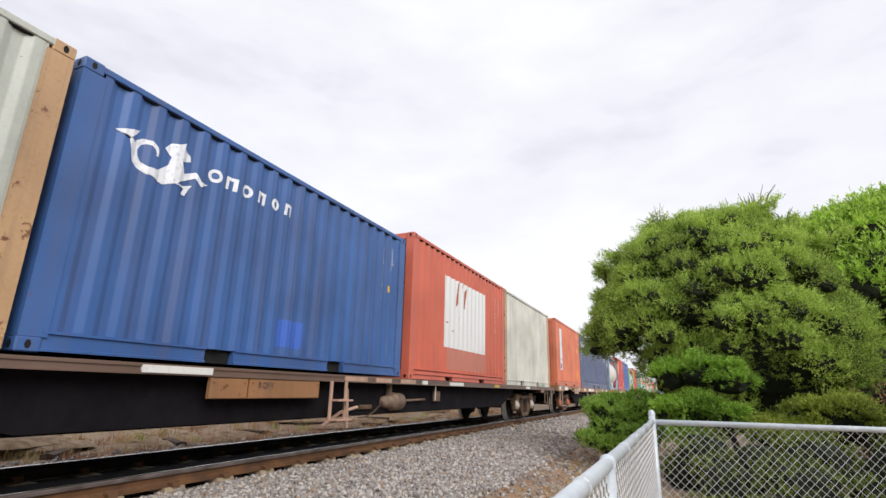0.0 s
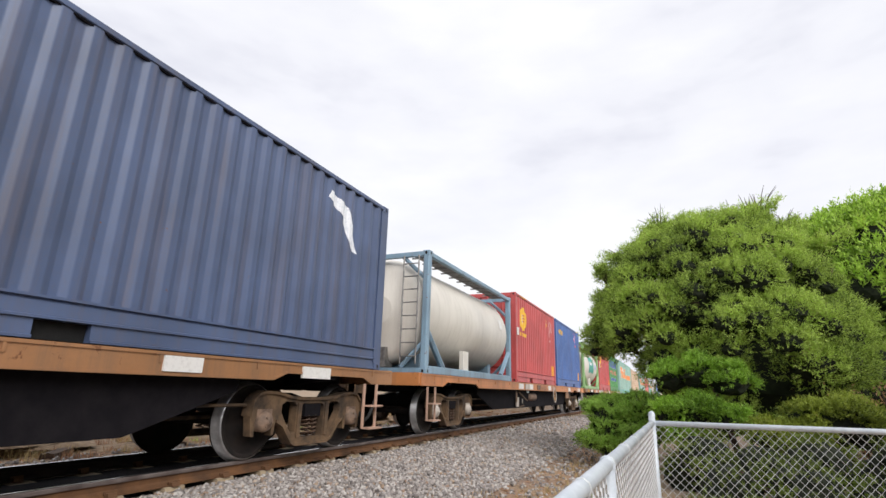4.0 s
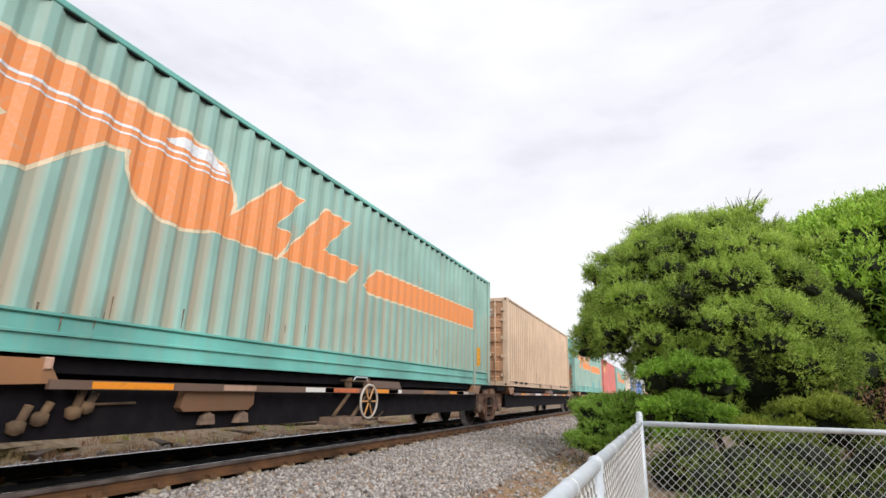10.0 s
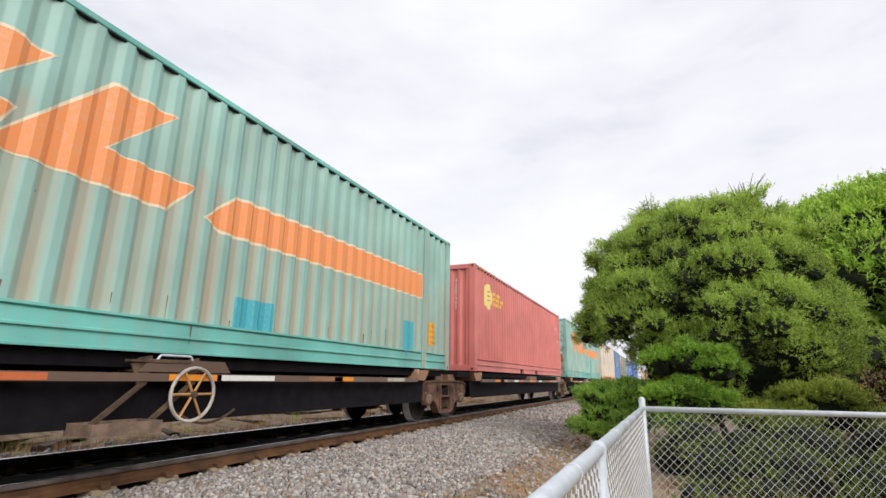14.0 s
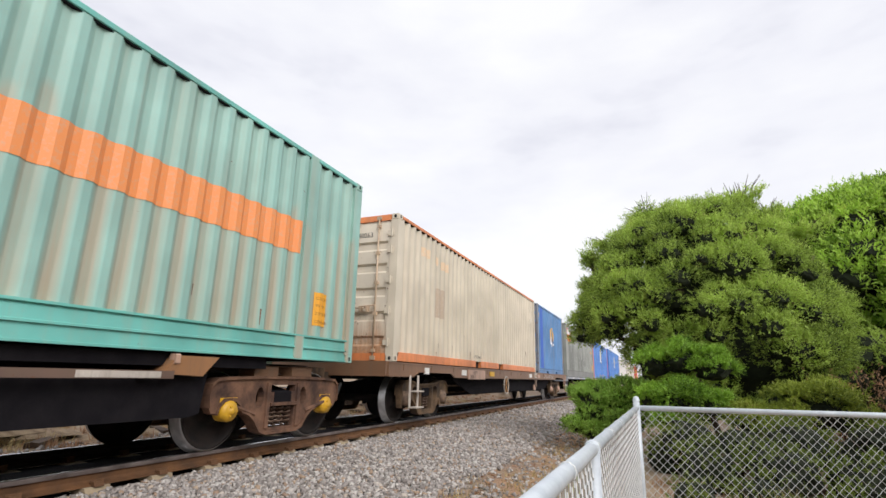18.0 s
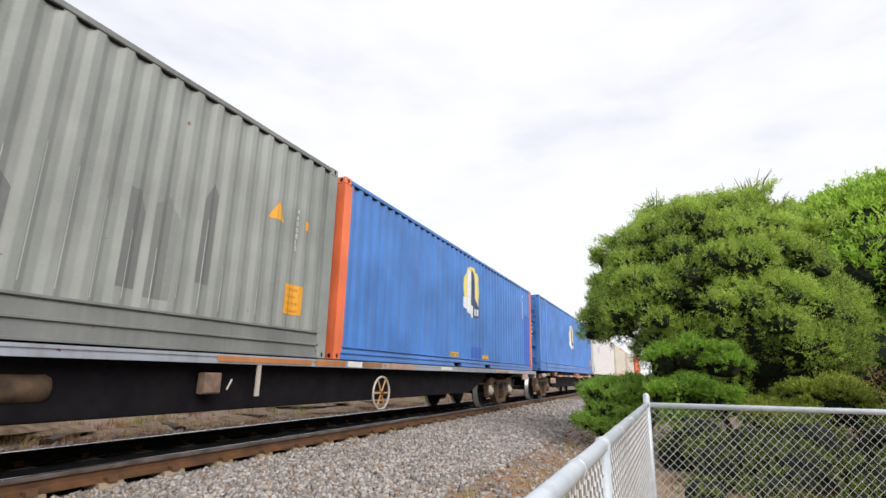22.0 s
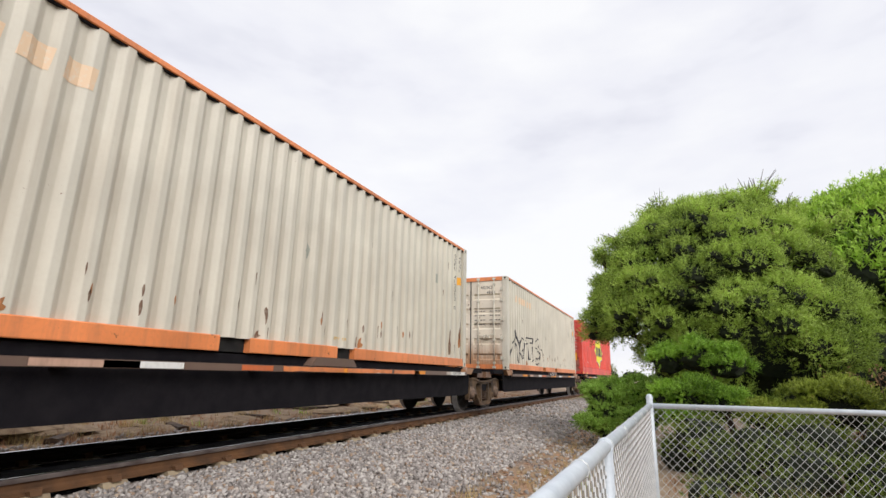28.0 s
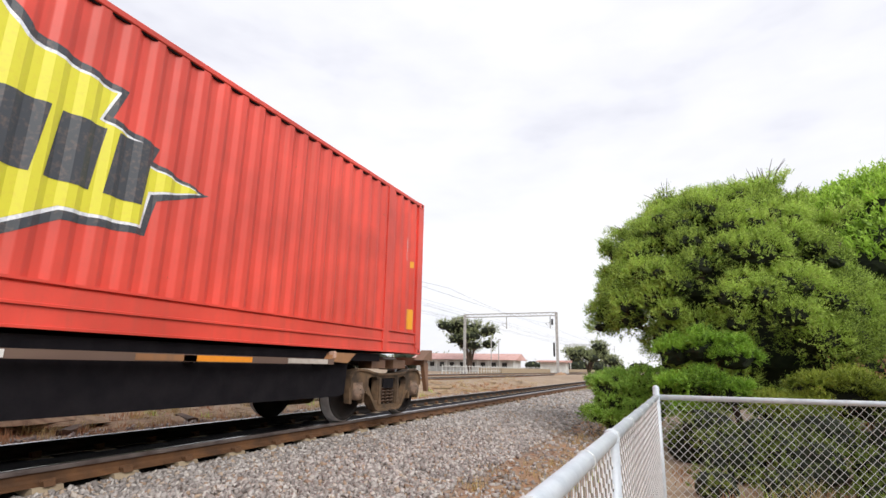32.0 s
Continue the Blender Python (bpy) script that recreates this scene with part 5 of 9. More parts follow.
def sea_horse(c, u, v, k):
    """White emblem: a curled tail with a fin, a rearing body and two forelegs."""
    turn = [((0.36 + q * math.cos(0.5236 * i), 0.28 + q * math.sin(0.5236 * i)), (0.36 + (q + w) * math.cos(0.5236 * i), 0.28 + (q + w) * math.sin(0.5236 * i))) for i, q, w in [(k, 0.06 + 0.009 * k, 0.03 + 0.006 * k) for k in range(11)]]
    shapes = {
        "emblem_curl": [[a[0], b[0], b[1], a[1]] for a, b in zip(turn, turn[1:])],
        "emblem_fin": [[(0.0, 0.38), (0.24, 0.47), (0.2, 0.41), (0.13, 0.33), (0.2, 0.14), (0.34, 0.06), (0.24, 0.22), (0.19, 0.34)]],
        "emblem_body": [[(0.32, 0.08), (0.55, 0.03), (0.71, 0.1), (0.78, 0.25), (0.72, 0.35), (0.84, 0.4), (0.82, 0.46), (0.73, 0.5), (0.74, 0.57), (0.66, 0.52), (0.58, 0.5), (0.52, 0.42), (0.6, 0.35), (0.58, 0.25), (0.48, 0.16)]],
        "emblem_leg": [[(0.72, 0.12), (0.9, 0.23), (0.98, 0.16), (1.09, 0.23), (0.98, 0.22), (0.9, 0.3), (0.74, 0.22)]],
        "emblem_hoof": [[(0.64, 0.08), (0.78, 0.1), (0.88, 0.14), (0.82, 0.0), (0.77, 0.01), (0.8, 0.08)]],
    }
    for i, (name, polys) in enumerate(shapes.items()):
        c.mark(name, [[(u + a * k, v + b * k) for a, b in p] for p in polys], D_WHITE, "white swirling sea-horse emblem" if i == 2 else "", 0.003 + 0.0016 * i)


def figures(u0, v0, u1, v1, count, gap=0.3, w=0.26, lean=0.0):
    """A row of plain rings and paired bars in place of brand lettering."""
    out, step = [], (u1 - u0) / (count - gap)
    for i in range(count):
        a, b = u0 + i * step, u0 + (i + 1 - gap) * step
        t = (b - a) * w
        if i % 2:
            cells = [rect(a + t * 0.2, v0, a + t * 1.3, v1), rect(b - t * 1.3, v0, b - t * 0.2, v1), rect(a + t * 1.3, v1 - t, b - t * 1.3, v1)]
        else:
            mu, mv, ru, rv = (a + b) / 2, (v0 + v1) / 2, (b - a) / 2, (v1 - v0) / 2
            outer, inner = disc(mu, mv, ru, rv, 16), disc(mu, mv, ru - t, rv - t * 0.9, 16)
            cells = [[outer[k], outer[(k + 1) % 16], inner[(k + 1) % 16], inner[k]] for k in range(16)]
        out.append([[(x + lean * (y - v0) / (v1 - v0), y) for x, y in p] for p in cells])
    return out


def oval_badge(c, u, v):
    """Yellow outlined oval round a small white hook and plain rings."""
    c.mark("oval_badge", ring(u, v, 0.155, 0.155, 0.014), D_YELLOW, "yellow outlined oval badge")
    c.mark("badge_hook", stroke([(u - 0.01, v + 0.06), (u - 0.1, v + 0.03), (u - 0.06, v - 0.05), (u - 0.01, v - 0.03)], 0.022), D_WHITE, "", 0.006)
    c.mark("badge_rings", ring(u + 0.02, v - 0.02, 0.025, 0.03, 0.01, 10) + ring(u + 0.08, v - 0.035, 0.025, 0.03, 0.01, 10), D_YELLOW, "", 0.006)


def brand_row(c, groups, mat, label, lift=0.004, move=(0.0, 0.0), name="brand_figure"):
    for polys in groups:
        c.mark(name, [[(u + move[0], v + move[1]) for u, v in p] for p in polys], mat, label, lift)


sea_horse(c, 0.39, 1.70, 1.0)
brand_row(c, figures(1.46, 1.99, 2.85, 2.15, 6, 0.3, 0.26, 0.01), D_WHITE, "plain white ring or bars")
c.mark("repaint_patch", [rect(2.77, 0.27, 3.29, 0.62)], D_BRIGHTBLUE, "brighter blue repainted patch")
c.mark("number_lettering", column("7143518 2", 5.3, 2.15, 0.085), D_WHITE)
c.mark("code_lettering", column("22G1", 5.62, 2.2, 0.085), D_WHITE)
c.mark("sticker", [rect(5.48, 1.45, 5.56, 1.57)], M_YELLOWTXT)
c = Box("shipping_container", "red oxide container with a torn white painted rectangle", -127.2, 6.06, 1.07, H6, 2.44, P_REDOX)
c.shell(P20, rail_h=0.2)
c.mark("painted_rectangle", [rect(1.62, 0.74, 4.37, 2.36)], D_SHEETWHITE, "large worn white rectangle")
c.mark("torn_paint", [[(2.36, 1.72), (2.42, 1.8), (2.44, 2.1), (2.5, 2.34), (2.42, 2.3), (2.37, 1.95)], [(2.86, 1.76), (2.92, 1.74), (2.95, 2.0), (2.99, 2.3), (2.9, 2.16)], [(2.68, 2.2), (2.74, 2.35), (2.7, 2.35)], rect(2.48, 1.42, 2.52, 1.5), rect(1.8, 1.28, 1.86, 1.31), rect(2.1, 1.12, 2.2, 1.14), rect(4.18, 0.86, 4.22, 0.95)], D_RUSTRED, "", 0.005)
c.mark("faded_patch", [rect(1.83, 0.26, 4.4, 0.72)], decal("faded_red", rgb(196, 124, 108), 0.5, (0.5, 0.3, 0.25, 1)), "faded lower strip")
c.number(5.2, 2.3, "471611 5", "25G1", M_WHITE)
c = Box("shipping_container", "cream container with rusty corner posts", -121.05, 6.06, 1.07, H6, 2.44, P_CREAM, posts=P_RUSTYPOST)
c.shell(P20)
c.number(5.25, 2.42, "SCFU 2103397", "25G1", M_DARKTXT, 0.09)
c.mark("sticker", [rect(5.5, 1.76, 5.66, 1.93)], M_YELLOWTXT)
c.mark("label", [rect(5.53, 1.46, 5.58, 1.51)], D_TEAL)
c.mark("sticker", [rect(3.0, 1.85, 3.08, 1.96)], M_YELLOWTXT)
c.mark("label_strip", [rect(4.6, 0.05, 5.0, 0.1)], decal("green_label", rgb(40, 170, 96)), "", 0.02, True)

# wagon two: one short and one long box
w, mid = flat_wagon("flat_wagon", "rust-brown flat wagon with deep side sills and white patches", -113.75, -94.65, (-111.43, -96.4), M_SILL_RUST, 1.185, 0.225, ("orange", "grey"), 0.32)
handwheel(w, -102.0 - mid, 0.79)
stirrup(w, -113.17 - mid, 0.96, 0.36, 1.30, 0.5, M_CAP["cream"])
stirrup(w, -95.3 - mid, 0.96, 0.3)
for u0, u1, m in ((-113.5, -113.2, M_WHITE), (-112.3, -111.6, M_WHITE), (-108.46, -108.24, M_WHITE), (-106.76, -106.45, M_WHITE), (-106.45, -106.28, M_AMBER), (-105.15, -104.11, M_WHITE), (-103.86, -103.33, M_WHITE), (-102.3, -101.95, M_CAP["cream"]), (-99.05, -98.6, M_WHITE), (-97.0, -96.4, M_WHITE)):
    sill_patch(w, u0 - mid, u1 - mid, 1.0, 1.15, m)
sill_patch(w, -109.75 - mid, -108.75 - mid, 0.86, 1.10, M_CAP["cream"], "number_board", 1.31, "cream number board")
lettering(w, "RQBY", -109.55 - mid, 1.0, 0.08, M_DARKTXT, 1.325)
lettering(w, "15009 Y", -109.65 - mid, 0.9, 0.08, M_DARKTXT, 1.325)
sill_patch(w, -110.4 - mid, -110.0 - mid, 1.02, 1.12, M_RUBBER, "stencil_plate", 1.306, "small dark stencil plate")
sill_patch(w, -108.4 - mid, -108.3 - mid, 1.02, 1.09, M_CAP["grey"], "card_holder", 1.312, "faded card on the white patch")
bent_bar(w, [(-104.97 - mid, 0.92), (-104.95 - mid, 0.44)], 0.016, M_CAP["white"], "hanging_bar", "pale hanging bar", 1.22)
hung_plate(w, -104.77 - mid, -104.42 - mid, 0.62, 0.95, M_CAP["grey"], "dusty bracket", 1.12, "bracket")
hung_plate(w, -104.7 - mid, -104.5 - mid, 0.5, 0.7, M_CAP["white"], "white valve plate", 1.18, "valve_plate")
brake_cylinder(w, -104.2 - mid, -103.5 - mid, 0.72, M_BOGIE, 0.12, 1.0, 0.7)
bent_bar(w, [(-103.25 - mid, 0.95), (-103.25 - mid, 0.66), (-102.6 - mid, 0.66), (-102.6 - mid, 0.95)], 0.035, M_CAP["grey"], "tool_frame", "dusty hanging frame", 1.18)
hung_plate(w, -102.48 - mid, -102.05 - mid, 0.64, 0.95, M_CAP["grey"], "", 1.2, "bracket")
bent_bar(w, [(-108.05 - mid, 0.86), (-107.8 - mid, 0.78)], 0.014, M_CAP["grey"], "pin_lever", "", 1.15)
bent_bar(w, [(-107.4 - mid, 0.86), (-107.15 - mid, 0.84)], 0.014, M_CAP["grey"], "pin_lever", "", 1.15)
bent_bar(w, [(-113.4 - mid, 1.08), (-113.3 - mid, 1.16), (-112.95 - mid, 1.16), (-112.85 - mid, 1.08)], 0.014, M_GALV, "grab_handle", "bent steel grab handle", 1.31)
c = Box("shipping_container", "orange container with a tall pale label", -113.42, 6.06, 1.19, H6, 2.44, P_ORANGE)
c.shell(P20, rail_h=0.22)
c.corrugated_end()
c.mark("tall_label", [rect(0.96, 0.7, 1.3, 2.54)], decal("pale_blue_label", rgb(206, 226, 236), 0.2, (0.8, 0.5, 0.4, 1)), "tall pale blue label")
c.mark("label_figure", [[(1.03, 1.75), (1.24, 1.75), (1.14, 2.1)], rect(1.0, 0.75, 1.26, 0.98), rect(1.02, 1.1, 1.25, 1.2)], D_NAVY, "", 0.006)
c.number(5.22, 2.52, "RWTU 571084 2", "2EG1", M_WHITE, 0.087)
c.mark("sticker", [rect(5.42, 1.73, 5.6, 1.92)], M_CAUTION)
c.caution(5.06, 0.42)
c.end_mark("number_lettering", column("5710842", 1.75, 2.35, 0.1), M_WHITE)
c.end_mark("caution_plate", [rect(1.3, 0.45, 1.6, 0.85)], M_CAUTION, "orange height warning plate")
c = Box("shipping_container", "slate-navy long container with a white winged emblem", -107.12, 12.192, 1.19, H6, 2.44, P_NAVY)
c.shell(P40, rail_h=0.34)
c.doors()
sea_horse(c, 0.55, 2.0, 1.12)
brand_row(c, figures(1.86, 2.36, 3.5, 2.56, 6, 0.3, 0.26, 0.02), D_WHITE, "plain white ring or bars")
c.mark("emblem", [[(10.5, 2.62), (11.0, 2.5), (11.3, 1.8), (11.1, 1.85), (10.85, 2.3), (10.45, 2.5)]], D_WHITE, "small white emblem")
c.mark("chalk_mark", stroke([(0.1, 1.55), (0.3, 1.57), (0.5, 1.52)], 0.03), M_WHITE)
c.mark("stencil", word("EMPTY ONLY", 5.7, 0.22, 0.07), M_WHITE)

# wagon three: tank and two short boxes
w, mid = flat_wagon("flat_wagon", "orange flat wagon with worn deep side sills and graffiti", -93.45, -73.65, (-91.3, -75.75), M_SILL_ORANGE, 1.205, 0.235, ("white", "white"), 0.34)
handwheel(w, -81.3 - mid, 0.81)
sill_patch(w, -81.6 - mid, -81.02 - mid, 0.99, 1.15, M_CAP["cream"], "wheel_plate", 1.305)
sill_patch(w, -78.5 - mid, -77.9 - mid, 0.70, 0.97, M_SILL_RUST, "hanging_plate", 1.25, "brown hanging plate")
stirrup(w, -74.3 - mid, 0.95, 0.32, mat=M_CAP["white"])
stirrup(w, -93.0 - mid, 0.95, 0.32)
bent_bar(w, [(-86.46 - mid, 0.96), (-86.47 - mid, 0.6)], 0.03, M_CAP["grey"], "strap", "", 1.2)
hung_plate(w, -86.42 - mid, -86.18 - mid, 0.46, 0.74, M_CAP["white"], "white valve block", 1.18, "valve_block")
bent_bar(w, [(-85.87 - mid, 0.9), (-84.86 - mid, 0.63)], 0.022, M_CAP["grey"], "brake_link", "dusty slanted brake link", 1.12)
hung_plate(w, -85.72 - mid, -85.5 - mid, 0.56, 0.72, M_BOGIE, "", 1.05, "valve_body")
bent_bar(w, [(-85.55 - mid, 0.7), (-85.56 - mid, 0.55)], 0.014, M_CAP["white"], "valve_handle", "", 1.14)
bent_bar(w, [(-85.9 - mid, 0.44), (-85.2 - mid, 0.48)], 0.02, M_BOGIE, "brake_pull", "", 1.1)
bent_bar(w, [(-85.42 - mid, 0.98), (-85.42 - mid, 0.9), (-85.25 - mid, 0.9), (-85.25 - mid, 0.98)], 0.012, M_GALV, "hook_loop", "", 1.27)
bm = bmesh.new()
lathe(bm, [(0, 0.03), (0.03, 0.1), (0.08, 0.13), (0.28, 0.12), (0.3, 0.13), (0.9, 0.13), (0.97, 0.1), (1.0, 0.02)], 18, "y", (1.06, -84.64 - mid, 0.75))
part("air_reservoir", bm, M_CAP["grey"], w, "dusty brown air reservoir")
for u0, u1, m in ((-86.5, -85.98, M_WHITE), (-85.75, -85.22, M_CAP["white"]), (-85.2, -84.75, M_WHITE), (-84.1, -83.65, M_SILL_BROWN), (-82.3, -81.85, M_WHITE), (-78.13, -77.65, M_WHITE), (-75.83, -75.45, M_CAP["cream"]), (-75.32, -75.0, M_WHITE)):
    sill_patch(w, u0 - mid, u1 - mid, 1.0, 1.17, m)
bm = bmesh.new()
for p in stroke([(-84.0, 1.13), (-83.75, 1.13), (-83.85, 1.0), (-83.95, 0.98)], 0.02) + stroke([(-83.9, 1.1), (-83.8, 1.02), (-83.75, 1.12), (-83.7, 1.0), (-83.55, 1.1), (-83.5, 1.0)], 0.02) + stroke([(-83.4, 1.02), (-83.3, 1.12), (-83.2, 1.03), (-83.05, 1.09), (-82.9, 1.12), (-82.8, 1.05), (-82.95, 0.99), (-83.05, 1.03)], 0.02):
    bm.faces.new([bm.verts.new((1.313, u - mid, v)) for u, v in p])
tagged(part("graffiti", bm, D_GRAFFITI, w, "black sprayed scribble"), kind="stuff")
o, zc, r = tank("tank_container", "cream tank container in a blue-grey open frame", -93.13, 1.2, P_TANKBLUE, P_TANKW)
tank_mark(o, zc, r, 6.06, "placard", 2.0, 2.25, 0.1, 0.35, M_WHITE, "small hazard placard")
for front, tagtext in ((-86.5, "5106117"),):
    c = Box("shipping_container", "brick-red container with a yellow round emblem", front, 6.06, 1.21, H6, 2.44, P_MAROON)
    c.shell(P20, rail_h=0.36)
    c.doors()
    c.mark("emblem", [disc(0.98, 2.12, 0.40)], D_YELLOW, "yellow round emblem")
    c.mark("emblem_detail", [[(0.75, 2.1), (0.8, 1.95), (0.95, 1.88), (0.85, 2.1), (0.95, 2.32), (0.8, 2.28)]], D_WHITE, "", 0.006)
    c.mark("emblem_stripes", [rect(0.95, 2.02 + 0.1 * i, 1.25, 2.06 + 0.1 * i) for i in range(3)], P_MAROON, "", 0.006)
    c.mark("brand_bars", bars(0.5, 1.52, 1.45, 1.64, 8, 0.3), D_YELLOW, "row of yellow bars")
    oval_badge(c, 4.53, 2.41)
    c.number(5.15, 2.45, "510611 9", "22G9", M_WHITE, 0.085)
    c.caution(5.42, 0.38, 0.32, 0.38)
    c.mark("tape_patch", [rect(0.05, 1.5, 0.3, 1.75)], M_WHITE, "white taped sheet", 0.02, True)
    c.hazard(0.5, 1.4)
    c.end_mark("number_lettering", word(tagtext, 1.45, 2.3, 0.1), M_WHITE)
    c.end_mark("data_lettering", bars(1.4, 1.35, 2.2, 1.4, 5) + bars(1.4, 1.48, 2.2, 1.53, 5) + bars(1.4, 1.62, 2.2, 1.67, 5) + bars(1.4, 1.75, 2.2, 1.8, 5), M_WHITE)
c = Box("shipping_container", "cobalt blue container with yellow brand bars", -80.1, 6.06, 1.21, H6, 2.44, P_BLUE2)
c.shell(P20, rail_h=0.32)
c.doors()
brand_row(c, figures(0.72, 2.3, 1.8, 2.5, 5, 0.2, 0.3), D_YELLOW, "plain yellow ring or bars")
c.mark("badge", [[(4.5, 2.75), (4.95, 2.6), (5.15, 2.15), (5.0, 2.0), (4.75, 2.15), (4.5, 2.55)]], D_REDORANGE, "blue and orange badge")
c.mark("badge_face", [[(4.55, 2.7), (4.9, 2.57), (5.1, 2.17), (5.0, 2.06), (4.78, 2.2), (4.55, 2.55)]], D_BLUE, "", 0.005)
c.mark("badge_bars", [[(4.6, 2.45), (4.7, 2.35), (4.75, 2.45), (4.66, 2.55)], [(4.75, 2.3), (4.86, 2.2), (4.9, 2.3), (4.8, 2.4)]], D_WHITE, "", 0.007)
c.number(5.05, 2.5, "1570036", "22G9", M_WHITE, 0.11)
c.mark("sticker", [rect(5.55, 1.6, 5.68, 1.76)], M_YELLOWTXT)
c.caution(5.36, 0.36, 0.36, 0.38)
c.hazard(5.1, 5.8)
c.end_mark("number_lettering", column("1570036", 2.02, 1.95, 0.09), M_WHITE)

# wagon four: green-framed tank and two short boxes
w, mid = flat_wagon("flat_wagon", "flat wagon with stepped orange-brown rusty side sills", -72.95, -53.15, (-70.45, -55.3), M_SILL_OXIDE, 1.195, 0.19, ("cream", "white"), 0.36)
handwheel(w, -65.1 - mid, 0.79)
sill_patch(w, -65.32 - mid, -64.95 - mid, 0.95, 1.15, M_CAP["cream"], "wheel_plate", 1.305)
bm = bmesh.new()
for a, b in (((-64.52, 0.90), (-64.55, 0.70)), ((-64.55, 0.70), (-63.55, 0.69)), ((-63.55, 0.69), (-63.57, 0.90))):
    rod(bm, (1.24, a[0] - mid, a[1]), (1.24, b[0] - mid, b[1]), 0.025, 6)
part("tool_frame", bm, M_SILL_RUST, w, "rusty hanging tool frame")
bm = bmesh.new()
rod(bm, (1.27, -65.9 - mid, 0.52), (1.27, -65.4 - mid, 0.74), 0.02, 6)
part("brake_lever", bm, M_CAP["cream"], w, "pale slanted brake lever")
bm = bmesh.new()
prism(bm, [(-61.86 - mid, 0.56), (-61.66 - mid, 0.56), (-61.65 - mid, 0.66), (-61.70 - mid, 0.70), (-61.71 - mid, 0.79), (-61.87 - mid, 0.79)], 1.22, 1.26)
bmesh.ops.recalc_face_normals(bm, faces=bm.faces)
rod(bm, (1.26, -61.76 - mid, 0.68), (1.31, -61.76 - mid, 0.68), 0.045, 10)
rod(bm, (1.29, -61.83 - mid, 0.60), (1.29, -61.68 - mid, 0.72), 0.016, 6)
part("release_valve", bm, M_CAP["white"], w, "dirty white brake valve on its plate")
hung_plate(w, -61.66 - mid, -61.26 - mid, 0.62, 0.81, M_CAP["cream"], "dull beige hanging plate", 1.17)
bm = bmesh.new()
for p, q in (((-59.24, 0.92), (-59.26, 0.63)), ((-59.26, 0.63), (-58.80, 0.62)), ((-58.80, 0.62), (-58.70, 0.92)), ((-59.24, 0.90), (-58.70, 0.90))):
    rod(bm, (1.28, p[0] - mid, p[1]), (1.28, q[0] - mid, q[1]), 0.02, 6)
part("step_stirrup", bm, M_STEELGREY, w, "open rectangular step of grey bar")
for u0, u1, m, tone in ((-62.6, -61.95, M_SILL_ORANGE, "faded orange"), (-61.53, -61.12, M_WHITE, "worn white"), (-61.11, -60.86, M_CAP["orange"], "bright orange"), (-60.7, -59.45, M_SILL_ORANGE, "faded orange"), (-59.2, -58.75, M_CAP["orange"], "bright orange"), (-57.9, -57.3, M_SILL_ORANGE, "faded orange"), (-69.6, -68.9, M_SILL_ORANGE, "faded orange"), (-67.9, -67.35, M_CAP["orange"], "bright orange")):
    worn_patch(w, u0 - mid, u1 - mid, 1.01, 1.185, m, label=tone + " paint patch")
sill_patch(w, -58.66 - mid, -58.14 - mid, 1.05, 1.1, M_WHITE, "number_board", 1.31, "small white number board")
sill_patch(w, -64.45 - mid, -63.4 - mid, 0.99, 1.12, M_SILL_ORANGE, "worn_paint", 1.302)
sill_patch(w, -63.3 - mid, -62.5 - mid, 1.02, 1.12, M_CAP["cream"], "number_board", 1.306)
stirrup(w, -53.7 - mid, 0.98, 0.3, mat=M_CAP["white"])
for u0, u1, m in ((-71.9, -71.75, M_YELLOWTXT), (-70.9, -70.2, M_WHITE), (-68.6, -68.3, M_WHITE), (-67.2, -66.7, M_WHITE), (-66.4, -65.6, M_WHITE), (-64.0, -63.7, M_YELLOWTXT), (-57.0, -56.2, M_SILL_ORANGE), (-55.7, -55.35, M_WHITE), (-55.0, -54.5, M_WHITE)):
    sill_patch(w, u0 - mid, u1 - mid, 1.03, 1.17, m)
o, zc, r = tank("tank_container", "off-white tank container with a teal panel in a pale green frame", -72.56, 1.2, P_TANKGREEN, P_TANKW)
tank_mark(o, zc, r, 6.06, "teal_panel", -0.78, 1.12, -0.34, 0.50, D_TEAL, "teal brand panel")
for k, (a, b) in enumerate(((-0.5, -0.34), (-0.3, -0.14), (-0.1, 0.06), (0.1, 0.2), (0.24, 0.34), (0.38, 0.54))):
    tank_mark(o, zc, r + 0.004, 6.06, "brand_bar", a, b, 0.06, 0.06 + (0.14 if k % 2 else 0.18), D_WHITE)
tank_mark(o, zc, r, 6.06, "placard", -0.05, 0.15, -0.45, -0.3, M_WHITE, "small hazard placard")
tank_mark(o, zc, r, 6.06, "data_lettering", 1.6, 2.1, -0.1, 0.15, D_FADEDBLUE)
c = Box("shipping_container", "brick-red container with a yellow round emblem and taped sheet", -66.05, 6.06, 1.2, H6, 2.44, P_MAROON)
c.shell(P20, rail_h=0.38)
c.doors(rods=M_STEELGREY)
c.mark("emblem", [disc(0.99, 2.12, 0.40)], D_YELLOW, "yellow round emblem")
c.mark("emblem_detail", [[(0.75, 2.1), (0.8, 1.95), (0.95, 1.88), (0.85, 2.1), (0.95, 2.32), (0.8, 2.28)]], D_WHITE, "", 0.006)
c.mark("emblem_stripes", [rect(0.95, 2.02 + 0.1 * i, 1.28, 2.06 + 0.1 * i) for i in range(3)], P_MAROON, "", 0.006)
c.mark("brand_bars", bars(0.52, 1.53, 1.46, 1.66, 8, 0.3), D_YELLOW, "row of yellow bars")
oval_badge(c, 4.53, 2.41)
c.number(5.2, 2.45, "511160 6", "22G9", M_WHITE, 0.085)
c.caution(5.45, 0.4, 0.32, 0.38)
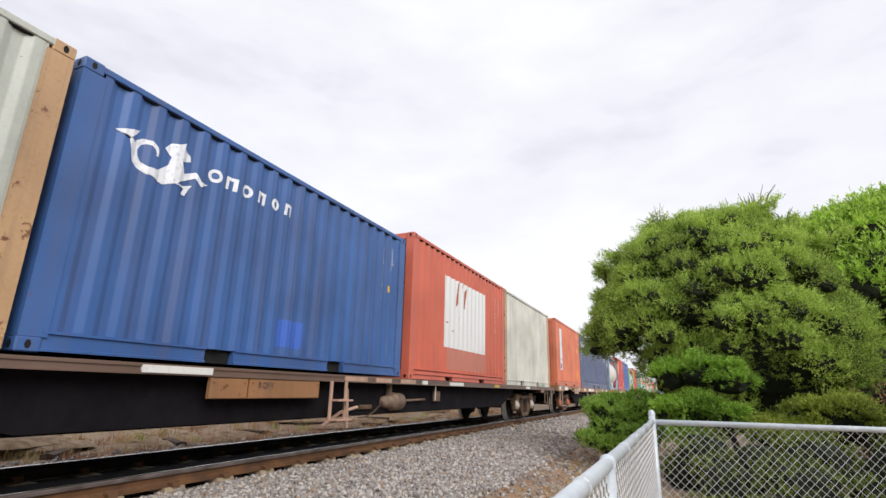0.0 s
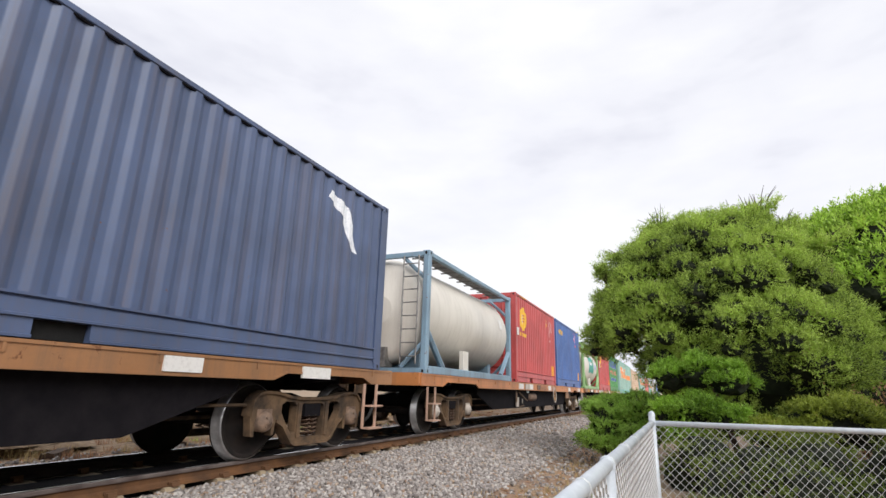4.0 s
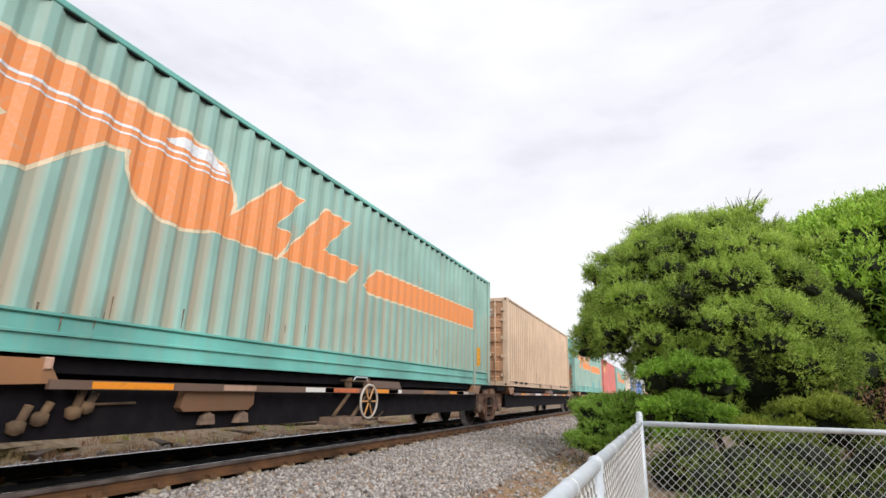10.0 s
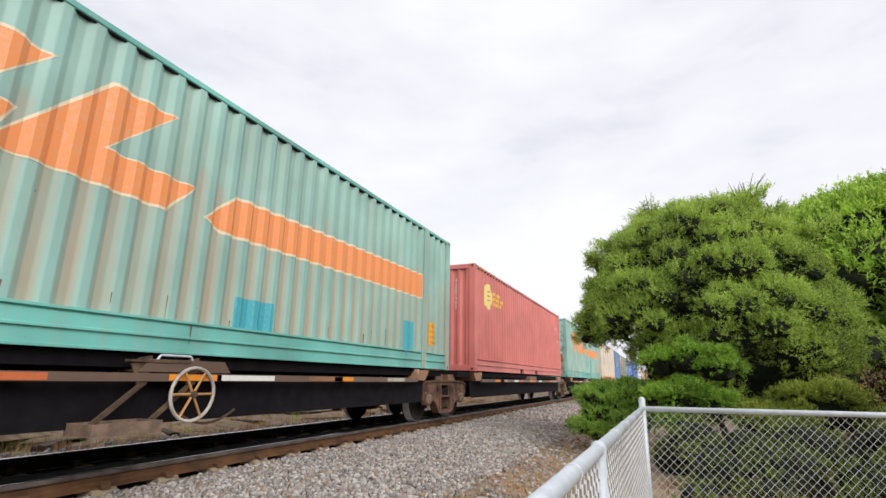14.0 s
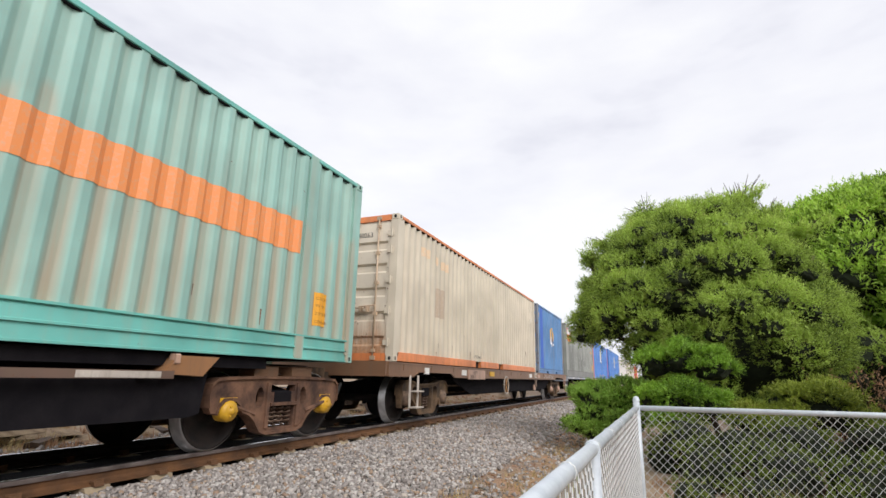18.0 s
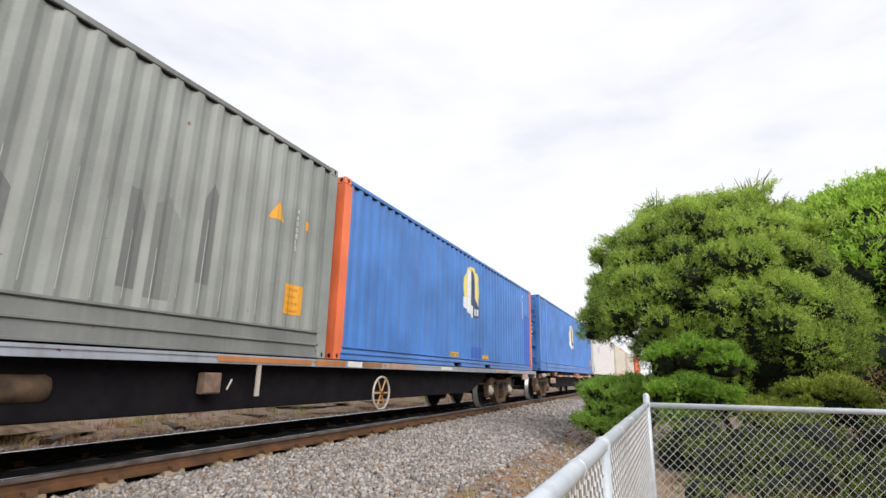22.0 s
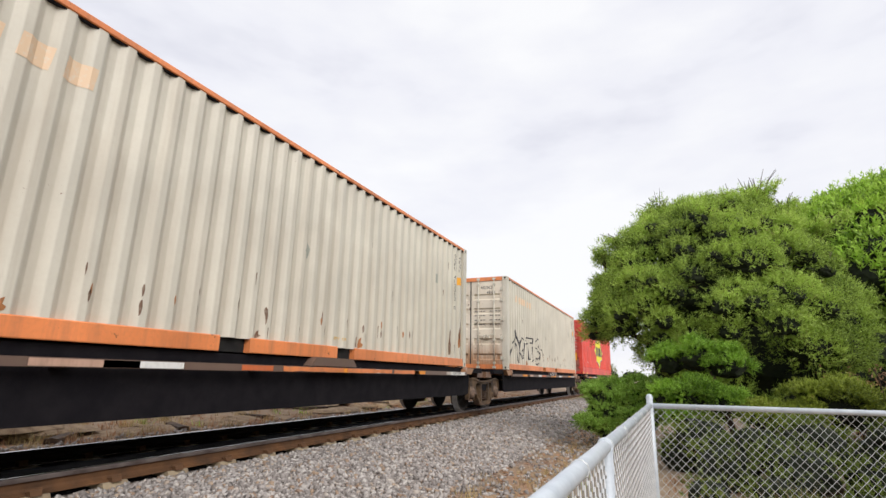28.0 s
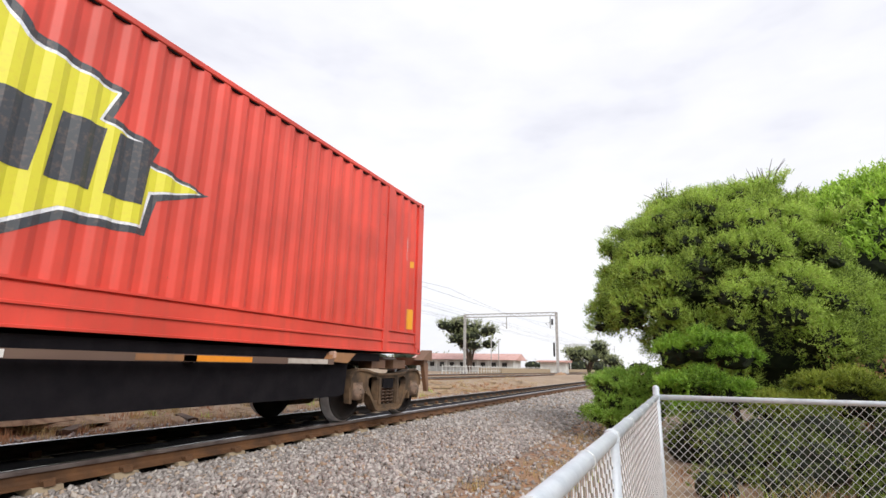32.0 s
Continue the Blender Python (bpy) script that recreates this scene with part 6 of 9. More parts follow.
c.mark("tape_patch", [rect(0.04, 1.45, 0.32, 1.8)], M_WHITE, "white taped sheet", 0.02, True)
c.hazard(0.6, 1.5)
c.end_mark("number_lettering", word("511160", 1.5, 2.3, 0.1), M_WHITE)
c.end_mark("data_lettering", bars(1.45, 1.35, 2.2, 1.4, 5) + bars(1.45, 1.48, 2.2, 1.53, 5) + bars(1.45, 1.62, 2.2, 1.67, 5) + bars(1.45, 1.75, 2.2, 1.8, 5), M_WHITE)
c = Box("shipping_container", "grass-green container painted with blue bars and pink lettering", -59.66, 6.06, 1.2, H6, 2.44, P_GREEN)
c.shell(P20, rail_h=0.34)
big = figures(0.45, 1.86, 5.3, 2.42, 9, 0.26, 0.27, 0.02)
brand_row(c, big, D_WHITE, "", 0.003, (0.035, -0.03), "brand_shadow")
brand_row(c, big, D_BLUE, "large blue painted figure", 0.006)
for du, dv in ((0.0, 0.0), (0.028, 0.0), (0.014, 0.014), (0.014, -0.014)):
    c.mark("painted_words", word("MOVING & STORING", 0.62 + du, 1.34 + dv, 0.30, 0.2), D_PINK, "pink painted lettering", 0.005 + 0.02 * du + 0.01 * abs(dv))
small = bars(0.85, 0.82, 4.8, 1.06, 10, 0.45, 0.02)
c.mark("phone_outline", [grown(p, 0.016) for p in small], D_WHITE)
for p in small:
    c.mark("phone_bar", [p], D_BLUE, "blue painted bar", 0.006)
c.mark("code_lettering", column("22G1", 5.6, 2.3, 0.08), M_WHITE)
c.mark("sticker", [rect(5.6, 1.75, 5.7, 1.9)], M_YELLOWTXT)

# five-unit set, first
w, mid = skeletal_set("articulated_wagon", "brown articulated container wagon with thin marked outrigger bars", -52.2, 24.6, (-51.0, -36.92, -21.56, -6.15, 8.75, 23.05), M_SILL_SLATE, ("grey", "grey", "yellow", "grey", "grey", "yellow"), 0.90, ("flat", "flat_red"))
for y in (-44.2, -13.4, 16.04):
    handwheel(w, y - mid, 0.70)
def brake_step(wagon, y, lean=0.46):
    """A brakeman's step: bracket plates, slanted legs, a grated foot tray and a grab handle."""
    bm = bmesh.new()
    for a in (-0.27, 0.27):
        prism(bm, [(y + 0.42 + a - 0.13, 0.98), (y + 0.42 + a - 0.05, 1.04), (y + 0.42 + a + 0.07, 1.06), (y + 0.42 + a + 0.05, 0.80), (y + 0.42 + a - 0.03, 0.76), (y + 0.42 + a - 0.07, 0.86)], 1.27, 1.29)
        prism(bm, [(y + 0.42 + a - 0.03, 0.80), (y + 0.42 + a + 0.035, 0.80), (y + 0.42 - lean + a + 0.035, 0.42), (y + 0.42 - lean + a - 0.03, 0.42)], 1.27, 1.30)
    box(bm, 1.22, 1.31, y - 0.0, y + 0.64, 1.0, 1.02)
    step = part("brake_step", bm, M_BOGIE, wagon, "hanging brakeman's step with slanted legs")
    bm = bmesh.new()
    top, y = y + 0.16, y + 0.62 - lean
    for x in (1.14, 1.46):
        box(bm, x - 0.014, x + 0.014, y - 0.52, y + 0.12, 0.385, 0.485)
    for e in (-0.51, 0.11):
        box(bm, 1.15, 1.45, y + e - 0.012, y + e + 0.012, 0.385, 0.485)
    for i in range(9):
        box(bm, 1.15, 1.45, y - 0.5 + 0.075 * i, y - 0.485 + 0.075 * i, 0.42, 0.45)
    for x in (1.22, 1.30, 1.38):
        box(bm, x - 0.006, x + 0.006, y - 0.5, y + 0.1, 0.425, 0.455)
    part("foot_tray", bm, M_CAP["grey"], step, "grated foot tray")
    bm = bmesh.new()
    pts = [(1.28, top + 0.1, 1.0), (1.30, top + 0.14, 1.07), (1.30, top + 0.48, 1.07), (1.28, top + 0.54, 1.0)]
    for p, q in zip(pts, pts[1:]):
        rod(bm, p, q, 0.012, 6)
    part("grab_handle", bm, M_GALV, step, "bent steel grab handle")
    bm = bmesh.new()
    for i in range(14):
        k0, k1 = i / 14, (i + 1) / 14
        p, q = [Vector((1.2, y + 0.5 + 0.75 * k, 0.52 - 0.5 * k * (1 - k))) for k in (k0, k1)]
        rod(bm, p, q, 0.014, 5, 0, False)
    part("brake_chain", bm, M_SPRING, step)


for y, lean in ((-44.9, 0.46), (-14.1, 0.46), (16.61, 0.13)):
    brake_step(w, y - mid, lean)
stirrup(w, -52.27 - mid, 0.97, 0.36, 1.30, 0.42, M_BOGIE)
bm = bmesh.new()
soft_box(bm, -1.27, 1.29, -53.0 - mid, -52.42 - mid, 0.79, 1.03, 0.02)
part("end_platform", bm, M_SILL_BROWN, w, "brown end platform")
bm = bmesh.new()
pts = [(1.2, -52.5 - mid, 1.06), (1.25, -52.35 - mid, 1.12), (1.28, -52.1 - mid, 1.04), (1.28, -51.85 - mid, 1.1)]
for p, q in zip(pts, pts[1:]):
    rod(bm, p, q, 0.014, 6)
part("release_lever", bm, M_GALV, w, "bent release lever")
sill_patch(w, -51.8 - mid, -50.8 - mid, 0.90, 0.98, M_CAP["orange"], "orange_plate", 1.28)
# air gear under the leading unit
bm = bmesh.new()
prism(bm, [(-47.75 - mid, 0.66), (-47.7 - mid, 0.62), (-46.8 - mid, 0.62), (-46.72 - mid, 0.68), (-46.72 - mid, 0.87), (-47.7 - mid, 0.87)], 1.1, 1.24)
part("equipment_box", bm, M_SILL_BROWN, w, "brown under-slung equipment box")
for u in (-47.35, -46.85):
    bm = bmesh.new()
    prism(bm, [(u - 0.1 - mid, 0.48), (u + 0.1 - mid, 0.48), (u + 0.08 - mid, 0.58), (u - mid, 0.61), (u - 0.07 - mid, 0.57)], 1.16, 1.22)
    part("hanger_foot", bm, M_CAP["grey"], w)
bm = bmesh.new()
for u, z0, z1 in ((-48.75, 0.62, 0.88), (-48.65, 0.66, 0.80), (-49.15, 0.52, 0.70), (-49.0, 0.58, 0.72)):
    rod(bm, (1.18, u - mid, z0), (1.18, u + 0.06 - mid, z1), 0.035, 8)
    lathe(bm, [(z0 - 0.04, 0.02), (z0 - 0.02, 0.06), (z0 + 0.05, 0.065), (z0 + 0.07, 0.03)], 10, "z", (1.18, u - mid, 0))
rod(bm, (1.18, -48.6 - mid, 0.70), (1.18, -48.2 - mid, 0.71), 0.012, 6)
part("air_valve", bm, M_BOGIE, w, "brown brake valve and pipes")
wedge = [(1.51, 1.98), (1.97, 2.44), (3.0, 2.47), (4.03, 2.42), (4.55, 2.3), (3.9, 2.05), (3.52, 1.96), (3.19, 1.94), (2.9, 1.69), (2.65, 1.45), (2.3, 1.41), (2.13, 1.46), (2.45, 1.82), (1.9, 2.0)]
blob = disc(4.1, 1.89, 0.68, 0.49, 24)
block1 = [(4.48, 1.48), (5.5, 2.45), (6.0, 2.39), (5.5, 1.85), (5.84, 1.83), (5.62, 1.45)]
block2 = [(5.68, 1.48), (6.55, 2.43), (7.2, 2.43), (6.55, 1.8), (7.55, 1.77), (7.25, 1.45)]
tail = [(7.75, 1.5), (8.15, 1.85), (13.3, 1.92), (13.3, 1.45), (8.0, 1.41)]
for front, worn, label in ((-52.2, 0, "faded teal container with an orange brand shape and grimy doors"), (-21.2, 1, "faded teal container with orange shapes and turquoise repaired patches"), (9.6, 2, "faded teal container with peeling orange shapes")):
    c = Box("shipping_container", label, front, 14.78, 1.08, 3.0, 2.5, P_TEAL, P_TEALRAIL, pitch=0.29, depth=0.045, posts_at=(1.25, 13.45))
    c.shell((), True, 0.33)
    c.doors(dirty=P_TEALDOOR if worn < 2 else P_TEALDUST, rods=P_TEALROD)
    d = 0.0
    sh = [[(u + d, v) for u, v in p] for p in (wedge, blob, block1, block2, tail)]
    if worn < 2:
        for i, p in enumerate(sh):
            c.mark("brand_outline", [grown(p, 0.035)], D_CREAMLINE, "", 0.0025 + i * 0.0002)
    for i, p in enumerate(sh):
        c.mark("brand_shape", [p], D_ORANGE, "large orange painted shape", 0.0042 + i * 0.0003)
    c.mark("brand_stripes", [[(1.7 + d, 2.16), (4.6 + d, 2.16), (4.55 + d, 2.19), (1.72 + d, 2.19)], [(1.6 + d, 2.09), (4.65 + d, 2.09), (4.65 + d, 2.11), (1.62 + d, 2.11)]], D_WHITE, "", 0.0065)
    if worn < 2:
        c.mark("brand_cap", [[(3.75 + d, 2.25), (3.95 + d, 2.36), (4.4 + d, 2.36), (4.6 + d, 2.2)]], D_WHITE, "", 0.0065)
    if worn:
        for p in [rect(8.3, 0.34, 8.95, 0.7), rect(12.6, 0.24, 12.95, 0.9)] if worn == 1 else [[(7.2, 1.25), (7.5, 1.3), (7.52, 0.85), (7.42, 0.6), (7.36, 0.42), (7.24, 0.45), (7.3, 0.8)]]:
            c.mark("repair_patch", [p], D_CYAN, "turquoise repaired patch")
    if worn == 2:
        c.mark("repair_patch", [rect(9.15, 0.34, 9.64, 1.2)], D_DEEPTEAL, "deep teal repaired patch")
        c.mark("rail_repaint", [[(6.1, 0.20), (8.7, 0.20), (8.6, 0.26), (7.4, 0.3), (6.2, 0.27)]], D_DEEPTEAL, "deep teal repainted strip", 0.004, True)
    c.caution(13.75, 0.5, 0.3, 0.48)
    if worn == 2:
        bm = bmesh.new()
        box(bm, 1.23, 1.262, -5.2, -4.1, 0.06, 0.27)
        part("repair_plate", bm, P_TEAL, c.ob, "welded repair plate")
    c.mark("rust_streaks", scattered(rng, 1.5, 13, 0.3, 0.75, 26, 0.3), D_RUSTSTREAK)
    c.end_mark("number_lettering", word("48625", 1.75, 2.4, 0.1) + word("MFG1", 1.75, 2.22, 0.1), M_WHITE)
    c.end_mark("data_lettering", sum((bars(1.4, 1.35 + 0.13 * i, 2.2, 1.41 + 0.13 * i, 5) for i in range(4)), []), M_WHITE)
    c.end_mark("warning_panel", [rect(1.95, 0.75, 2.25, 1.15)], D_DIMORANGE)
c = Box("shipping_container", "tan ribbed container streaked with brown grime", -35.4, 12.192, 1.10, H6, 2.44, P_TAN, pitch=0.276, depth=0.05)
c.shell(P40, True, 0.17)
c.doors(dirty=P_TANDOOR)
c.mark("rust_streaks", scattered(rng, 0.4, 11.8, 0.3, 0.6, 24, 0.2), D_RUSTSTREAK)
for k in range(1, 42):                       # grime run down along the folds of the ribs
    for fold, wide in ((0.27, 0.016), (0.74, 0.022)):
        if rng.random() < 0.6:
            u, v0, v1 = 0.2 + 0.276 * (k + fold), rng.uniform(0.2, 0.9), rng.uniform(1.4, 2.7)
            c.mark("grime_run", [[(u, v0), (u + wide, v0 + 0.1), (u + wide * 0.7, (v0 + v1) / 2), (u + wide * 0.5, v1), (u + wide * 0.1, v1 - 0.2)]], D_TANGRIME, "", 0.004)
for u in (1.0, 1.75, 2.45, 9.5, 10.3, 11.0):
    c.mark("rail_slot", [[(u + 0.24 * math.cos(a * 0.3142), 0.17 - 0.07 * math.sin(a * 0.3142)) for a in range(11)]], M_HOLE, "black arch painted as a shaded slot in the bottom rail", 0.004, True)
c.number(11.35, 2.55, "AUSU 412", "4EG1", M_DARKTXT, 0.085)
c.end_mark("number_lettering", word("411206", 1.55, 2.45, 0.1) + word("4EG1", 1.75, 2.28, 0.1), M_WHITE)
c = Box("shipping_container", "faded maroon container with a pale yellow round emblem", -4.55, 12.4, 1.10, H6, 2.44, P_ROSE)
c.shell(P40, True, 0.32)
c.corrugated_end()
c.mark("emblem", [disc(1.22, 2.15, 0.38)], D_PALEYELLOW, "pale yellow round emblem")
c.mark("emblem_stripes", [rect(1.15, 2.02 + 0.13 * i, 1.5, 2.06 + 0.13 * i) for i in range(3)], P_ROSE, "", 0.006)
c.mark("brand_bars", bars(1.75, 2.25, 2.4, 2.35, 4) + bars(1.75, 2.1, 2.7, 2.2, 6) + bars(1.75, 1.95, 2.5, 2.05, 5), D_YELLOW, "yellow brand bars")
c.number(11.2, 2.4, "4203951", "45G1", M_WHITE, 0.1)
c.mark("sticker", [rect(11.75, 1.5, 11.88, 1.66)], M_YELLOWTXT)
c.end_mark("number_lettering", column("4207403", 1.85, 2.4, 0.1), M_WHITE)
c.end_mark("caution_plate", [rect(1.1, 0.45, 1.5, 0.85)], M_YELLOWTXT)
c.hazard(0.3, 1.0)

# wagon: long bone box and short blue box
w, mid = flat_wagon("flat_wagon", "dull brown flat wagon with lettered side sills", 25.55, 44.95, (27.7, 42.84), M_SILL_BROWN, 1.15, 0.26, ("grey", "cream"), 0.4)
handwheel(w, 33.2 - mid, 0.70)
stirrup(w, 26.6 - mid, 0.92, 0.32, mat=M_CAP["white"])
stirrup(w, 44.3 - mid, 0.92, 0.32)
for u0, u1, m in ((29.3, 29.6, M_WHITE), (31.6, 32.0, M_YELLOWTXT), (36.5, 36.9, M_WHITE), (37.93, 38.39, M_CAP["cream"]), (27.1, 27.3, M_WHITE)):
    sill_patch(w, u0 - mid, u1 - mid, 0.95, 1.08, m)
sill_patch(w, 29.75 - mid, 31.1 - mid, 0.86, 1.1, M_CAP["cream"], "number_board", 1.31, "cream number board")
lettering(w, "RQSY", 30.1 - mid, 0.99, 0.085, M_DARKTXT, 1.325)
lettering(w, "35039 Y", 29.85 - mid, 0.88, 0.085, M_DARKTXT, 1.325)
sill_patch(w, 37.33 - mid, 37.75 - mid, 0.945, 1.125, M_CAP["white"], "number_board", 1.312, "dirty white lettered board")
bm = bmesh.new()
for p in bars(37.42 - mid, 1.0, 37.68 - mid, 1.05, 6, 0.3):
    bm.faces.new([bm.verts.new((1.325, a, b)) for a, b in p])
tagged(part("sill_lettering", bm, M_FADEDTXT, w, "unreadable wagon lettering"), kind="stuff")
hung_plate(w, 37.58 - mid, 37.77 - mid, 0.61, 0.89, M_CAP["grey"], "pale steel hanging plate", 1.28)
hung_plate(w, 37.43 - mid, 37.68 - mid, 0.50, 0.69, M_CAP["cream"], "dull cream hanging valve plate", 1.25)
bm = bmesh.new()
rod(bm, (1.25, 37.52 - mid, 0.52), (1.3, 37.6 - mid, 0.41), 0.018, 6)
part("valve_handle", bm, M_CAP["white"], w)
bm = bmesh.new()
u = 39.22
while u < 41.2:                              # sprayed loops and zigzags
    lo, hi = 0.93 + rng.uniform(0, 0.02), 1.07 + rng.uniform(-0.03, 0.02)
    wide = rng.uniform(0.10, 0.18)
    pts = [(u + wide * k / 5 * 0.95, (lo if (k + int(u * 9)) % 2 else hi) + rng.uniform(-0.03, 0.03)) for k in range(rng.choice((3, 4, 5)))]
    if rng.random() < 0.35:
        pts = [(u + wide * (0.4 + 0.4 * math.cos(k * 0.9 + 1)), (lo + hi) / 2 + 0.06 * math.sin(k * 0.9 + 1)) for k in range(7)]
    for p in stroke(pts, 0.013):
        bm.faces.new([bm.verts.new((1.313, a - mid, b)) for a, b in p])
    u += wide + (0.05 if rng.random() < 0.8 else 0.16)
tagged(part("graffiti", bm, M_WHITE, w, "white sprayed scribble"), kind="stuff")
c = Box("shipping_container", "bone-coloured long container with orange rails and rusty doors", 25.82, 12.192, 1.16, H6, 2.44, P_BONE, P_TRIMORANGE, pitch=0.276, depth=0.05)
c.shell(P40, False, 0.17)
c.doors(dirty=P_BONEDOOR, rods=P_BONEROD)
c.mark("label_residue", [rect(2.0, 1.05, 2.5, 1.72)], D_BROWNPATCH, "brown label residue")
c.mark("faded_brand", [rect(1.2, 2.3, 1.6, 2.5), rect(1.9, 2.25, 2.1, 2.45), rect(2.3, 2.2, 2.7, 2.4)], D_FADEDORANGE, "faded orange shapes")
c.mark("stencil", word("EMPTY ONLY", 4.66, 0.26, 0.07), M_DARKTXT)
c.mark("rust_streaks", scattered(rng, 0.5, 11.8, 0.25, 0.8, 22, 0.25), D_RUSTSTREAK)
c.number(11.31, 2.56, "ISPU 411063 0", "4EG1", M_DARKTXT, 0.083)
c.mark("sticker", [rect(11.52, 1.93, 11.7, 2.11)], M_WHITE)
c.end_mark("number_lettering", word("411063", 1.5, 2.45, 0.1), M_DARKTXT)
c = Box("shipping_container", "sky blue container with rusty leading posts and a round wolf-like badge", 38.58, 6.06, 1.15, H6, 2.44, P_BLUE3, posts=paint("paint_rusty_blue_post", rgb(120, 128, 140), 0.8, 0.6))
c.shell(P20, True, 0.2)
c.doors(rods=P_BLUE3)
c.mark("repaint_strip", [rect(0.55, 0.22, 1.2, 2.8)], D_BRIGHTBLUE, "deeper blue repainted strip")


def round_badge(c, u, v, r):
    c.mark("badge_disc", [disc(u, v, r, r * 1.02)], D_PALEYELLOW if r > 0.5 else D_YELLOW, "yellow round badge")
    c.mark("badge_figure", [[(u - 0.25 * r, v - r * 0.8), (u + 0.75 * r, v - r * 0.85), (u + 0.35 * r, v - 0.1 * r), (u + 0.2 * r, v + 0.6 * r), (u + 0.02 * r, v + 0.95 * r), (u - 0.15 * r, v + 0.5 * r)]], D_NAVY, "", 0.006)
    c.mark("badge_figure", [[(u - 0.75 * r, v - 0.9 * r), (u - 0.25 * r, v - 0.8 * r), (u - 0.1 * r, v + 0.6 * r), (u - 0.45 * r, v + 0.8 * r)]], D_WHITE, "", 0.005)
    c.mark("badge_banner", [[(u - 1.15 * r, v - 0.85 * r), (u + 0.1 * r, v - 1.3 * r), (u + 0.1 * r, v - 0.75 * r), (u - 1.15 * r, v - 0.4 * r)]], D_WHITE, "", 0.007)
    c.mark("badge_banner", [[(u + 0.1 * r, v - 1.3 * r), (u + 1.0 * r, v - 1.2 * r), (u + 1.0 * r, v - 0.7 * r), (u + 0.1 * r, v - 0.75 * r)]], D_NAVY, "", 0.007)
    for p in bars(u + 0.2 * r, v - 1.15 * r, u + 0.9 * r, v - 0.85 * r, 4):
        c.mark("badge_bar", [p], D_WHITE, "", 0.01)


round_badge(c, 3.2, 1.75, 0.38)
c.number(5.3, 2.4, "9872201", "25G1", M_WHITE, 0.08)
c.mark("sticker", [rect(0.2, 2.3, 0.28, 2.52)], M_YELLOWTXT, "", 0.006, True)
c.end_mark("number_lettering", word("987220", 1.35, 2.3, 0.1) + word("25G1", 1.55, 2.12, 0.1), M_WHITE)
c.end_mark("data_lettering", sum((bars(1.3, 1.3 + 0.14 * i, 2.1, 1.36 + 0.14 * i, 5) for i in range(4)), []), M_WHITE)
c.end_mark("caution_plate", [rect(1.75, 0.75, 2.15, 1.1)], M_CAUTION)
c.hazard(0.05, 0.3)

# wagon: two long boxes
w, mid = flat_wagon("flat_wagon", "long flat wagon with a pale grey-blue narrow sill", 45.6, 71.05, (49.65, 67.4), M_SILL_BLUE, 1.06, 0.10, ("white", "white"), 0.38, True)
handwheel(w, 59.86 - mid, 0.57)
for u0, u1, m in ((47.3, 47.8, M_WHITE), (50.3, 50.6, M_CAP["cream"]), (53.6, 53.9, M_WHITE), (62.4, 63.0, M_WHITE), (56.4, 58.0, M_SILL_ORANGE), (66.2, 67.4, M_CAP["cream"])):
    sill_patch(w, u0 - mid, u1 - mid, 0.98, 1.04, m)
for u0, u1, m, tone in ((58.1, 58.8, M_SILL_ORANGE, "faded orange"), (58.88, 59.27, M_WHITE, "worn white"), (59.3, 59.9, M_SILL_RUST, "rusty tan"), (60.0, 61.1, M_CAP["cream"], "pinkish cream")):
    worn_patch(w, u0 - mid, u1 - mid, 0.965, 1.055, m, label=tone + " paint patch")
sill_patch(w, 69.1 - mid, 69.8 - mid, 0.78, 0.95, M_CAP["cream"], "number_board", 1.31, "cream number board")
bm = bmesh.new()
box(bm, 1.27, 1.29, 57.02 - mid, 57.08 - mid, 0.6, 0.96)
part("hanging_bar", bm, M_CAP["white"], w, "pale hanging bar")
bm = bmesh.new()
soft_box(bm, 1.16, 1.26, 56.3 - mid, 56.52 - mid, 0.64, 0.86, 0.015)
part("release_box", bm, M_CAP["grey"], w, "pale steel release box")
bm = bmesh.new()
rod(bm, (1.27, 56.6 - mid, 0.68), (1.27, 56.66 - mid, 0.79), 0.01, 6)
part("release_handle", bm, M_CAP["white"], w)
bm = bmesh.new()
lathe(bm, [(-0.32, 0.02), (-0.3, 0.10), (-0.26, 0.12), (0.26, 0.12), (0.3, 0.10), (0.32, 0.02)], 14, "y", (1.05, 54.6 - mid, 0.72))
part("air_tank", bm, M_BOGIE, w, "dusty brown air tank")
c = Box("shipping_container", "weathered grey long container with a red-orange flag emblem", 45.84, 12.55, 1.07, H6, 2.44, P_GREY, paint("paint_dark_grey_rail", rgb(116, 118, 116), 0.2, 0.5, 0.2, 0.55, (0.3, 0.3, 0.28, 1)))
c.shell((), True, 0.36)
c.doors(ribs=())
c.mark("emblem", [[(0.45, 2.68), (0.5, 2.2), (0.78, 1.95), (1.6, 1.95), (1.62, 2.45)]], D_REDORANGE, "red-orange flag emblem")
c.mark("emblem_bars", bars(0.62, 2.34, 1.4, 2.58, 3, 0.22, 0.02), D_WHITE, "", 0.006)
c.mark("scrape_marks", [[(u, v), (u + 0.014, v), (u + 0.012, v + h), (u + 0.004, v + h)] for u, v, h in [(0.2 + 0.278 * k + 0.07 + rng.uniform(-0.006, 0.006), rng.uniform(0.38, 0.6), rng.uniform(0.3, 1.3)) for k in range(2, 43)]], decal("pale_scrape", rgb(206, 209, 204), 0.25, (0.35, 0.36, 0.35, 1)), "pale vertical scrape marks")
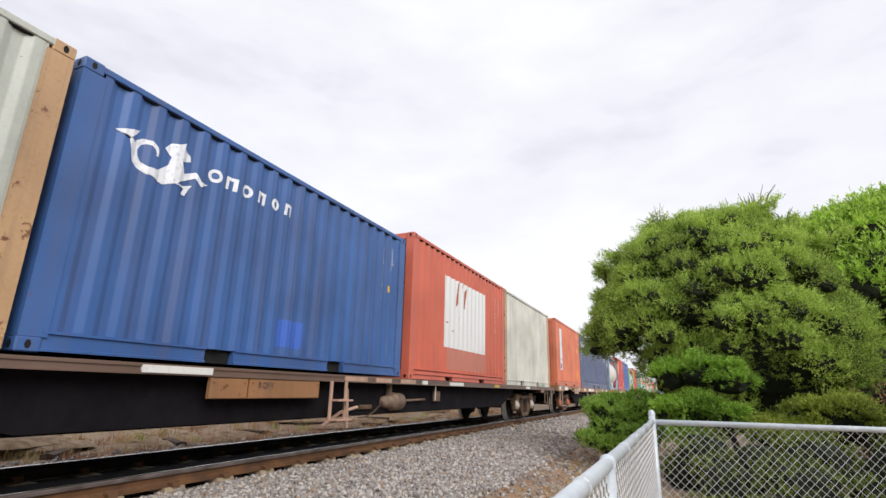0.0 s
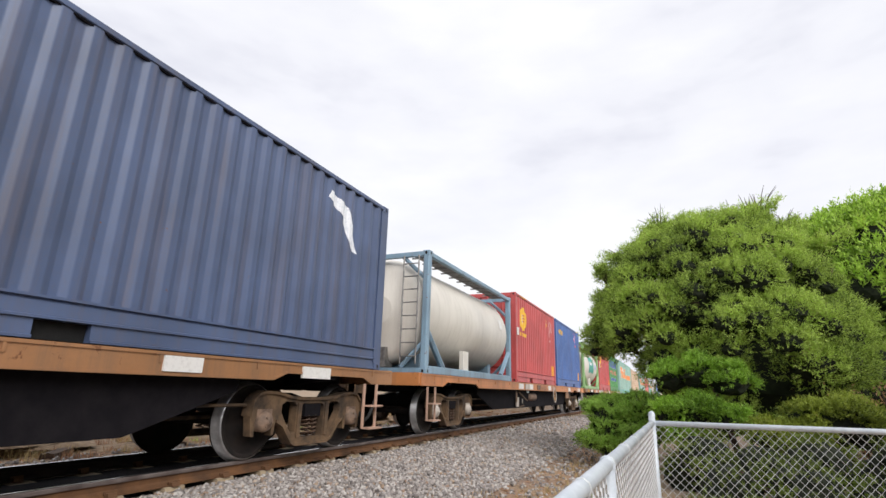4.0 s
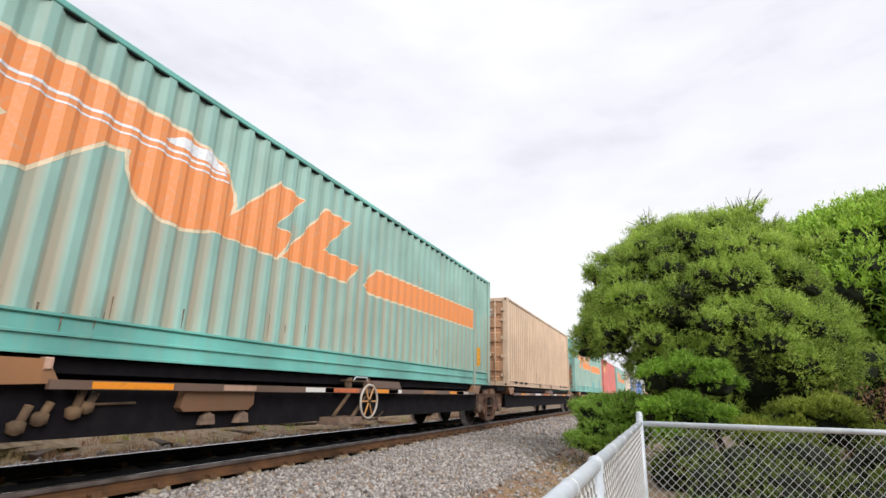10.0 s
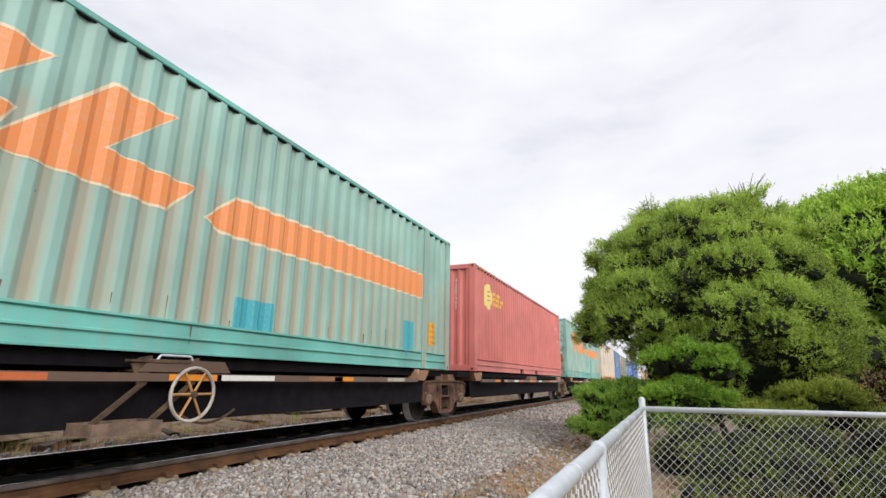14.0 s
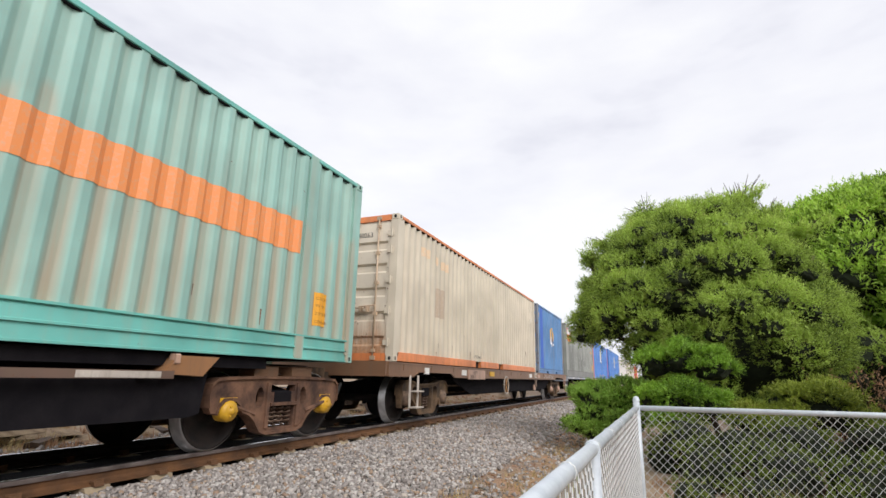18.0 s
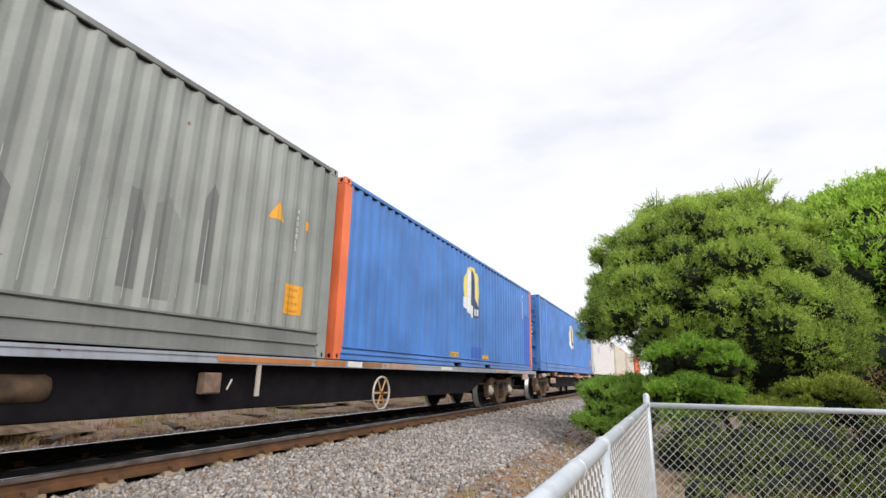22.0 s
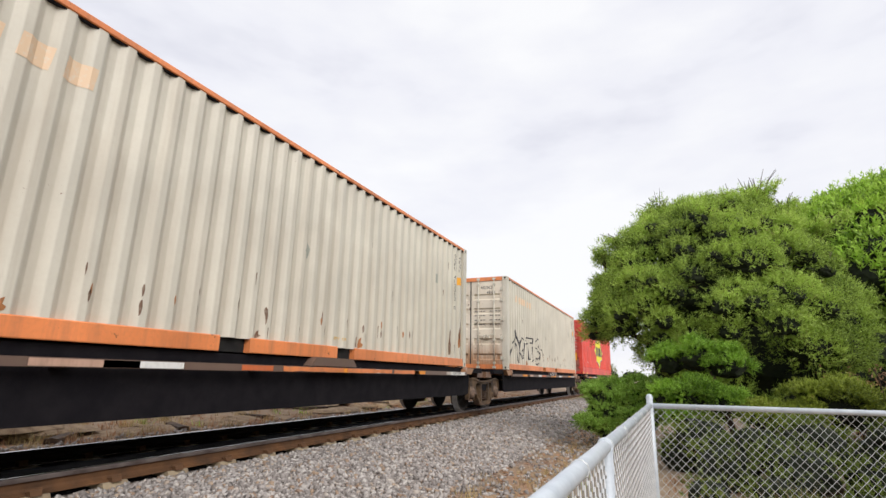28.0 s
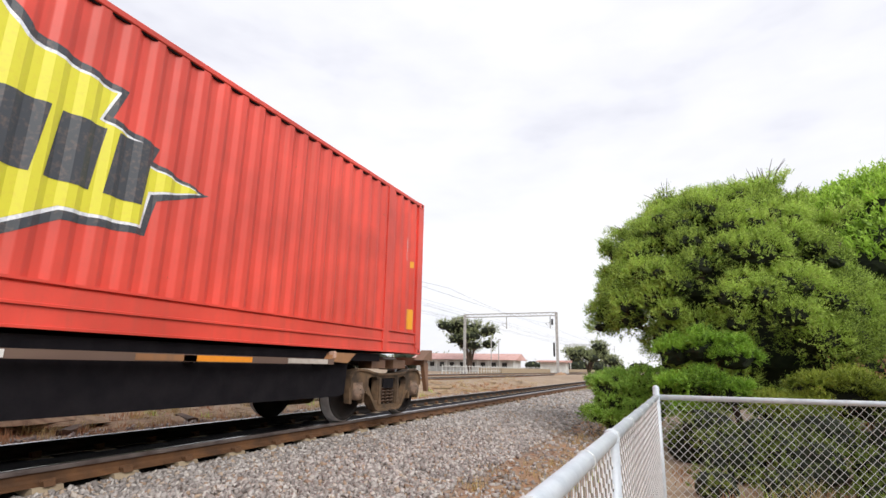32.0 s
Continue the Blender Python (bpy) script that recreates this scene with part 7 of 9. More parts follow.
D_SOOT = [decal("dark_grey_touch_up", rgb(118, 121, 118), 0.4, (0.24, 0.25, 0.24, 1)), decal("grey_touch_up", rgb(128, 131, 127), 0.4, (0.27, 0.28, 0.27, 1))]
for i in range(2, 41):
    u = 0.2 + 0.278 * i
    reach = 1.75 - 0.03 * i + 0.3 * math.sin(i * 0.9) + rng.uniform(-0.25, 0.25) if i < 24 else rng.uniform(0.5, 1.3)
    if i > 24 and rng.random() < 0.4:
        continue
    foot = 0.385 if i < 24 else rng.uniform(0.45, 0.9)
    w2 = rng.choice((0.278, 0.278, 0.2))
    top = foot + max(0.25, reach)
    c.mark("touched_up_band", [[(u, foot), (u + w2, foot), (u + w2, top - rng.uniform(0.0, 0.25)), (u + w2 * 0.6, top), (u + w2 * 0.25, top - rng.uniform(0.0, 0.12)), (u, top - rng.uniform(0.0, 0.3))]], rng.choice(D_SOOT), "darker touched-up band", 0.0012)
c.mark("warning_triangle", [[(11.2, 1.75), (11.5, 1.75), (11.35, 2.0)]], M_CAUTION)
c.caution(11.6, 0.55, 0.38, 0.4)
c.mark("number_lettering", column("4600815", 11.75, 1.95, 0.07), M_WHITE)
c.mark("sticker", [rect(11.9, 1.75, 12.0, 1.88)], M_CAUTION)
c.hazard(0.7, 1.2)
c.end_mark("number_lettering", word("460081", 1.6, 2.4, 0.1) + word("45G1", 1.75, 2.22, 0.1), M_WHITE)
c.end_mark("data_lettering", sum((bars(1.5, 1.2 + 0.14 * i, 2.2, 1.26 + 0.14 * i, 5) for i in range(4)), []), M_WHITE)
c.end_mark("caution_plate", [rect(1.9, 0.7, 2.25, 1.05)], M_CAUTION)
c = Box("shipping_container", "bright blue long container with orange end posts and a round badge", 58.6, 12.192, 1.07, H6, 2.44, P_BLUE4, posts=paint("paint_orange_post", rgb(232, 116, 72), 0.2, 0.3))
c.shell(P40, True, 0.2)
round_badge(c, 5.95, 2.0, 0.58)
for p in (rect(5.95, 0.24, 6.75, 0.52), rect(11.2, 0.22, 11.9, 1.9)):
    c.mark("repaint_patch", [p], D_BRIGHTBLUE, "deeper blue repainted patch")
c.mark("plate", [rect(4.55, 0.23, 5.05, 0.33)], M_YELLOWTXT, "", 0.006)
c.mark("plate_lettering", word("EMPTY ONLY", 4.58, 0.255, 0.05), M_DARKTXT, "", 0.009)
c.mark("plate", [rect(6.8, 0.24, 7.22, 0.34)], M_YELLOWTXT, "", 0.006)
c.mark("number_lettering", column("4172208", 11.0, 2.5, 0.1), M_WHITE)

# five-unit set, second
w, mid = skeletal_set("articulated_wagon", "brown articulated container wagon with amber reflectors on thin bars", 71.6, 149.9, (73.1, 87.2, 103.3, 118.5, 133.9, 148.5), M_SILL_SLATE, ("grey", ("yellow", "rust"), "yellow", "grey", "grey", "grey"), 0.96, ("brown", "brown"))
for b in (87.2, 118.5):
    sill_patch(w, b - 2.9 - mid, b - 2.12 - mid, 0.886, 0.957, M_WHITE, "platform_board", 1.312, "white board with dark lettering")
    lettering(w, "PLATFORM", b - 2.84 - mid, 0.895, 0.062, M_DARKTXT, 1.322)
for u0, u1 in ((110.2, 111.5), (111.6, 112.95), (113.05, 113.8)):
    worn_patch(w, u0 - mid, u1 - mid, 0.888, 0.956, P_TRIMORANGE, 1.31, label="faded orange paint along the bar")
sill_patch(w, 125.62 - mid, 126.56 - mid, 0.925, 1.05, grimy("board_dark_grey", rgb(70, 68, 72), rgb(96, 94, 98), 6), "number_board", 1.31, "dark grey number board")
lettering(w, "RQQY 7072", 125.74 - mid, 0.95, 0.082, M_WHITE, 1.325)
sill_patch(w, 80.2 - mid, 81.45 - mid, 0.84, 0.97, M_CAP["orange"], "peach_board", 1.31, "faded peach-orange board")
sill_patch(w, 81.5 - mid, 82.05 - mid, 0.86, 0.95, M_CAP["white"], "white_board", 1.305)
sill_patch(w, 74.1 - mid, 75.05 - mid, 0.62, 0.83, M_CAP["cream"], "number_board", 1.2, "cream number board")
lettering(w, "7072-U", 74.18 - mid, 0.64, 0.1, M_DARKTXT, 1.215)
sill_patch(w, 72.1 - mid, 72.78 - mid, 0.89, 1.0, M_CAP["white"], "white_board", 1.3, "white reflector board")
sill_patch(w, 72.8 - mid, 73.4 - mid, 0.92, 1.01, M_SILL_BROWN, "bracket_plate", 1.31)
for y in (149.75,):
    bm = bmesh.new()
    for x in (-1.1, 1.1):
        prism(bm, [(y - mid - 0.05, 0.95), (y - mid + 0.15, 0.95), (y - mid + 0.2, 0.4), (y - mid + 0.12, 0.4)], x - 0.04, x + 0.04)
        prism(bm, [(y - mid - 0.2, 1.0), (y - mid + 0.2, 1.0), (y - mid + 0.2, 1.2), (y - mid + 0.1, 1.2)], x - 0.1, x + 0.1)
    box(bm, -1.15, 1.15, y - mid - 0.05, y - mid + 0.1, 0.9, 1.05)
    part("tail_step", bm, M_SILL_BROWN, w, "end steps and buffer beam")
c = Box("shipping_container", "bright blue extra-long container with hazard stripes and a round badge", 72.06, 14.63, 1.10, 2.97, 2.5, P_BLUE4, posts_at=(1.22, 13.42))
c.shell((), True, 0.34)
c.doors(rods=M_STEELGREY)
round_badge(c, 7.35, 1.85, 0.55)
c.hazard(0.3, 1.1)
c.hazard(13.6, 14.3)
c.caution(13.92, 0.46, 0.36, 0.42)
c.number(13.75, 2.4, "922126", "MFGB", M_WHITE, 0.1)
c.mark("sticker", [rect(14.2, 1.7, 14.32, 1.86)], M_CAUTION)
c.mark("plate", [rect(6.6, 0.26, 7.1, 0.36), rect(7.55, 0.27, 7.9, 0.37)], M_YELLOWTXT, "", 0.006)
c.end_mark("number_lettering", word("922126", 1.55, 2.4, 0.11) + word("MFGB", 1.7, 2.22, 0.11), M_WHITE)
c.end_mark("data_lettering", sum((bars(1.4, 1.3 + 0.16 * i, 2.2, 1.38 + 0.16 * i, 5) for i in range(4)), []), M_WHITE)

# refrigerated box
c = Box("refrigerated_container", "white refrigerated container with a black fan grille and faded blue marks", 87.75, 14.4, 1.09, 2.97, 2.5, P_REEFER, pitch=0.52, depth=0.02, posts_at=(1.3, 13.1))
c.shell((), False, 0.14)
hy = 7.2
bm = bmesh.new()
box(bm, -1.0, 1.0, -hy + 0.32, -hy + 0.5, 0.15, 2.85)
part("unit_back", bm, P_REEFER, c.ob)
bm = bmesh.new()
prism(bm, [(-0.95, 1.0), (0.98, 1.0), (0.98, 1.6), (0.75, 2.2), (0.98, 2.55), (0.9, 2.72), (-0.9, 2.72), (-0.95, 2.5)], -hy + 0.05, -hy + 0.32, "y")
bmesh.ops.recalc_face_normals(bm, faces=bm.faces)
part("unit_cover", bm, P_REEFER, c.ob, "white moulded refrigeration cover")
bm = bmesh.new()
prism(bm, [(-0.85, 1.85), (0.45, 1.85), (0.62, 2.0), (0.85, 2.5), (0.8, 2.62), (-0.85, 2.62)], -hy + 0.0, -hy + 0.06, "y")
bmesh.ops.recalc_face_normals(bm, faces=bm.faces)
part("fan_grille", bm, M_RUBBER, c.ob, "black fan grille")
for i in range(9):
    bm = bmesh.new()
    box(bm, -0.8, 0.4 + 0.035 * i, -hy - 0.025, -hy + 0.0, 1.92 + i * 0.075, 1.95 + i * 0.075)
    part("grille_slat", bm, M_CAP["white"], c.ob)
bm = bmesh.new()
box(bm, -1.0, 0.98, -hy + 0.06, -hy + 0.3, 0.2, 0.95)
part("compressor_bay", bm, M_HOLE, c.ob, "black block standing in for the shaded compressor bay")
for x, z, s in ((0.55, 1.15, 0.16), (-0.35, 1.2, 0.12)):
    bm = bmesh.new()
    box(bm, x - s, x + s, -hy + 0.03, -hy + 0.06, z - 0.09, z + 0.09)
    part("control_panel", bm, M_RUBBER, c.ob)
bm = bmesh.new()
rod(bm, (-1.0, -hy + 0.02, 0.95), (1.0, -hy + 0.02, 0.95), 0.03, 6)
rod(bm, (0.6, -hy + 0.02, 0.15), (1.05, -hy + 0.02, 0.95), 0.03, 6)
for z in (1.2, 1.8, 2.4):
    rod(bm, (1.1, -hy - 0.01, z), (1.24, -hy + 0.25, z), 0.02, 6)
part("guard_frame", bm, P_REEFER, c.ob)
for z in (1.12, 2.06):
    bm = bmesh.new()
    for p, q in (((1.25, -hy + 0.06), (1.30, -hy + 0.08)), ((1.30, -hy + 0.08), (1.30, -hy + 0.46)), ((1.30, -hy + 0.46), (1.25, -hy + 0.48))):
        rod(bm, (p[0], p[1], z), (q[0], q[1], z), 0.016, 6)
    part("grab_rung", bm, P_REEFER, c.ob, "white grab rung")
c.mark("side_opening", [[(0.08, 0.13), (0.27, 0.13), (0.29, 0.2), (0.28, 0.5), (0.24, 0.55), (0.08, 0.57)]], M_HOLE, "black patch painted as a shaded opening in the end frame", 0.004, True)
c.mark("hatch_seam", [rect(0.30, 0.6, 0.306, 2.62), rect(0.1, 0.6, 0.3, 0.606), rect(0.44, 0.5, 0.446, 1.2)], M_DARKTXT, "", 0.004, True)
c.mark("rusty_casting", [rect(1.30, 0.015, 1.42, 0.13)], M_CAP["orange"], "rust-red lower casting", 0.006, True)
c.mark("casting_hole", [rect(1.14, 0.03, 1.26, 0.11)], M_HOLE, "", 0.006, True)
c.mark("rusty_casting", ring(1.34, 2.88, 0.09, 0.075, 0.02, 8), D_RUST, "rust round the upper casting", 0.006, True)
runs = []
for u, v0, v1 in ((0.72, 0.25, 2.72), (0.84, 0.3, 2.7), (0.98, 0.6, 2.75), (1.06, 0.3, 2.6), (1.32, 0.9, 2.8), (1.40, 0.35, 2.8), (1.58, 0.5, 2.7), (1.86, 1.3, 2.74)):
    for _ in range(7):
        a, h = rng.uniform(v0, v1 - 0.3), rng.uniform(0.25, 0.8)
        x0, w2 = u + rng.uniform(-0.02, 0.02), rng.uniform(0.004, 0.016)
        runs.append([(x0 - w2 * 0.3, a), (x0 + w2 * 0.3, a), (x0 + w2, min(v1, a + h)), (x0 - w2, min(v1, a + h))])
c.mark("rust_streaks", runs, decal("pale_rust_run", rgb(206, 178, 156), 0.8, (0.8, 0.76, 0.72, 1)))
c.mark("rust_flakes", scattered(rng, 1.8, 9.0, 0.25, 0.45, 16, 0.1), decal("pale_rust_fleck", rgb(196, 164, 130), 0.6, (0.7, 0.66, 0.6, 1)))
D_GHOSTBLUE = decal("logo_ghost_blue", rgb(168, 180, 222), 0.95, (0.84, 0.83, 0.82, 1))
brand_row(c, figures(2.4, 1.52, 4.1, 1.93, 5, 0.28, 0.3, 0.05), D_GHOSTBLUE, "faded blue ring or bars", name="faded_brand")
c.mark("faded_brand", [[(3.0, 2.1), (3.3, 2.35), (3.7, 2.4), (3.9, 2.25), (3.7, 2.3), (3.35, 2.25)]], D_FADEDORANGE, "faded orange arc")
c.mark("panel_seams", [rect(0.7 + 0.52 * i, 0.16, 0.712 + 0.52 * i, 2.85) for i in range(26)], decal("seam_grey", rgb(172, 164, 160), 0.5, (0.6, 0.58, 0.56, 1)))

for front, graffiti, label in ((104.48, False, "ivory long container with orange rails and rust spots"), (120.2, True, "ivory long container with orange rails and black graffiti")):
    c = Box("shipping_container", label, front, 12.192, 1.08, H6, 2.44, P_IVORY, P_TRIMORANGE, pitch=0.276, depth=0.05)
    c.shell(P40, False, 0.17)
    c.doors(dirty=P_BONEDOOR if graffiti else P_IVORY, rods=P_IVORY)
    c.mark("faded_brand", [[(1.0 + 0.35 * i, 2.2 - 0.0 * i), (1.25 + 0.35 * i, 2.2), (1.27 + 0.35 * i, 2.42), (1.02 + 0.35 * i, 2.42)] for i in range(6)], D_FADEDORANGE, "faded orange bars")
    for tone, few in ((D_RUSTSTREAK, 2), (D_RUST, 1)):
        flakes = []
        for i in range(11, 34, 4 - few):
            for _ in range(few):
                u, v = 0.2 + 0.276 * (i + 0.13) + rng.choice((-0.045, 0.045)) + rng.uniform(-0.012, 0.012), rng.uniform(0.34, 0.68) - 0.004 * abs(i - 20)
                h, w2 = rng.uniform(0.025, 0.11), rng.uniform(0.006, 0.018)
                flakes.append([(u - w2, v + h * 0.3), (u - w2 * 0.4, v - h), (u + w2 * 0.5, v - h * 0.6), (u + w2, v + h * 0.1), (u + w2 * 0.2, v + h), (u - w2 * 0.6, v + h * 0.8)])
        c.mark("rust_flakes", flakes, tone)
    c.mark("rust_streaks", scattered(rng, 0.3, 11.9, 0.3, 2.4, 22, 0.25), D_RUSTSTREAK)
    for i in range(9):                       # rust eaten in along the foot and the trailing end
        u, v, h = (rng.uniform(10.9, 11.95), rng.uniform(0.2, 0.9), rng.uniform(0.15, 0.6)) if i < 5 else (rng.uniform(0.4, 9.0), 0.19, rng.uniform(0.06, 0.2))
        w2 = rng.uniform(0.03, 0.09)
        c.mark("rust_scab", [[(u, v), (u + w2 * 0.8, v + 0.02), (u + w2, v + h * 0.4), (u + w2 * 0.55, v + h * 0.55), (u + w2 * 0.7, v + h), (u + w2 * 0.3, v + h * 0.9), (u - w2 * 0.1, v + h * 0.35)]], D_RUST if i % 2 else D_RUSTSTREAK, "rust scab", 0.0045)
    c.mark("stencil", word("EMPTY ONLY", 6.85, 0.28, 0.045), M_YELLOWTXT)
    for p in ([(6.05, 1.45), (6.15, 1.35), (6.2, 1.5), (6.12, 1.6)], rect(10.4, 1.75, 10.55, 1.95)):
        c.mark("primer_spot", [p], D_PRIMER)
    c.number(11.48, 2.55, "SCFU 412352 0" if not graffiti else "SCFU 412130 1", "4EG1", M_DARKTXT, 0.083)
    c.mark("sticker", [rect(11.7, 1.92, 11.88, 2.11)], M_CAUTION)
    c.end_mark("number_lettering", word("412363", 1.55, 2.5, 0.1) + word("4EG1", 1.75, 2.34, 0.1), M_DARKTXT)
    c.end_mark("data_lettering", sum((bars(1.35 + 0.5 * j, 1.35 + 0.14 * i, 1.7 + 0.5 * j, 1.4 + 0.14 * i, 4) for i in range(4) for j in range(2)), []), M_DARKTXT)
    c.end_mark("label", [rect(0.85, 1.1, 1.0, 1.25)], D_FADEDBLUE)
    if graffiti:
        g = stroke([(0.35, 0.25), (0.45, 0.6), (0.75, 0.9), (0.98, 1.26), (1.02, 1.0), (1.2, 1.18), (1.35, 0.7), (1.3, 0.25)], 0.045)
        g += stroke([(0.9, 0.3), (0.98, 0.85), (1.12, 0.6), (1.2, 0.95), (1.25, 0.3)], 0.04)
        g += stroke([(1.55, 0.95), (1.5, 0.6), (1.7, 0.35), (2.05, 0.5), (2.1, 0.9), (1.8, 1.08), (1.55, 0.95)], 0.045) + stroke([(1.75, 0.55), (1.85, 0.7), (1.9, 0.52), (1.78, 0.45)], 0.03)
        g += stroke([(2.15, 1.0), (2.35, 1.12), (3.25, 1.15), (3.2, 0.98), (2.85, 0.98), (2.9, 0.4), (2.65, 0.4), (2.6, 0.95), (2.25, 0.9)], 0.045)
        g += stroke([(3.2, 0.85), (3.15, 0.3), (3.35, 0.5), (3.4, 0.85)], 0.04)
        g += stroke([(4.25, 1.12), (3.95, 1.22), (3.68, 1.05), (3.72, 0.85), (4.1, 0.7), (4.12, 0.5), (3.85, 0.4), (3.6, 0.55), (3.55, 0.35), (3.85, 0.22), (4.25, 0.35), (4.35, 0.65), (4.05, 0.9), (4.25, 1.12)], 0.04) + stroke([(4.4, 0.95), (4.62, 0.8), (4.75, 0.5), (4.78, 0.2)], 0.04)
        c.mark("graffiti", g, D_GRAFFITI, "sprawling black sprayed outline graffiti", 0.006)

c = Box("shipping_container", "signal red extra-long container with a yellow star-shaped badge", 134.57, 14.74, 1.10, 3.0, 2.5, P_RED, posts_at=(1.22, 13.45))
c.shell((), True, 0.38)
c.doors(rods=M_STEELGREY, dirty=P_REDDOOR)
star = [(u - 0.08, v + 0.03) for u, v in [(5.45, 1.52), (6.05, 1.72), (6.0, 2.12), (6.55, 2.08), (7.1, 2.22), (7.5, 2.6), (7.85, 2.25), (8.6, 2.15), (8.5, 1.85), (9.0, 1.75), (8.95, 1.6), (9.6, 1.5), (9.05, 1.35), (9.0, 1.0), (8.3, 0.98), (7.9, 0.75), (7.55, 0.4), (7.2, 0.72), (6.6, 0.85), (6.2, 0.8), (6.25, 1.2)]]
c.mark("badge_edge", [grown(star, 0.1)], D_CHARCOAL, "charcoal edge of the badge")
c.mark("badge_line", [grown(star, 0.03)], D_WHITE, "thin white line round the badge", 0.0045)
c.mark("badge_face", [star], D_LIME, "yellow star-shaped badge", 0.006)
for p in bars(6.2, 1.22, 8.9, 1.82, 6, 0.22, 0.06):
    c.mark("badge_bar", [p], D_CHARCOAL, "charcoal brand bar", 0.009)
c.mark("size_lettering", word("48' 9'0\"", 1.62, 0.6, 0.14), M_WHITE)
c.hazard(0.35, 1.2)
bm = bmesh.new()
for y in (-5.95,):
    box(bm, 1.2, 1.262, y - 0.15, y + 0.15, 2.9, 2.975)
    box(bm, 1.2, 1.262, y - 0.15, y + 0.15, 0.0, 0.12)
part("yellow_fitting", bm, M_YELLOWTXT, c.ob, "yellow lifting fittings")
bm = bmesh.new()
for z in (0.0, 2.85):
    for x in (1.08, -1.255):
        box(bm, x, x + 0.178, -7.355, -7.12, z + 0.005, z + 0.121)
part("yellow_casting_paint", bm, M_YELLOWTXT, c.ob, "yellow painted corner castings")
c.mark("tape_strip", [rect(0.02, 1.78, 0.35, 1.84)], decal("teal_tape", rgb(80, 140, 130)), "", 0.008, True)
c.mark("number_lettering", column("308915", 14.1, 2.1, 0.06), M_WHITE)
c.mark("sticker", [rect(14.3, 1.62, 14.4, 1.74)], M_CAUTION)
c.mark("sticker", [rect(14.2, 0.45, 14.42, 0.82)], M_CAUTION)
c.end_mark("number_lettering", word("308915", 1.5, 2.42, 0.11) + word("MFGB", 1.8, 2.24, 0.1), M_WHITE)
c.end_mark("data_lettering", sum((bars(1.3 + 0.5 * j, 1.3 + 0.16 * i, 1.7 + 0.5 * j, 1.37 + 0.16 * i, 4) for i in range(5) for j in range(2)), []), M_WHITE)
c.end_mark("badge", [[(0.3, 2.15), (0.45, 2.3), (0.6, 2.4), (0.8, 2.3), (1.0, 2.2), (0.8, 2.05), (0.6, 1.95), (0.45, 2.05)]], D_LIME, "small yellow star badge")
c.end_mark("caution_plate", [rect(1.85, 0.75, 2.2, 1.15)], M_CAUTION)

# ---- ground, track, ballast ----
def height(x, y):
    """The lie of the land: a flat track bed, a shoulder falling to the fence, level ground beyond."""
    k = min(1.0, max(0.0, (x + 3.9) / 2.6))
    near = -0.215 - 0.12 * k * k * (3 - 2 * k)
    far = -0.17 - 0.05 * min(1.0, max(0.0, (-7.4 - x) / 1.5))
    a, b = (min(1.0, max(0.0, k)) for k in ((-8.5 - x) / 1.7, (x + 15.6) / 2.6))
    bank = a * a * (3 - 2 * a) * b * (0.27 + 0.2 * noise.noise((x * 0.5, y * 0.45, 4.0)) + 0.1 * noise.noise((x * 1.6, y * 1.5, 9.0)))
    z = -0.14 if -6.3 < x < -5.2 else near if x > -5.7 else far + bank
    return z + 0.02 * noise.noise((x * 0.7, y * 0.7, 0)) * (1 if abs(x - TRACK_X) > 2.2 else 0.2)


def ground_sheet():
    xs = [-2500, -900, -400, -200, -120, -80, -60, -45, -35] + [-30 + i for i in range(20)] + [-10 + 0.5 * i for i in range(34)] + [8, 10, 14, 20, 35, 70, 150, 400, 900, 2500]
    ys = [-2500, -800, -300, -100, -40, -20, -10, -5] + [-4 + 0.5 * i for i in range(69)] + [32, 35, 38, 42, 47, 53, 60, 70, 80, 95, 110, 130, 160, 200, 300, 500, 900, 2500]
    bm = bmesh.new()
    grid = [[bm.verts.new((x, y, height(x, y))) for y in ys] for x in xs]
    for a, b in zip(range(len(xs) - 1), range(1, len(xs))):
        for j in range(len(ys) - 1):
            xm = (xs[a] + xs[b]) / 2
            f = bm.faces.new((grid[a][j], grid[b][j], grid[b][j + 1], grid[a][j + 1]))
            f.smooth = True
            # slot 2 paints the train's shade between the rails
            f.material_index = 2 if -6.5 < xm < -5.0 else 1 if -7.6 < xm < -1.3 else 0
    ob = new("ground", mesh_of("ground", bm, M_GROUND, M_BED, M_BEDSHADE))
    tagged(ob, "dry pale earth and grey ballast beside the railway", "ground", kind="structure")


ground_sheet()


# unseen wall added to cut the low sky light under the train
wall = new("light_block_wall", None)
tagged(wall, "unseen plain dark wall added to block low sky light", "wall", kind="structure")
bm = bmesh.new()
box(bm, 6.0, 6.25, -70, 13.5, -0.4, 3.4)
part("wall_panel", bm, grimy("light_block_dark", rgb(92, 84, 76), rgb(120, 110, 100), 2, 0.9), wall)


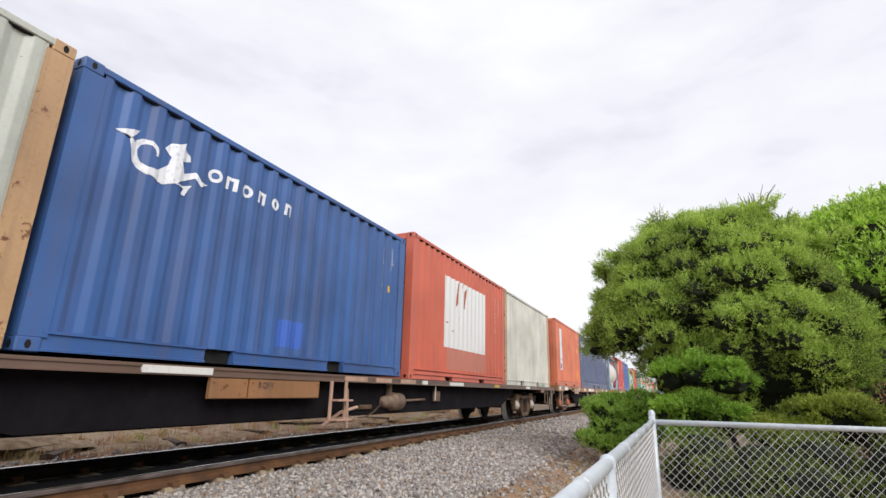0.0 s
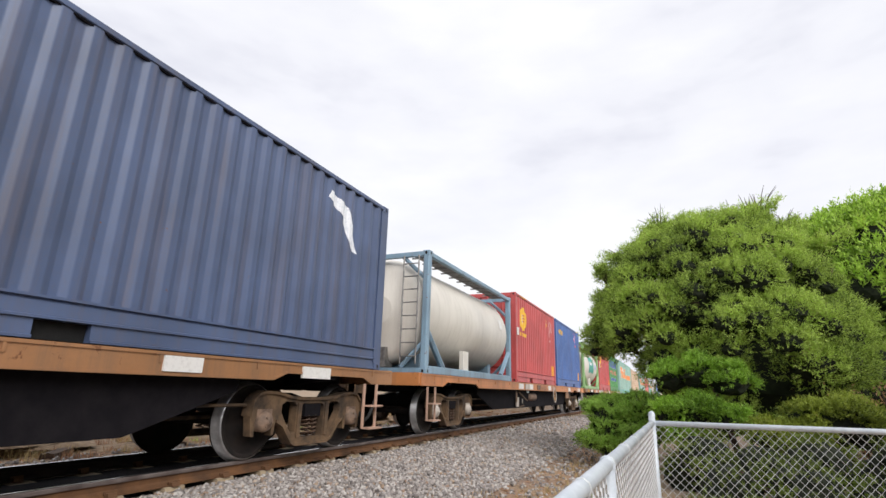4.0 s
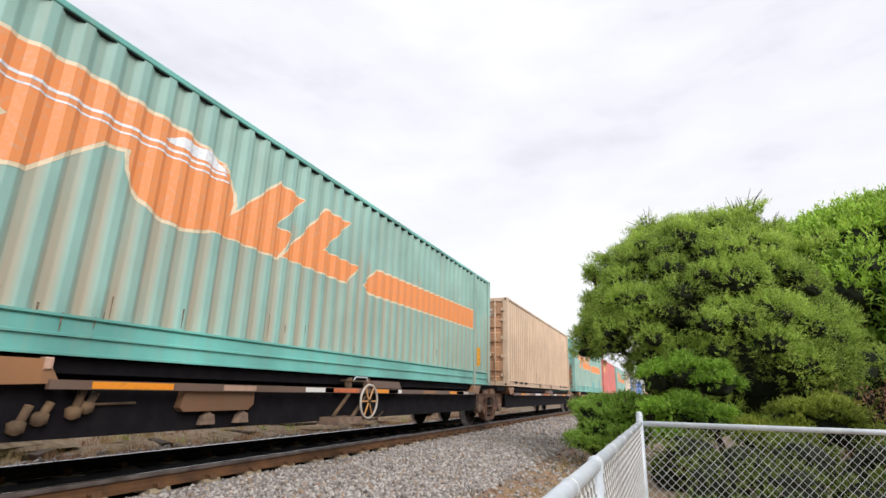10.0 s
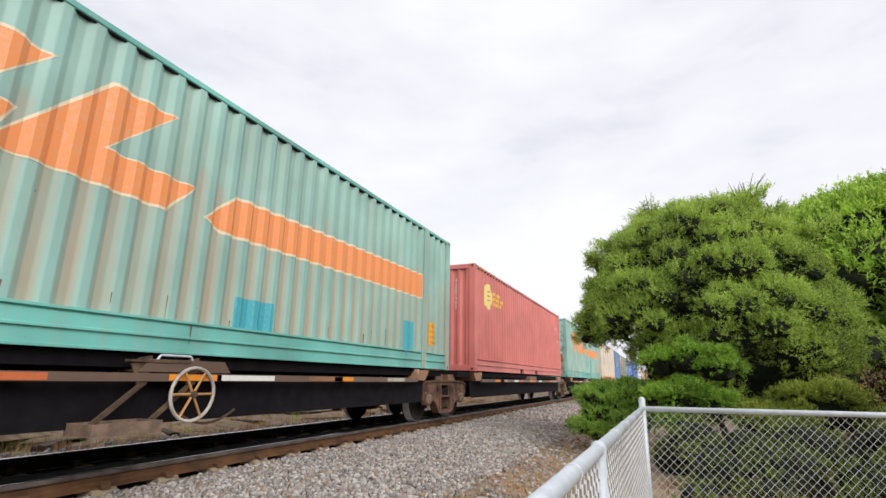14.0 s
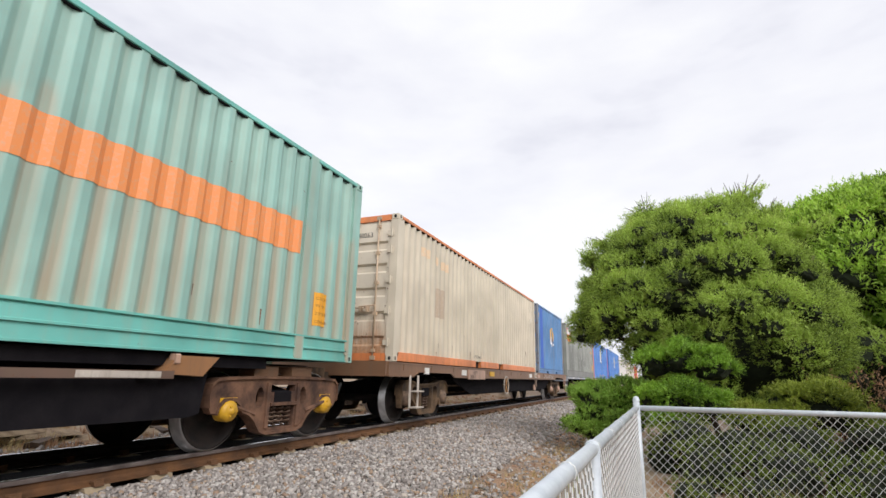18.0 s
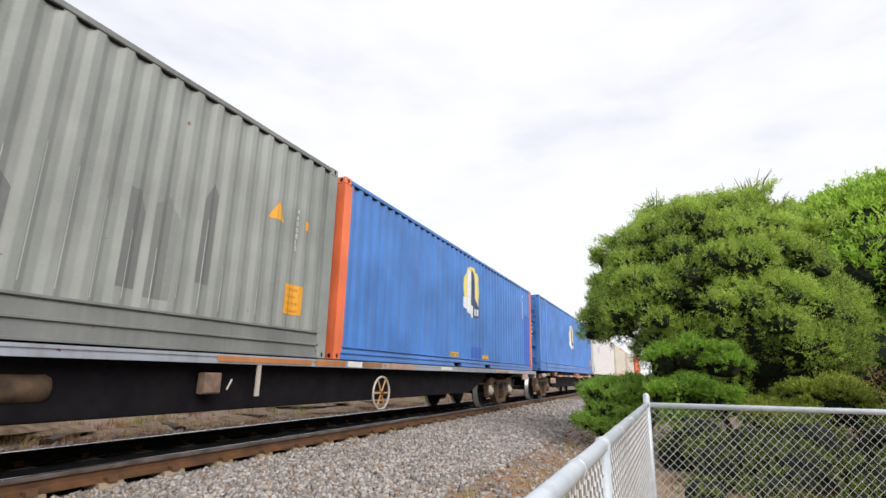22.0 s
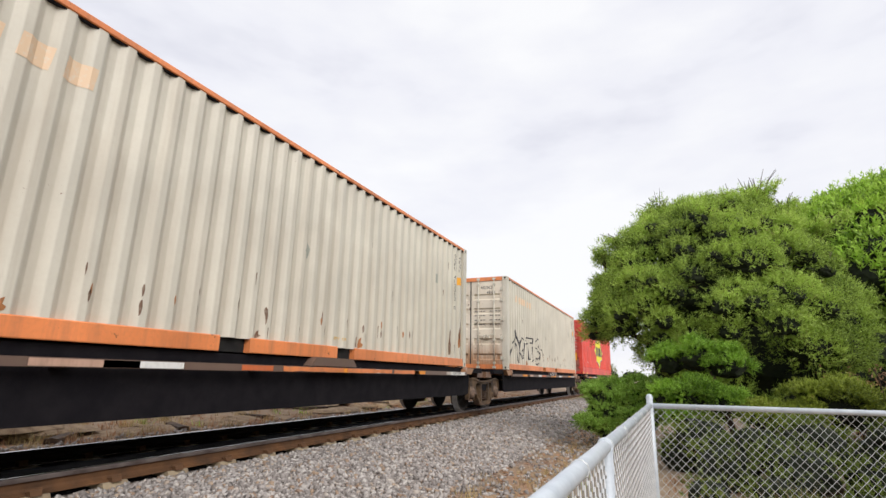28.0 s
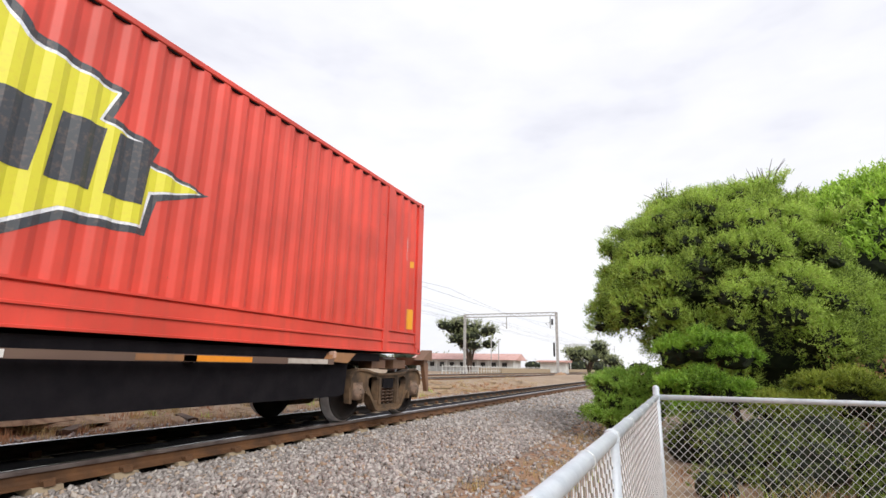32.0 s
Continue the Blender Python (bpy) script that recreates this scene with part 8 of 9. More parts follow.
def scatter_mesh(name, base_v, base_f, at, size, turn, mat, smooth=False):
    """Many small copies of one low shape in one mesh. at: (n, 3); size: (n, 3); turn: (n, 3, 3)."""
    n, k = len(at), len(base_v)
    v = (np.einsum("nij,nkj->nki", turn, base_v[None] * size[:, None]) + at[:, None]).reshape(-1, 3)
    f = (np.array(base_f)[None] + (np.arange(n) * k)[:, None, None]).reshape(-1, len(base_f[0]))
    me = bpy.data.meshes.new(name)
    me.vertices.add(len(v))
    me.vertices.foreach_set("co", v.astype(np.float32).ravel())
    me.loops.add(f.size)
    me.loops.foreach_set("vertex_index", f.astype(np.int32).ravel())
    me.polygons.add(len(f))
    me.polygons.foreach_set("loop_start", np.arange(0, f.size, f.shape[1], dtype=np.int32))
    me.update(calc_edges=True)
    me.validate()
    me.materials.append(mat)
    return me


def turns(n, gen, tilt=3.14):
    """Random rotations; tilt limits the lean from upright."""
    a, b, c = gen.uniform(0, 6.283, n), gen.uniform(-tilt, tilt, n), gen.uniform(-tilt, tilt, n)
    ca, sa, cb, sb, cc, sc = np.cos(a), np.sin(a), np.cos(b), np.sin(b), np.cos(c), np.sin(c)
    z, o = np.zeros(n), np.ones(n)
    rz = np.stack([np.stack([ca, -sa, z], -1), np.stack([sa, ca, z], -1), np.stack([z, z, o], -1)], -2)
    rx = np.stack([np.stack([o, z, z], -1), np.stack([z, cb, -sb], -1), np.stack([z, sb, cb], -1)], -2)
    ry = np.stack([np.stack([cc, z, sc], -1), np.stack([z, o, z], -1), np.stack([-sc, z, cc], -1)], -2)
    return rz @ rx @ ry


gen = np.random.default_rng(3)
ROCK_V = np.array([(-1, -0.9, -0.5), (1.1, -0.5, -0.9), (0.7, 1.0, -0.8), (-0.9, 0.8, -0.9), (-0.5, -0.7, 0.9), (0.9, -0.9, 0.4), (0.6, 0.3, 1.1), (-1.0, 0.6, 0.5)], float)
ROCK_F = [(0, 3, 2, 1), (4, 5, 6, 7), (0, 1, 5, 4), (1, 2, 6, 5), (2, 3, 7, 6), (3, 0, 4, 7)]


def stones():
    spots, sizes = [], []
    for y0, y1, per, s in ((-6.0, 1.0, 60, 0.05), (1.0, 5.0, 760, 0.0235), (5.0, 9.0, 640, 0.0245), (9.0, 15.0, 360, 0.03), (15.0, 26.0, 150, 0.042)):
        n = int((y1 - y0) * 3.6 * per)
        x = -4.88 + np.where(gen.random(n) < 0.93, 2.75 * gen.beta(1.0, 1.12, n), gen.uniform(2.3, 3.6, n))
        y = gen.uniform(y0, y1, n)
        spots.append(np.stack([x, y], -1))
        sizes.append(gen.uniform(0.55, 1.25, n) * s)
    for y0, y1, x0, x1, per in ((0.5, 22, -8.2, -6.6, 60),):
        n = int((y1 - y0) * (x1 - x0) * per)
        spots.append(np.stack([gen.uniform(x0, x1, n), gen.uniform(y0, y1, n)], -1))
        sizes.append(gen.uniform(0.6, 1.2, n) * 0.03)
    xy, s = np.concatenate(spots), np.concatenate(sizes)
    z = np.array([height(a, b) for a, b in xy]) + s * gen.uniform(-0.1, 0.75, len(s))
    at = np.column_stack([xy, z])
    size = s[:, None] * gen.uniform(0.5, 1.2, (len(s), 3)) * np.array([1.25, 1.0, 0.75])
    me = scatter_mesh("ballast_stones", ROCK_V, ROCK_F, at, size, turns(len(s), gen), M_STONE)
    tagged(new("ballast_stones", me), "loose grey crushed stones of the railway ballast", "ballast", kind="stuff")


stones()


def rail_mesh(x, y0, y1):
    """A flat-bottomed rail with a crowned, worn head; the head's flanks and running band are bare steel."""
    right = [(0.075, -0.152), (0.075, -0.140), (0.022, -0.120), (0.012, -0.100), (0.012, -0.056), (0.034, -0.044), (0.037, -0.036), (0.037, -0.014), (0.034, -0.007), (0.027, -0.002), (0.014, 0.0)]
    prof = right + [(-a, b) for a, b in right[::-1]]
    bm = bmesh.new()
    prism(bm, [(x + a, b) for a, b in prof], y0, y1, "y")
    bmesh.ops.recalc_face_normals(bm, faces=bm.faces)
    for f in bm.faces:
        c = f.calc_center_median()
        if abs(f.normal.y) < 0.5 and c.z > -0.003:
            f.material_index = 1
        elif abs(f.normal.y) < 0.5 and c.z > -0.04:
            f.material_index = 2
    return bm


def track(name, label, cx, y0, y1, sleepers=None):
    ob = thing(name, label, "railway track", kind="structure")
    for s in (-1, 1):
        # the farther rail's sides take the colour with painted shade
        part("rail", rail_mesh(cx + s * 0.7525, y0, y1), [M_RAIL if s > 0 else M_RAILSHADE, M_RAILTOP, M_RAILSIDE if s > 0 else M_RAILSHADE], ob)
    if sleepers:
        bm = bmesh.new()
        prism(bm, [(-1.25, -0.30), (1.25, -0.30), (1.25, -0.26), (0.9, -0.24), (0.86, -0.150), (0.45, -0.156), (0.3, -0.19), (-0.3, -0.19), (-0.45, -0.156), (-0.86, -0.150), (-0.9, -0.24), (-1.25, -0.26)], -0.12, 0.12, "y")
        me = mesh_of("sleeper", bm, M_CONCRETE)
        bm = bmesh.new()
        for s in (-1, 1):
            for e in (-1, 1):
                xx = s * 0.7525 + e * 0.085
                prism(bm, [(xx - 0.05, -0.15), (xx + 0.05, -0.15), (xx + 0.03, -0.108), (xx - 0.03, -0.112)], -0.045, 0.045, "y")
                rod(bm, (xx - 0.02, -0.05, -0.11), (xx + 0.02, 0.05, -0.10), 0.014, 5)
        clip = mesh_of("rail_clip", bm, M_RAIL)
        for i in range(sleepers[1]):
            y = sleepers[0] + i * 0.68
            placed("sleeper", me, ob, "", pose(cx, y, 0.0))
            placed("rail_clip", clip, ob, "", pose(cx, y, 0.0))
    return ob


track("railway_track", "steel rails with polished heads on concrete sleepers in ballast", TRACK_X, -60, 420, (-1.3, 75))
track("far_track", "rusty rails of a second railway track", -17.7, -40, 400)
track("outer_track", "rusty rails of a third railway track", -24.5, -40, 400)

# litter, dry grass and mounds beyond the far rail
BLADE_V = np.array([(-0.5, 0, 0), (0.5, 0, 0), (0.28, 0.12, 0.55), (-0.28, 0.12, 0.55), (0.0, 0.4, 1.0)], float)
BLADE_F = [(0, 1, 2), (0, 2, 3), (3, 2, 4)]


def grass(name, label, areas, mat, seed, w=0.006):
    g = np.random.default_rng(seed)
    at, size = [], []
    for x0, x1, y0, y1, tufts, blades, h in areas:
        for _ in range(tufts):
            cx, cy = g.uniform(x0, x1), g.uniform(y0, y1)
            k = g.uniform(0.5, 1.3)
            for _ in range(int(blades * k)):
                px, py = cx + g.normal(0, 0.07 * k), cy + g.normal(0, 0.07 * k)
                at.append((px, py, height(px, py) - 0.01))
                hh = h * g.uniform(0.4, 1.1) * k
                size.append((w * g.uniform(0.7, 1.5), hh, hh))
    at, size = np.array(at), np.array(size)
    me = scatter_mesh(name, BLADE_V, BLADE_F, at, size, turns(len(at), g, 0.45), mat)
    tagged(new(name, me), label, "grass", kind="stuff")


grass("dry_grass", "dry straw-coloured grass tufts beside the ballast", ((-9.6, -7.9, 1, 24, 120, 40, 0.22), (-12, -8.5, 2, 40, 160, 26, 0.25), (-1.75, -0.5, 4.5, 13, 60, 26, 0.13), (-0.95, -0.3, 4.4, 9, 30, 30, 0.2), (-2.1, -1.85, 4.9, 5.3, 3, 50, 0.12), (-2.3, -1.0, 5, 16, 60, 24, 0.12), (0.2, 4.5, 4.6, 6.0, 40, 30, 0.3)), M_DRYGRASS, 5)
grass("brown_brush", "dead brown brush along the far side of the track", ((-9.6, -7.6, 0, 30, 190, 30, 0.16), (-0.05, 4.6, 4.4, 7.6, 150, 26, 0.12)), M_REDLEAF, 7, 0.012)
grass("weeds", "small green weeds at the foot of the fence", ((-1.5, -0.7, 4.5, 12, 18, 24, 0.10), (-9.5, -8.2, 3, 22, 16, 26, 0.18), (0.0, 4.0, 4.5, 6.0, 24, 30, 0.3)), M_LEAF2, 6, 0.009)


def litter():
    g = np.random.default_rng(9)
    n = 9000
    x = np.where(g.random(n) < 0.82, g.uniform(-10.5, -7.6, n), g.uniform(-2.5, -0.4, n))
    y = np.where(x < -5, g.uniform(0, 26, n), g.uniform(4.5, 16, n))
    z = np.array([height(a, b) for a, b in zip(x, y)]) + 0.006
    base = np.array([(-1, 0, 0), (0, -0.3, 0.1), (1, 0, 0), (0, 0.3, 0.06)], float)
    s = g.uniform(0.02, 0.07, (n, 1)) * np.ones((1, 3))
    me = scatter_mesh("leaf_litter", base, [(0, 1, 2, 3)], np.column_stack([x, y, z]), s, turns(n, g, 0.35), M_REDLEAF)
    tagged(new("leaf_litter", me), "reddish brown leaf and bark litter", "leaf litter", kind="stuff")


litter()


def mounds():
    """Low heaps of earth and old sleeper pieces along the far side."""
    g = np.random.default_rng(12)
    bm = bmesh.new()
    for _ in range(70):
        cx, cy = g.uniform(-11.5, -8.4), g.uniform(-2, 34)
        r, h = g.uniform(0.3, 1.0), g.uniform(0.05, 0.15)
        rings = []
        for k in range(4):
            a = k / 3 * 1.5708
            rings.append([bm.verts.new((cx + r * math.cos(a) * math.cos(i * 0.7854) * g.uniform(0.85, 1.15), cy + r * 1.3 * math.cos(a) * math.sin(i * 0.7854) * g.uniform(0.85, 1.15), height(cx, cy) - 0.04 + h * math.sin(a) * g.uniform(0.8, 1.2))) for i in range(8)])
        for p, q in zip(rings, rings[1:]):
            for i in range(8):
                bm.faces.new((p[i], p[(i + 1) % 8], q[(i + 1) % 8], q[i])).smooth = True
    me = mesh_of("earth_mounds", bm, grimy("mound_earth", rgb(128, 104, 80), rgb(178, 154, 124), 6, 0.95))
    tagged(new("earth_mounds", me), "low brown earth and debris mounds beyond the track", "earth mound", kind="stuff")
    for i in range(9):
        t = thing("old_timber", "weathered grey-brown timber offcut lying on the ground", "timber", "timber offcuts")
        bm = bmesh.new()
        prism(bm, [(-0.09, 0), (0.09, 0.0), (0.085, 0.1), (0.0, 0.115), (-0.085, 0.1)], -0.5, 0.5, "y")
        part("beam", bm, M_BARK, t)
        px, py = g.uniform(-9.4, -8.3), 2.5 + i * 2.2 + g.uniform(-0.5, 0.5)
        t.matrix_basis = pose(px, py, height(px, py) - 0.02, 0, 0, g.uniform(0, 180))


mounds()

# ---- chain-link fence ----
FX, FY, FTOP, FBASE = -0.165, 4.18, 0.722, -0.34


def fence_side(label, p, q, posts):
    """A fence run from p to q (x, y): posts, top rail, woven wire."""
    ob = thing("chain_link_fence", label, "fence", "fence runs")
    p, q = Vector((*p, 0)), Vector((*q, 0))
    d = (q - p).normalized()
    length = (q - p).length
    side = Vector((-d.y, d.x, 0))
    for u, tall, r in posts:
        bm = bmesh.new()
        c = p + d * u
        zt = FTOP + tall
        rod(bm, (c.x, c.y, FBASE - 0.1), (c.x, c.y, zt), r, 14)
        lathe(bm, [(zt, r * 1.06), (zt + 0.012, r * 1.06), (zt + 0.028, r * 0.75), (zt + 0.034, 0.004)], 14, "z", (c.x, c.y, 0))
        part("post", bm, M_GALV, ob)
    bm = bmesh.new()
    rod(bm, (p.x, p.y, FTOP - 0.021), (q.x, q.y, FTOP - 0.021), 0.019, 14)
    part("top_rail", bm, M_GALV, ob)
    bm = bmesh.new()
    rod(bm, (p.x, p.y, FBASE + 0.08), (q.x, q.y, FBASE + 0.08), 0.003, 5, 0, False)
    part("bottom_wire", bm, M_WIRE, ob)
    # woven wire: neighbouring zigzags hook round each other
    step, r = 0.029, 0.0019
    n = int(length / step)
    rows = int((FTOP - 0.03 - FBASE - 0.06) / step)
    bm = bmesh.new()
    for i in range(n):
        u0 = step * i
        prev = None
        for k in range(rows + 1):
            u = u0 + (step if (k + i) % 2 else 0.0)
            off = 0.003 if (k + i) % 2 else -0.003
            c = p + d * u + side * off + Vector((0, 0, FTOP - 0.035 - k * step))
            ring = [bm.verts.new(c + d * (r * 1.1 * a) + side * (r * 1.1 * b)) for a, b in ((1, 0), (0, 1), (-1, 0), (0, -1))]
            if prev:
                for j in range(4):
                    bm.faces.new((prev[j], prev[(j + 1) % 4], ring[(j + 1) % 4], ring[j]))
            prev = ring
    part("wire_mesh", bm, M_WIRE, ob, "woven diamond wire mesh")
    for i in range(int(length / 0.45)):
        bm = bmesh.new()
        c = Vector((*(p + d * (0.3 + 0.45 * i)).xy, FTOP - 0.021))
        rings = []
        for j in range(10):
            out = math.cos(j * 0.6283) * side + math.sin(j * 0.6283) * Vector((0, 0, 1))
            rings.append([bm.verts.new(c + out * (0.0205 + 0.0014 * math.cos(q)) + d * (0.0014 * math.sin(q) + 0.0006 * j)) for q in (0, 2.094, 4.189)])
        for r0, r1 in zip(rings, rings[1:] + rings[:1]):
            for q in range(3):
                bm.faces.new((r0[q], r0[(q + 1) % 3], r1[(q + 1) % 3], r1[q]))
        part("tie_wire", bm, M_WIRE, ob)
    return ob


fence_side("galvanised chain-link fence beside the track", (FX, FY), (FX - 0.06, -1.6), ((0.0, 0.03, 0.023), (2.58, -0.03, 0.022), (5.2, -0.03, 0.022)))
fence_side("galvanised chain-link fence across in front of the shrubs", (FX + 0.01, FY + 0.01), (4.6, FY + 0.95), ((2.4, -0.03, 0.022), (4.7, 0.03, 0.023)))


# ---- trees and shrubs ----
LEAF_V = np.array([(0, 0, 0), (0.5, 0.35, 0.12), (0, 1, 0), (-0.5, 0.35, 0.12)], float)
LEAF_F = [(0, 1, 2, 3)]


def unit(v):
    return v / np.linalg.norm(v, axis=-1, keepdims=True)


def foliage(g, lobes, count, stem, leaf, up=0.5, fill=0.3, centre=None, per=12):
    """Leafy shoots over the upper and outer skins of many billows, so that their undersides stay hollow."""
    lo = np.array(lobes, float)
    wide = lo[:, 3] * lo[:, 4] + lo[:, 4] * lo[:, 5] + lo[:, 3] * lo[:, 5]
    n = max(1, count // per)
    own = lo[g.choice(len(lo), n, p=wide / wide.sum())]
    d = unit(g.normal(size=(n, 3)))
    mid = lo[:, :3].mean(0) if centre is None else np.array(centre, float)
    away = own[:, :3] - mid
    away = away / (np.linalg.norm(away, axis=1, keepdims=True) + 0.3)
    d = unit(d + 0.4 * away + np.array([0, 0, 0.48]))
    swell = np.sin(d[:, :1] * 5.1 + own[:, :1] * 9) * np.sin(d[:, 1:2] * 4.7 + own[:, 1:2] * 7) * np.sin(d[:, 2:3] * 5.3 + own[:, 2:3] * 8)
    root = own[:, :3] + d * own[:, 3:] * (1.0 - fill * g.random((n, 1)) ** 2.2 + 0.16 * swell)
    axis = unit(d * 0.75 + np.array([0, 0, up]) + g.normal(0, 0.28, (n, 3)))
    length = stem * g.uniform(0.55, 1.35, (n, 1))
    side = unit(np.cross(axis, g.normal(size=(n, 3))))
    other = np.cross(axis, side)
    k = (np.arange(per) + 0.5) / per
    ang = np.arange(per) * 2.4 + g.uniform(0, 6.283, (n, 1))
    ring = np.cos(ang)[..., None] * side[:, None] + np.sin(ang)[..., None] * other[:, None]
    spread = np.radians(g.uniform(22, 58, (n, per, 1)))
    y = unit(axis[:, None] * np.cos(spread) + ring * np.sin(spread))
    x = unit(np.cross(y, axis[:, None] + g.normal(0, 0.4, (n, per, 3))))
    z = np.cross(x, y)
    at = root[:, None] + axis[:, None] * (length * k)[..., None] + g.normal(0, stem * 0.07, (n, per, 3))
    s = leaf * (1.2 - 0.5 * k)[None, :, None] * g.uniform(0.65, 1.25, (n, per, 1))
    size = np.concatenate([s * 0.3, s, s * 0.5], -1)
    return at.reshape(-1, 3), size.reshape(-1, 3), np.stack([x, y, z], -1).reshape(-1, 3, 3)


def core(lobes, k, seed):
    """The shade inside a crown, put in as dark knobbly masses under the leaves."""
    bm = bmesh.new()
    for i, (cx, cy, cz, a, b, c) in enumerate(lobes):
        s = bmesh.ops.create_icosphere(bm, subdivisions=3, radius=1.0)["verts"]
        for v in s:
            d = v.co.normalized()
            n = 1 + 0.28 * noise.noise(d * 2.6 + Vector((i * 1.7, seed, 0)))
            v.co = Vector((cx + d.x * a * k * n, cy + d.y * b * k * n, cz + d.z * c * k * n))
    return bm


def tree(name, label, lobes, count, clump, leaf, mat, trunks, seed, core_k=0.72, category="tree", inner=(), centre=None, up=0.5):
    g = np.random.default_rng(seed)
    ob = thing(name, label, category)
    bm = bmesh.new()
    for chain in trunks:
        for (p, r0), (q, r1) in zip(chain, chain[1:]):
            p, q = Vector(p), Vector(q)
            d = (q - p).normalized()
            u = d.orthogonal().normalized()
            w2 = d.cross(u)
            rings = [[bm.verts.new(c + r * (math.cos(i * 0.7854) * u + math.sin(i * 0.7854) * w2)) for i in range(8)] for c, r in ((p, r0), (q, r1))]
            for i in range(8):
                bm.faces.new((rings[0][i], rings[0][(i + 1) % 8], rings[1][(i + 1) % 8], rings[1][i])).smooth = True
    part("trunk", bm, M_BARK, ob, "brown forked trunk and limbs")
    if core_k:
        part("crown_shade_mass", core([b for b in lobes if b[3] > 0.1 and b[5] > 0.13] + [(x, y, z, a / core_k, b / core_k, c / core_k) for x, y, z, a, b, c in inner], core_k, seed), M_CORE, ob, "shaded inner foliage")
    at, size, turn = foliage(g, lobes, count, clump, leaf, up, 0.3, centre)
    me = scatter_mesh("crown", LEAF_V, LEAF_F, at, size, turn, mat)
    placed("crown", me, ob, "crown of many small leaf sprays")
    return ob


BUSH = []
gb = np.random.default_rng(21)


def dome(cx, cy, cz, a, b, c, n, r0, r1, low=-0.2):
    """Lobes over a dome, so that its outline is uneven."""
    out = [(cx, cy, cz, a * 0.8, b * 0.8, c * 0.8)]
    for _ in range(n):
        d = gb.normal(size=3)
        d /= np.linalg.norm(d)
        if d[2] < low:
            d[2] = -d[2]
        r = gb.uniform(r0, r1)
        out.append((cx + d[0] * (a - r), cy + d[1] * (b - r), cz + d[2] * (c - r), r * 1.1, r, r * 0.85))
    return out


def crown(profile, cy, depth, n, r0, r1, hollows=(), gap=0.78):
    """Flattened billows over the skin of a crown, kept apart so that dark gaps open between them; profile rows: height, least x, greatest x."""
    out = []
    zs, lo, hi = (np.array(c) for c in zip(*profile))
    for _ in range(n * 30):
        if len(out) == n:
            break
        z, a = gb.uniform(zs[0], zs[-1]), gb.uniform(0, 6.283)
        x0, x1 = np.interp(z, zs, lo), np.interp(z, zs, hi)
        half, r = (x1 - x0) / 2, gb.uniform(r0, r1)
        r = min(r, half * 0.6)
        k = gb.uniform(0.8, 1.0) ** 0.5
        x, y = (x0 + x1) / 2 + (half - r) * k * math.cos(a), cy + max(half * depth - r, 0.1) * k * math.sin(a)
        z = min(z, zs[-1] - r * 0.5)
        if x < -0.15 and 1.15 < z < 1.8:
            continue                         # the gap under the leaning limb
        if y < cy and any(((x - hx) / ha) ** 2 + ((z - hz) / hc) ** 2 < 1 for hx, hz, ha, hc in hollows):
            continue
        if any(((x - q[0]) ** 2 + (y - q[1]) ** 2 + (1.25 * (z - q[2])) ** 2) ** 0.5 < gap * (r + q[4]) for q in out):
            continue
        out.append((x, y, z, r * 1.12, r, r * 0.82))
    return out


def sprigs(spots):
    """Loose upright shoots over a crown: small leaf tufts on thin stems."""
    lo, stems = [], []
    for x, y, z, h in spots:
        for _ in range(8):
            dx, dy, k = gb.normal(0, 0.2), gb.normal(0, 0.2), gb.uniform(0.5, 1.0)
            stems.append([((x, y, z - 0.3), 0.012), ((x + dx * 0.6, y + dy * 0.6, z + h * k * 0.6), 0.007), ((x + dx, y + dy, z + h * k), 0.003)])
            for q in (0.35, 0.6, 0.8, 1.0):
                r = gb.uniform(0.04, 0.075) * (1.3 - 0.5 * q)
                lo.append((x + dx * q, y + dy * q, z + h * k * q, r, r, r * 1.5))
    return lo, stems


lobes = crown(((0.3, 0.0, 3.1), (1.2, -0.2, 3.2), (1.7, -1.35, 3.3), (2.1, -1.65, 3.2), (2.9, -1.3, 3.0), (3.6, -1.0, 2.65), (4.0, -0.75, 2.4), (4.25, -0.4, 2.15), (4.5, 0.3, 1.9)), 11.0, 0.85, 150, 0.2, 0.5,
              ((2.15, 2.55, 0.55, 0.34), (0.42, 2.15, 0.42, 0.26), (0.05, 3.0, 0.3, 0.16), (1.35, 1.5, 0.5, 0.3), (1.1, 3.3, 0.4, 0.14), (2.7, 1.7, 0.45, 0.22), (1.9, 0.9, 1.0, 0.4), (1.7, 2.0, 0.35, 0.2), (2.6, 1.15, 0.7, 0.3), (2.75, 2.15, 0.4, 0.2), (2.2, 1.75, 0.5, 0.25), (1.6, 2.7, 0.3, 0.18), (2.9, 2.75, 0.3, 0.2)))
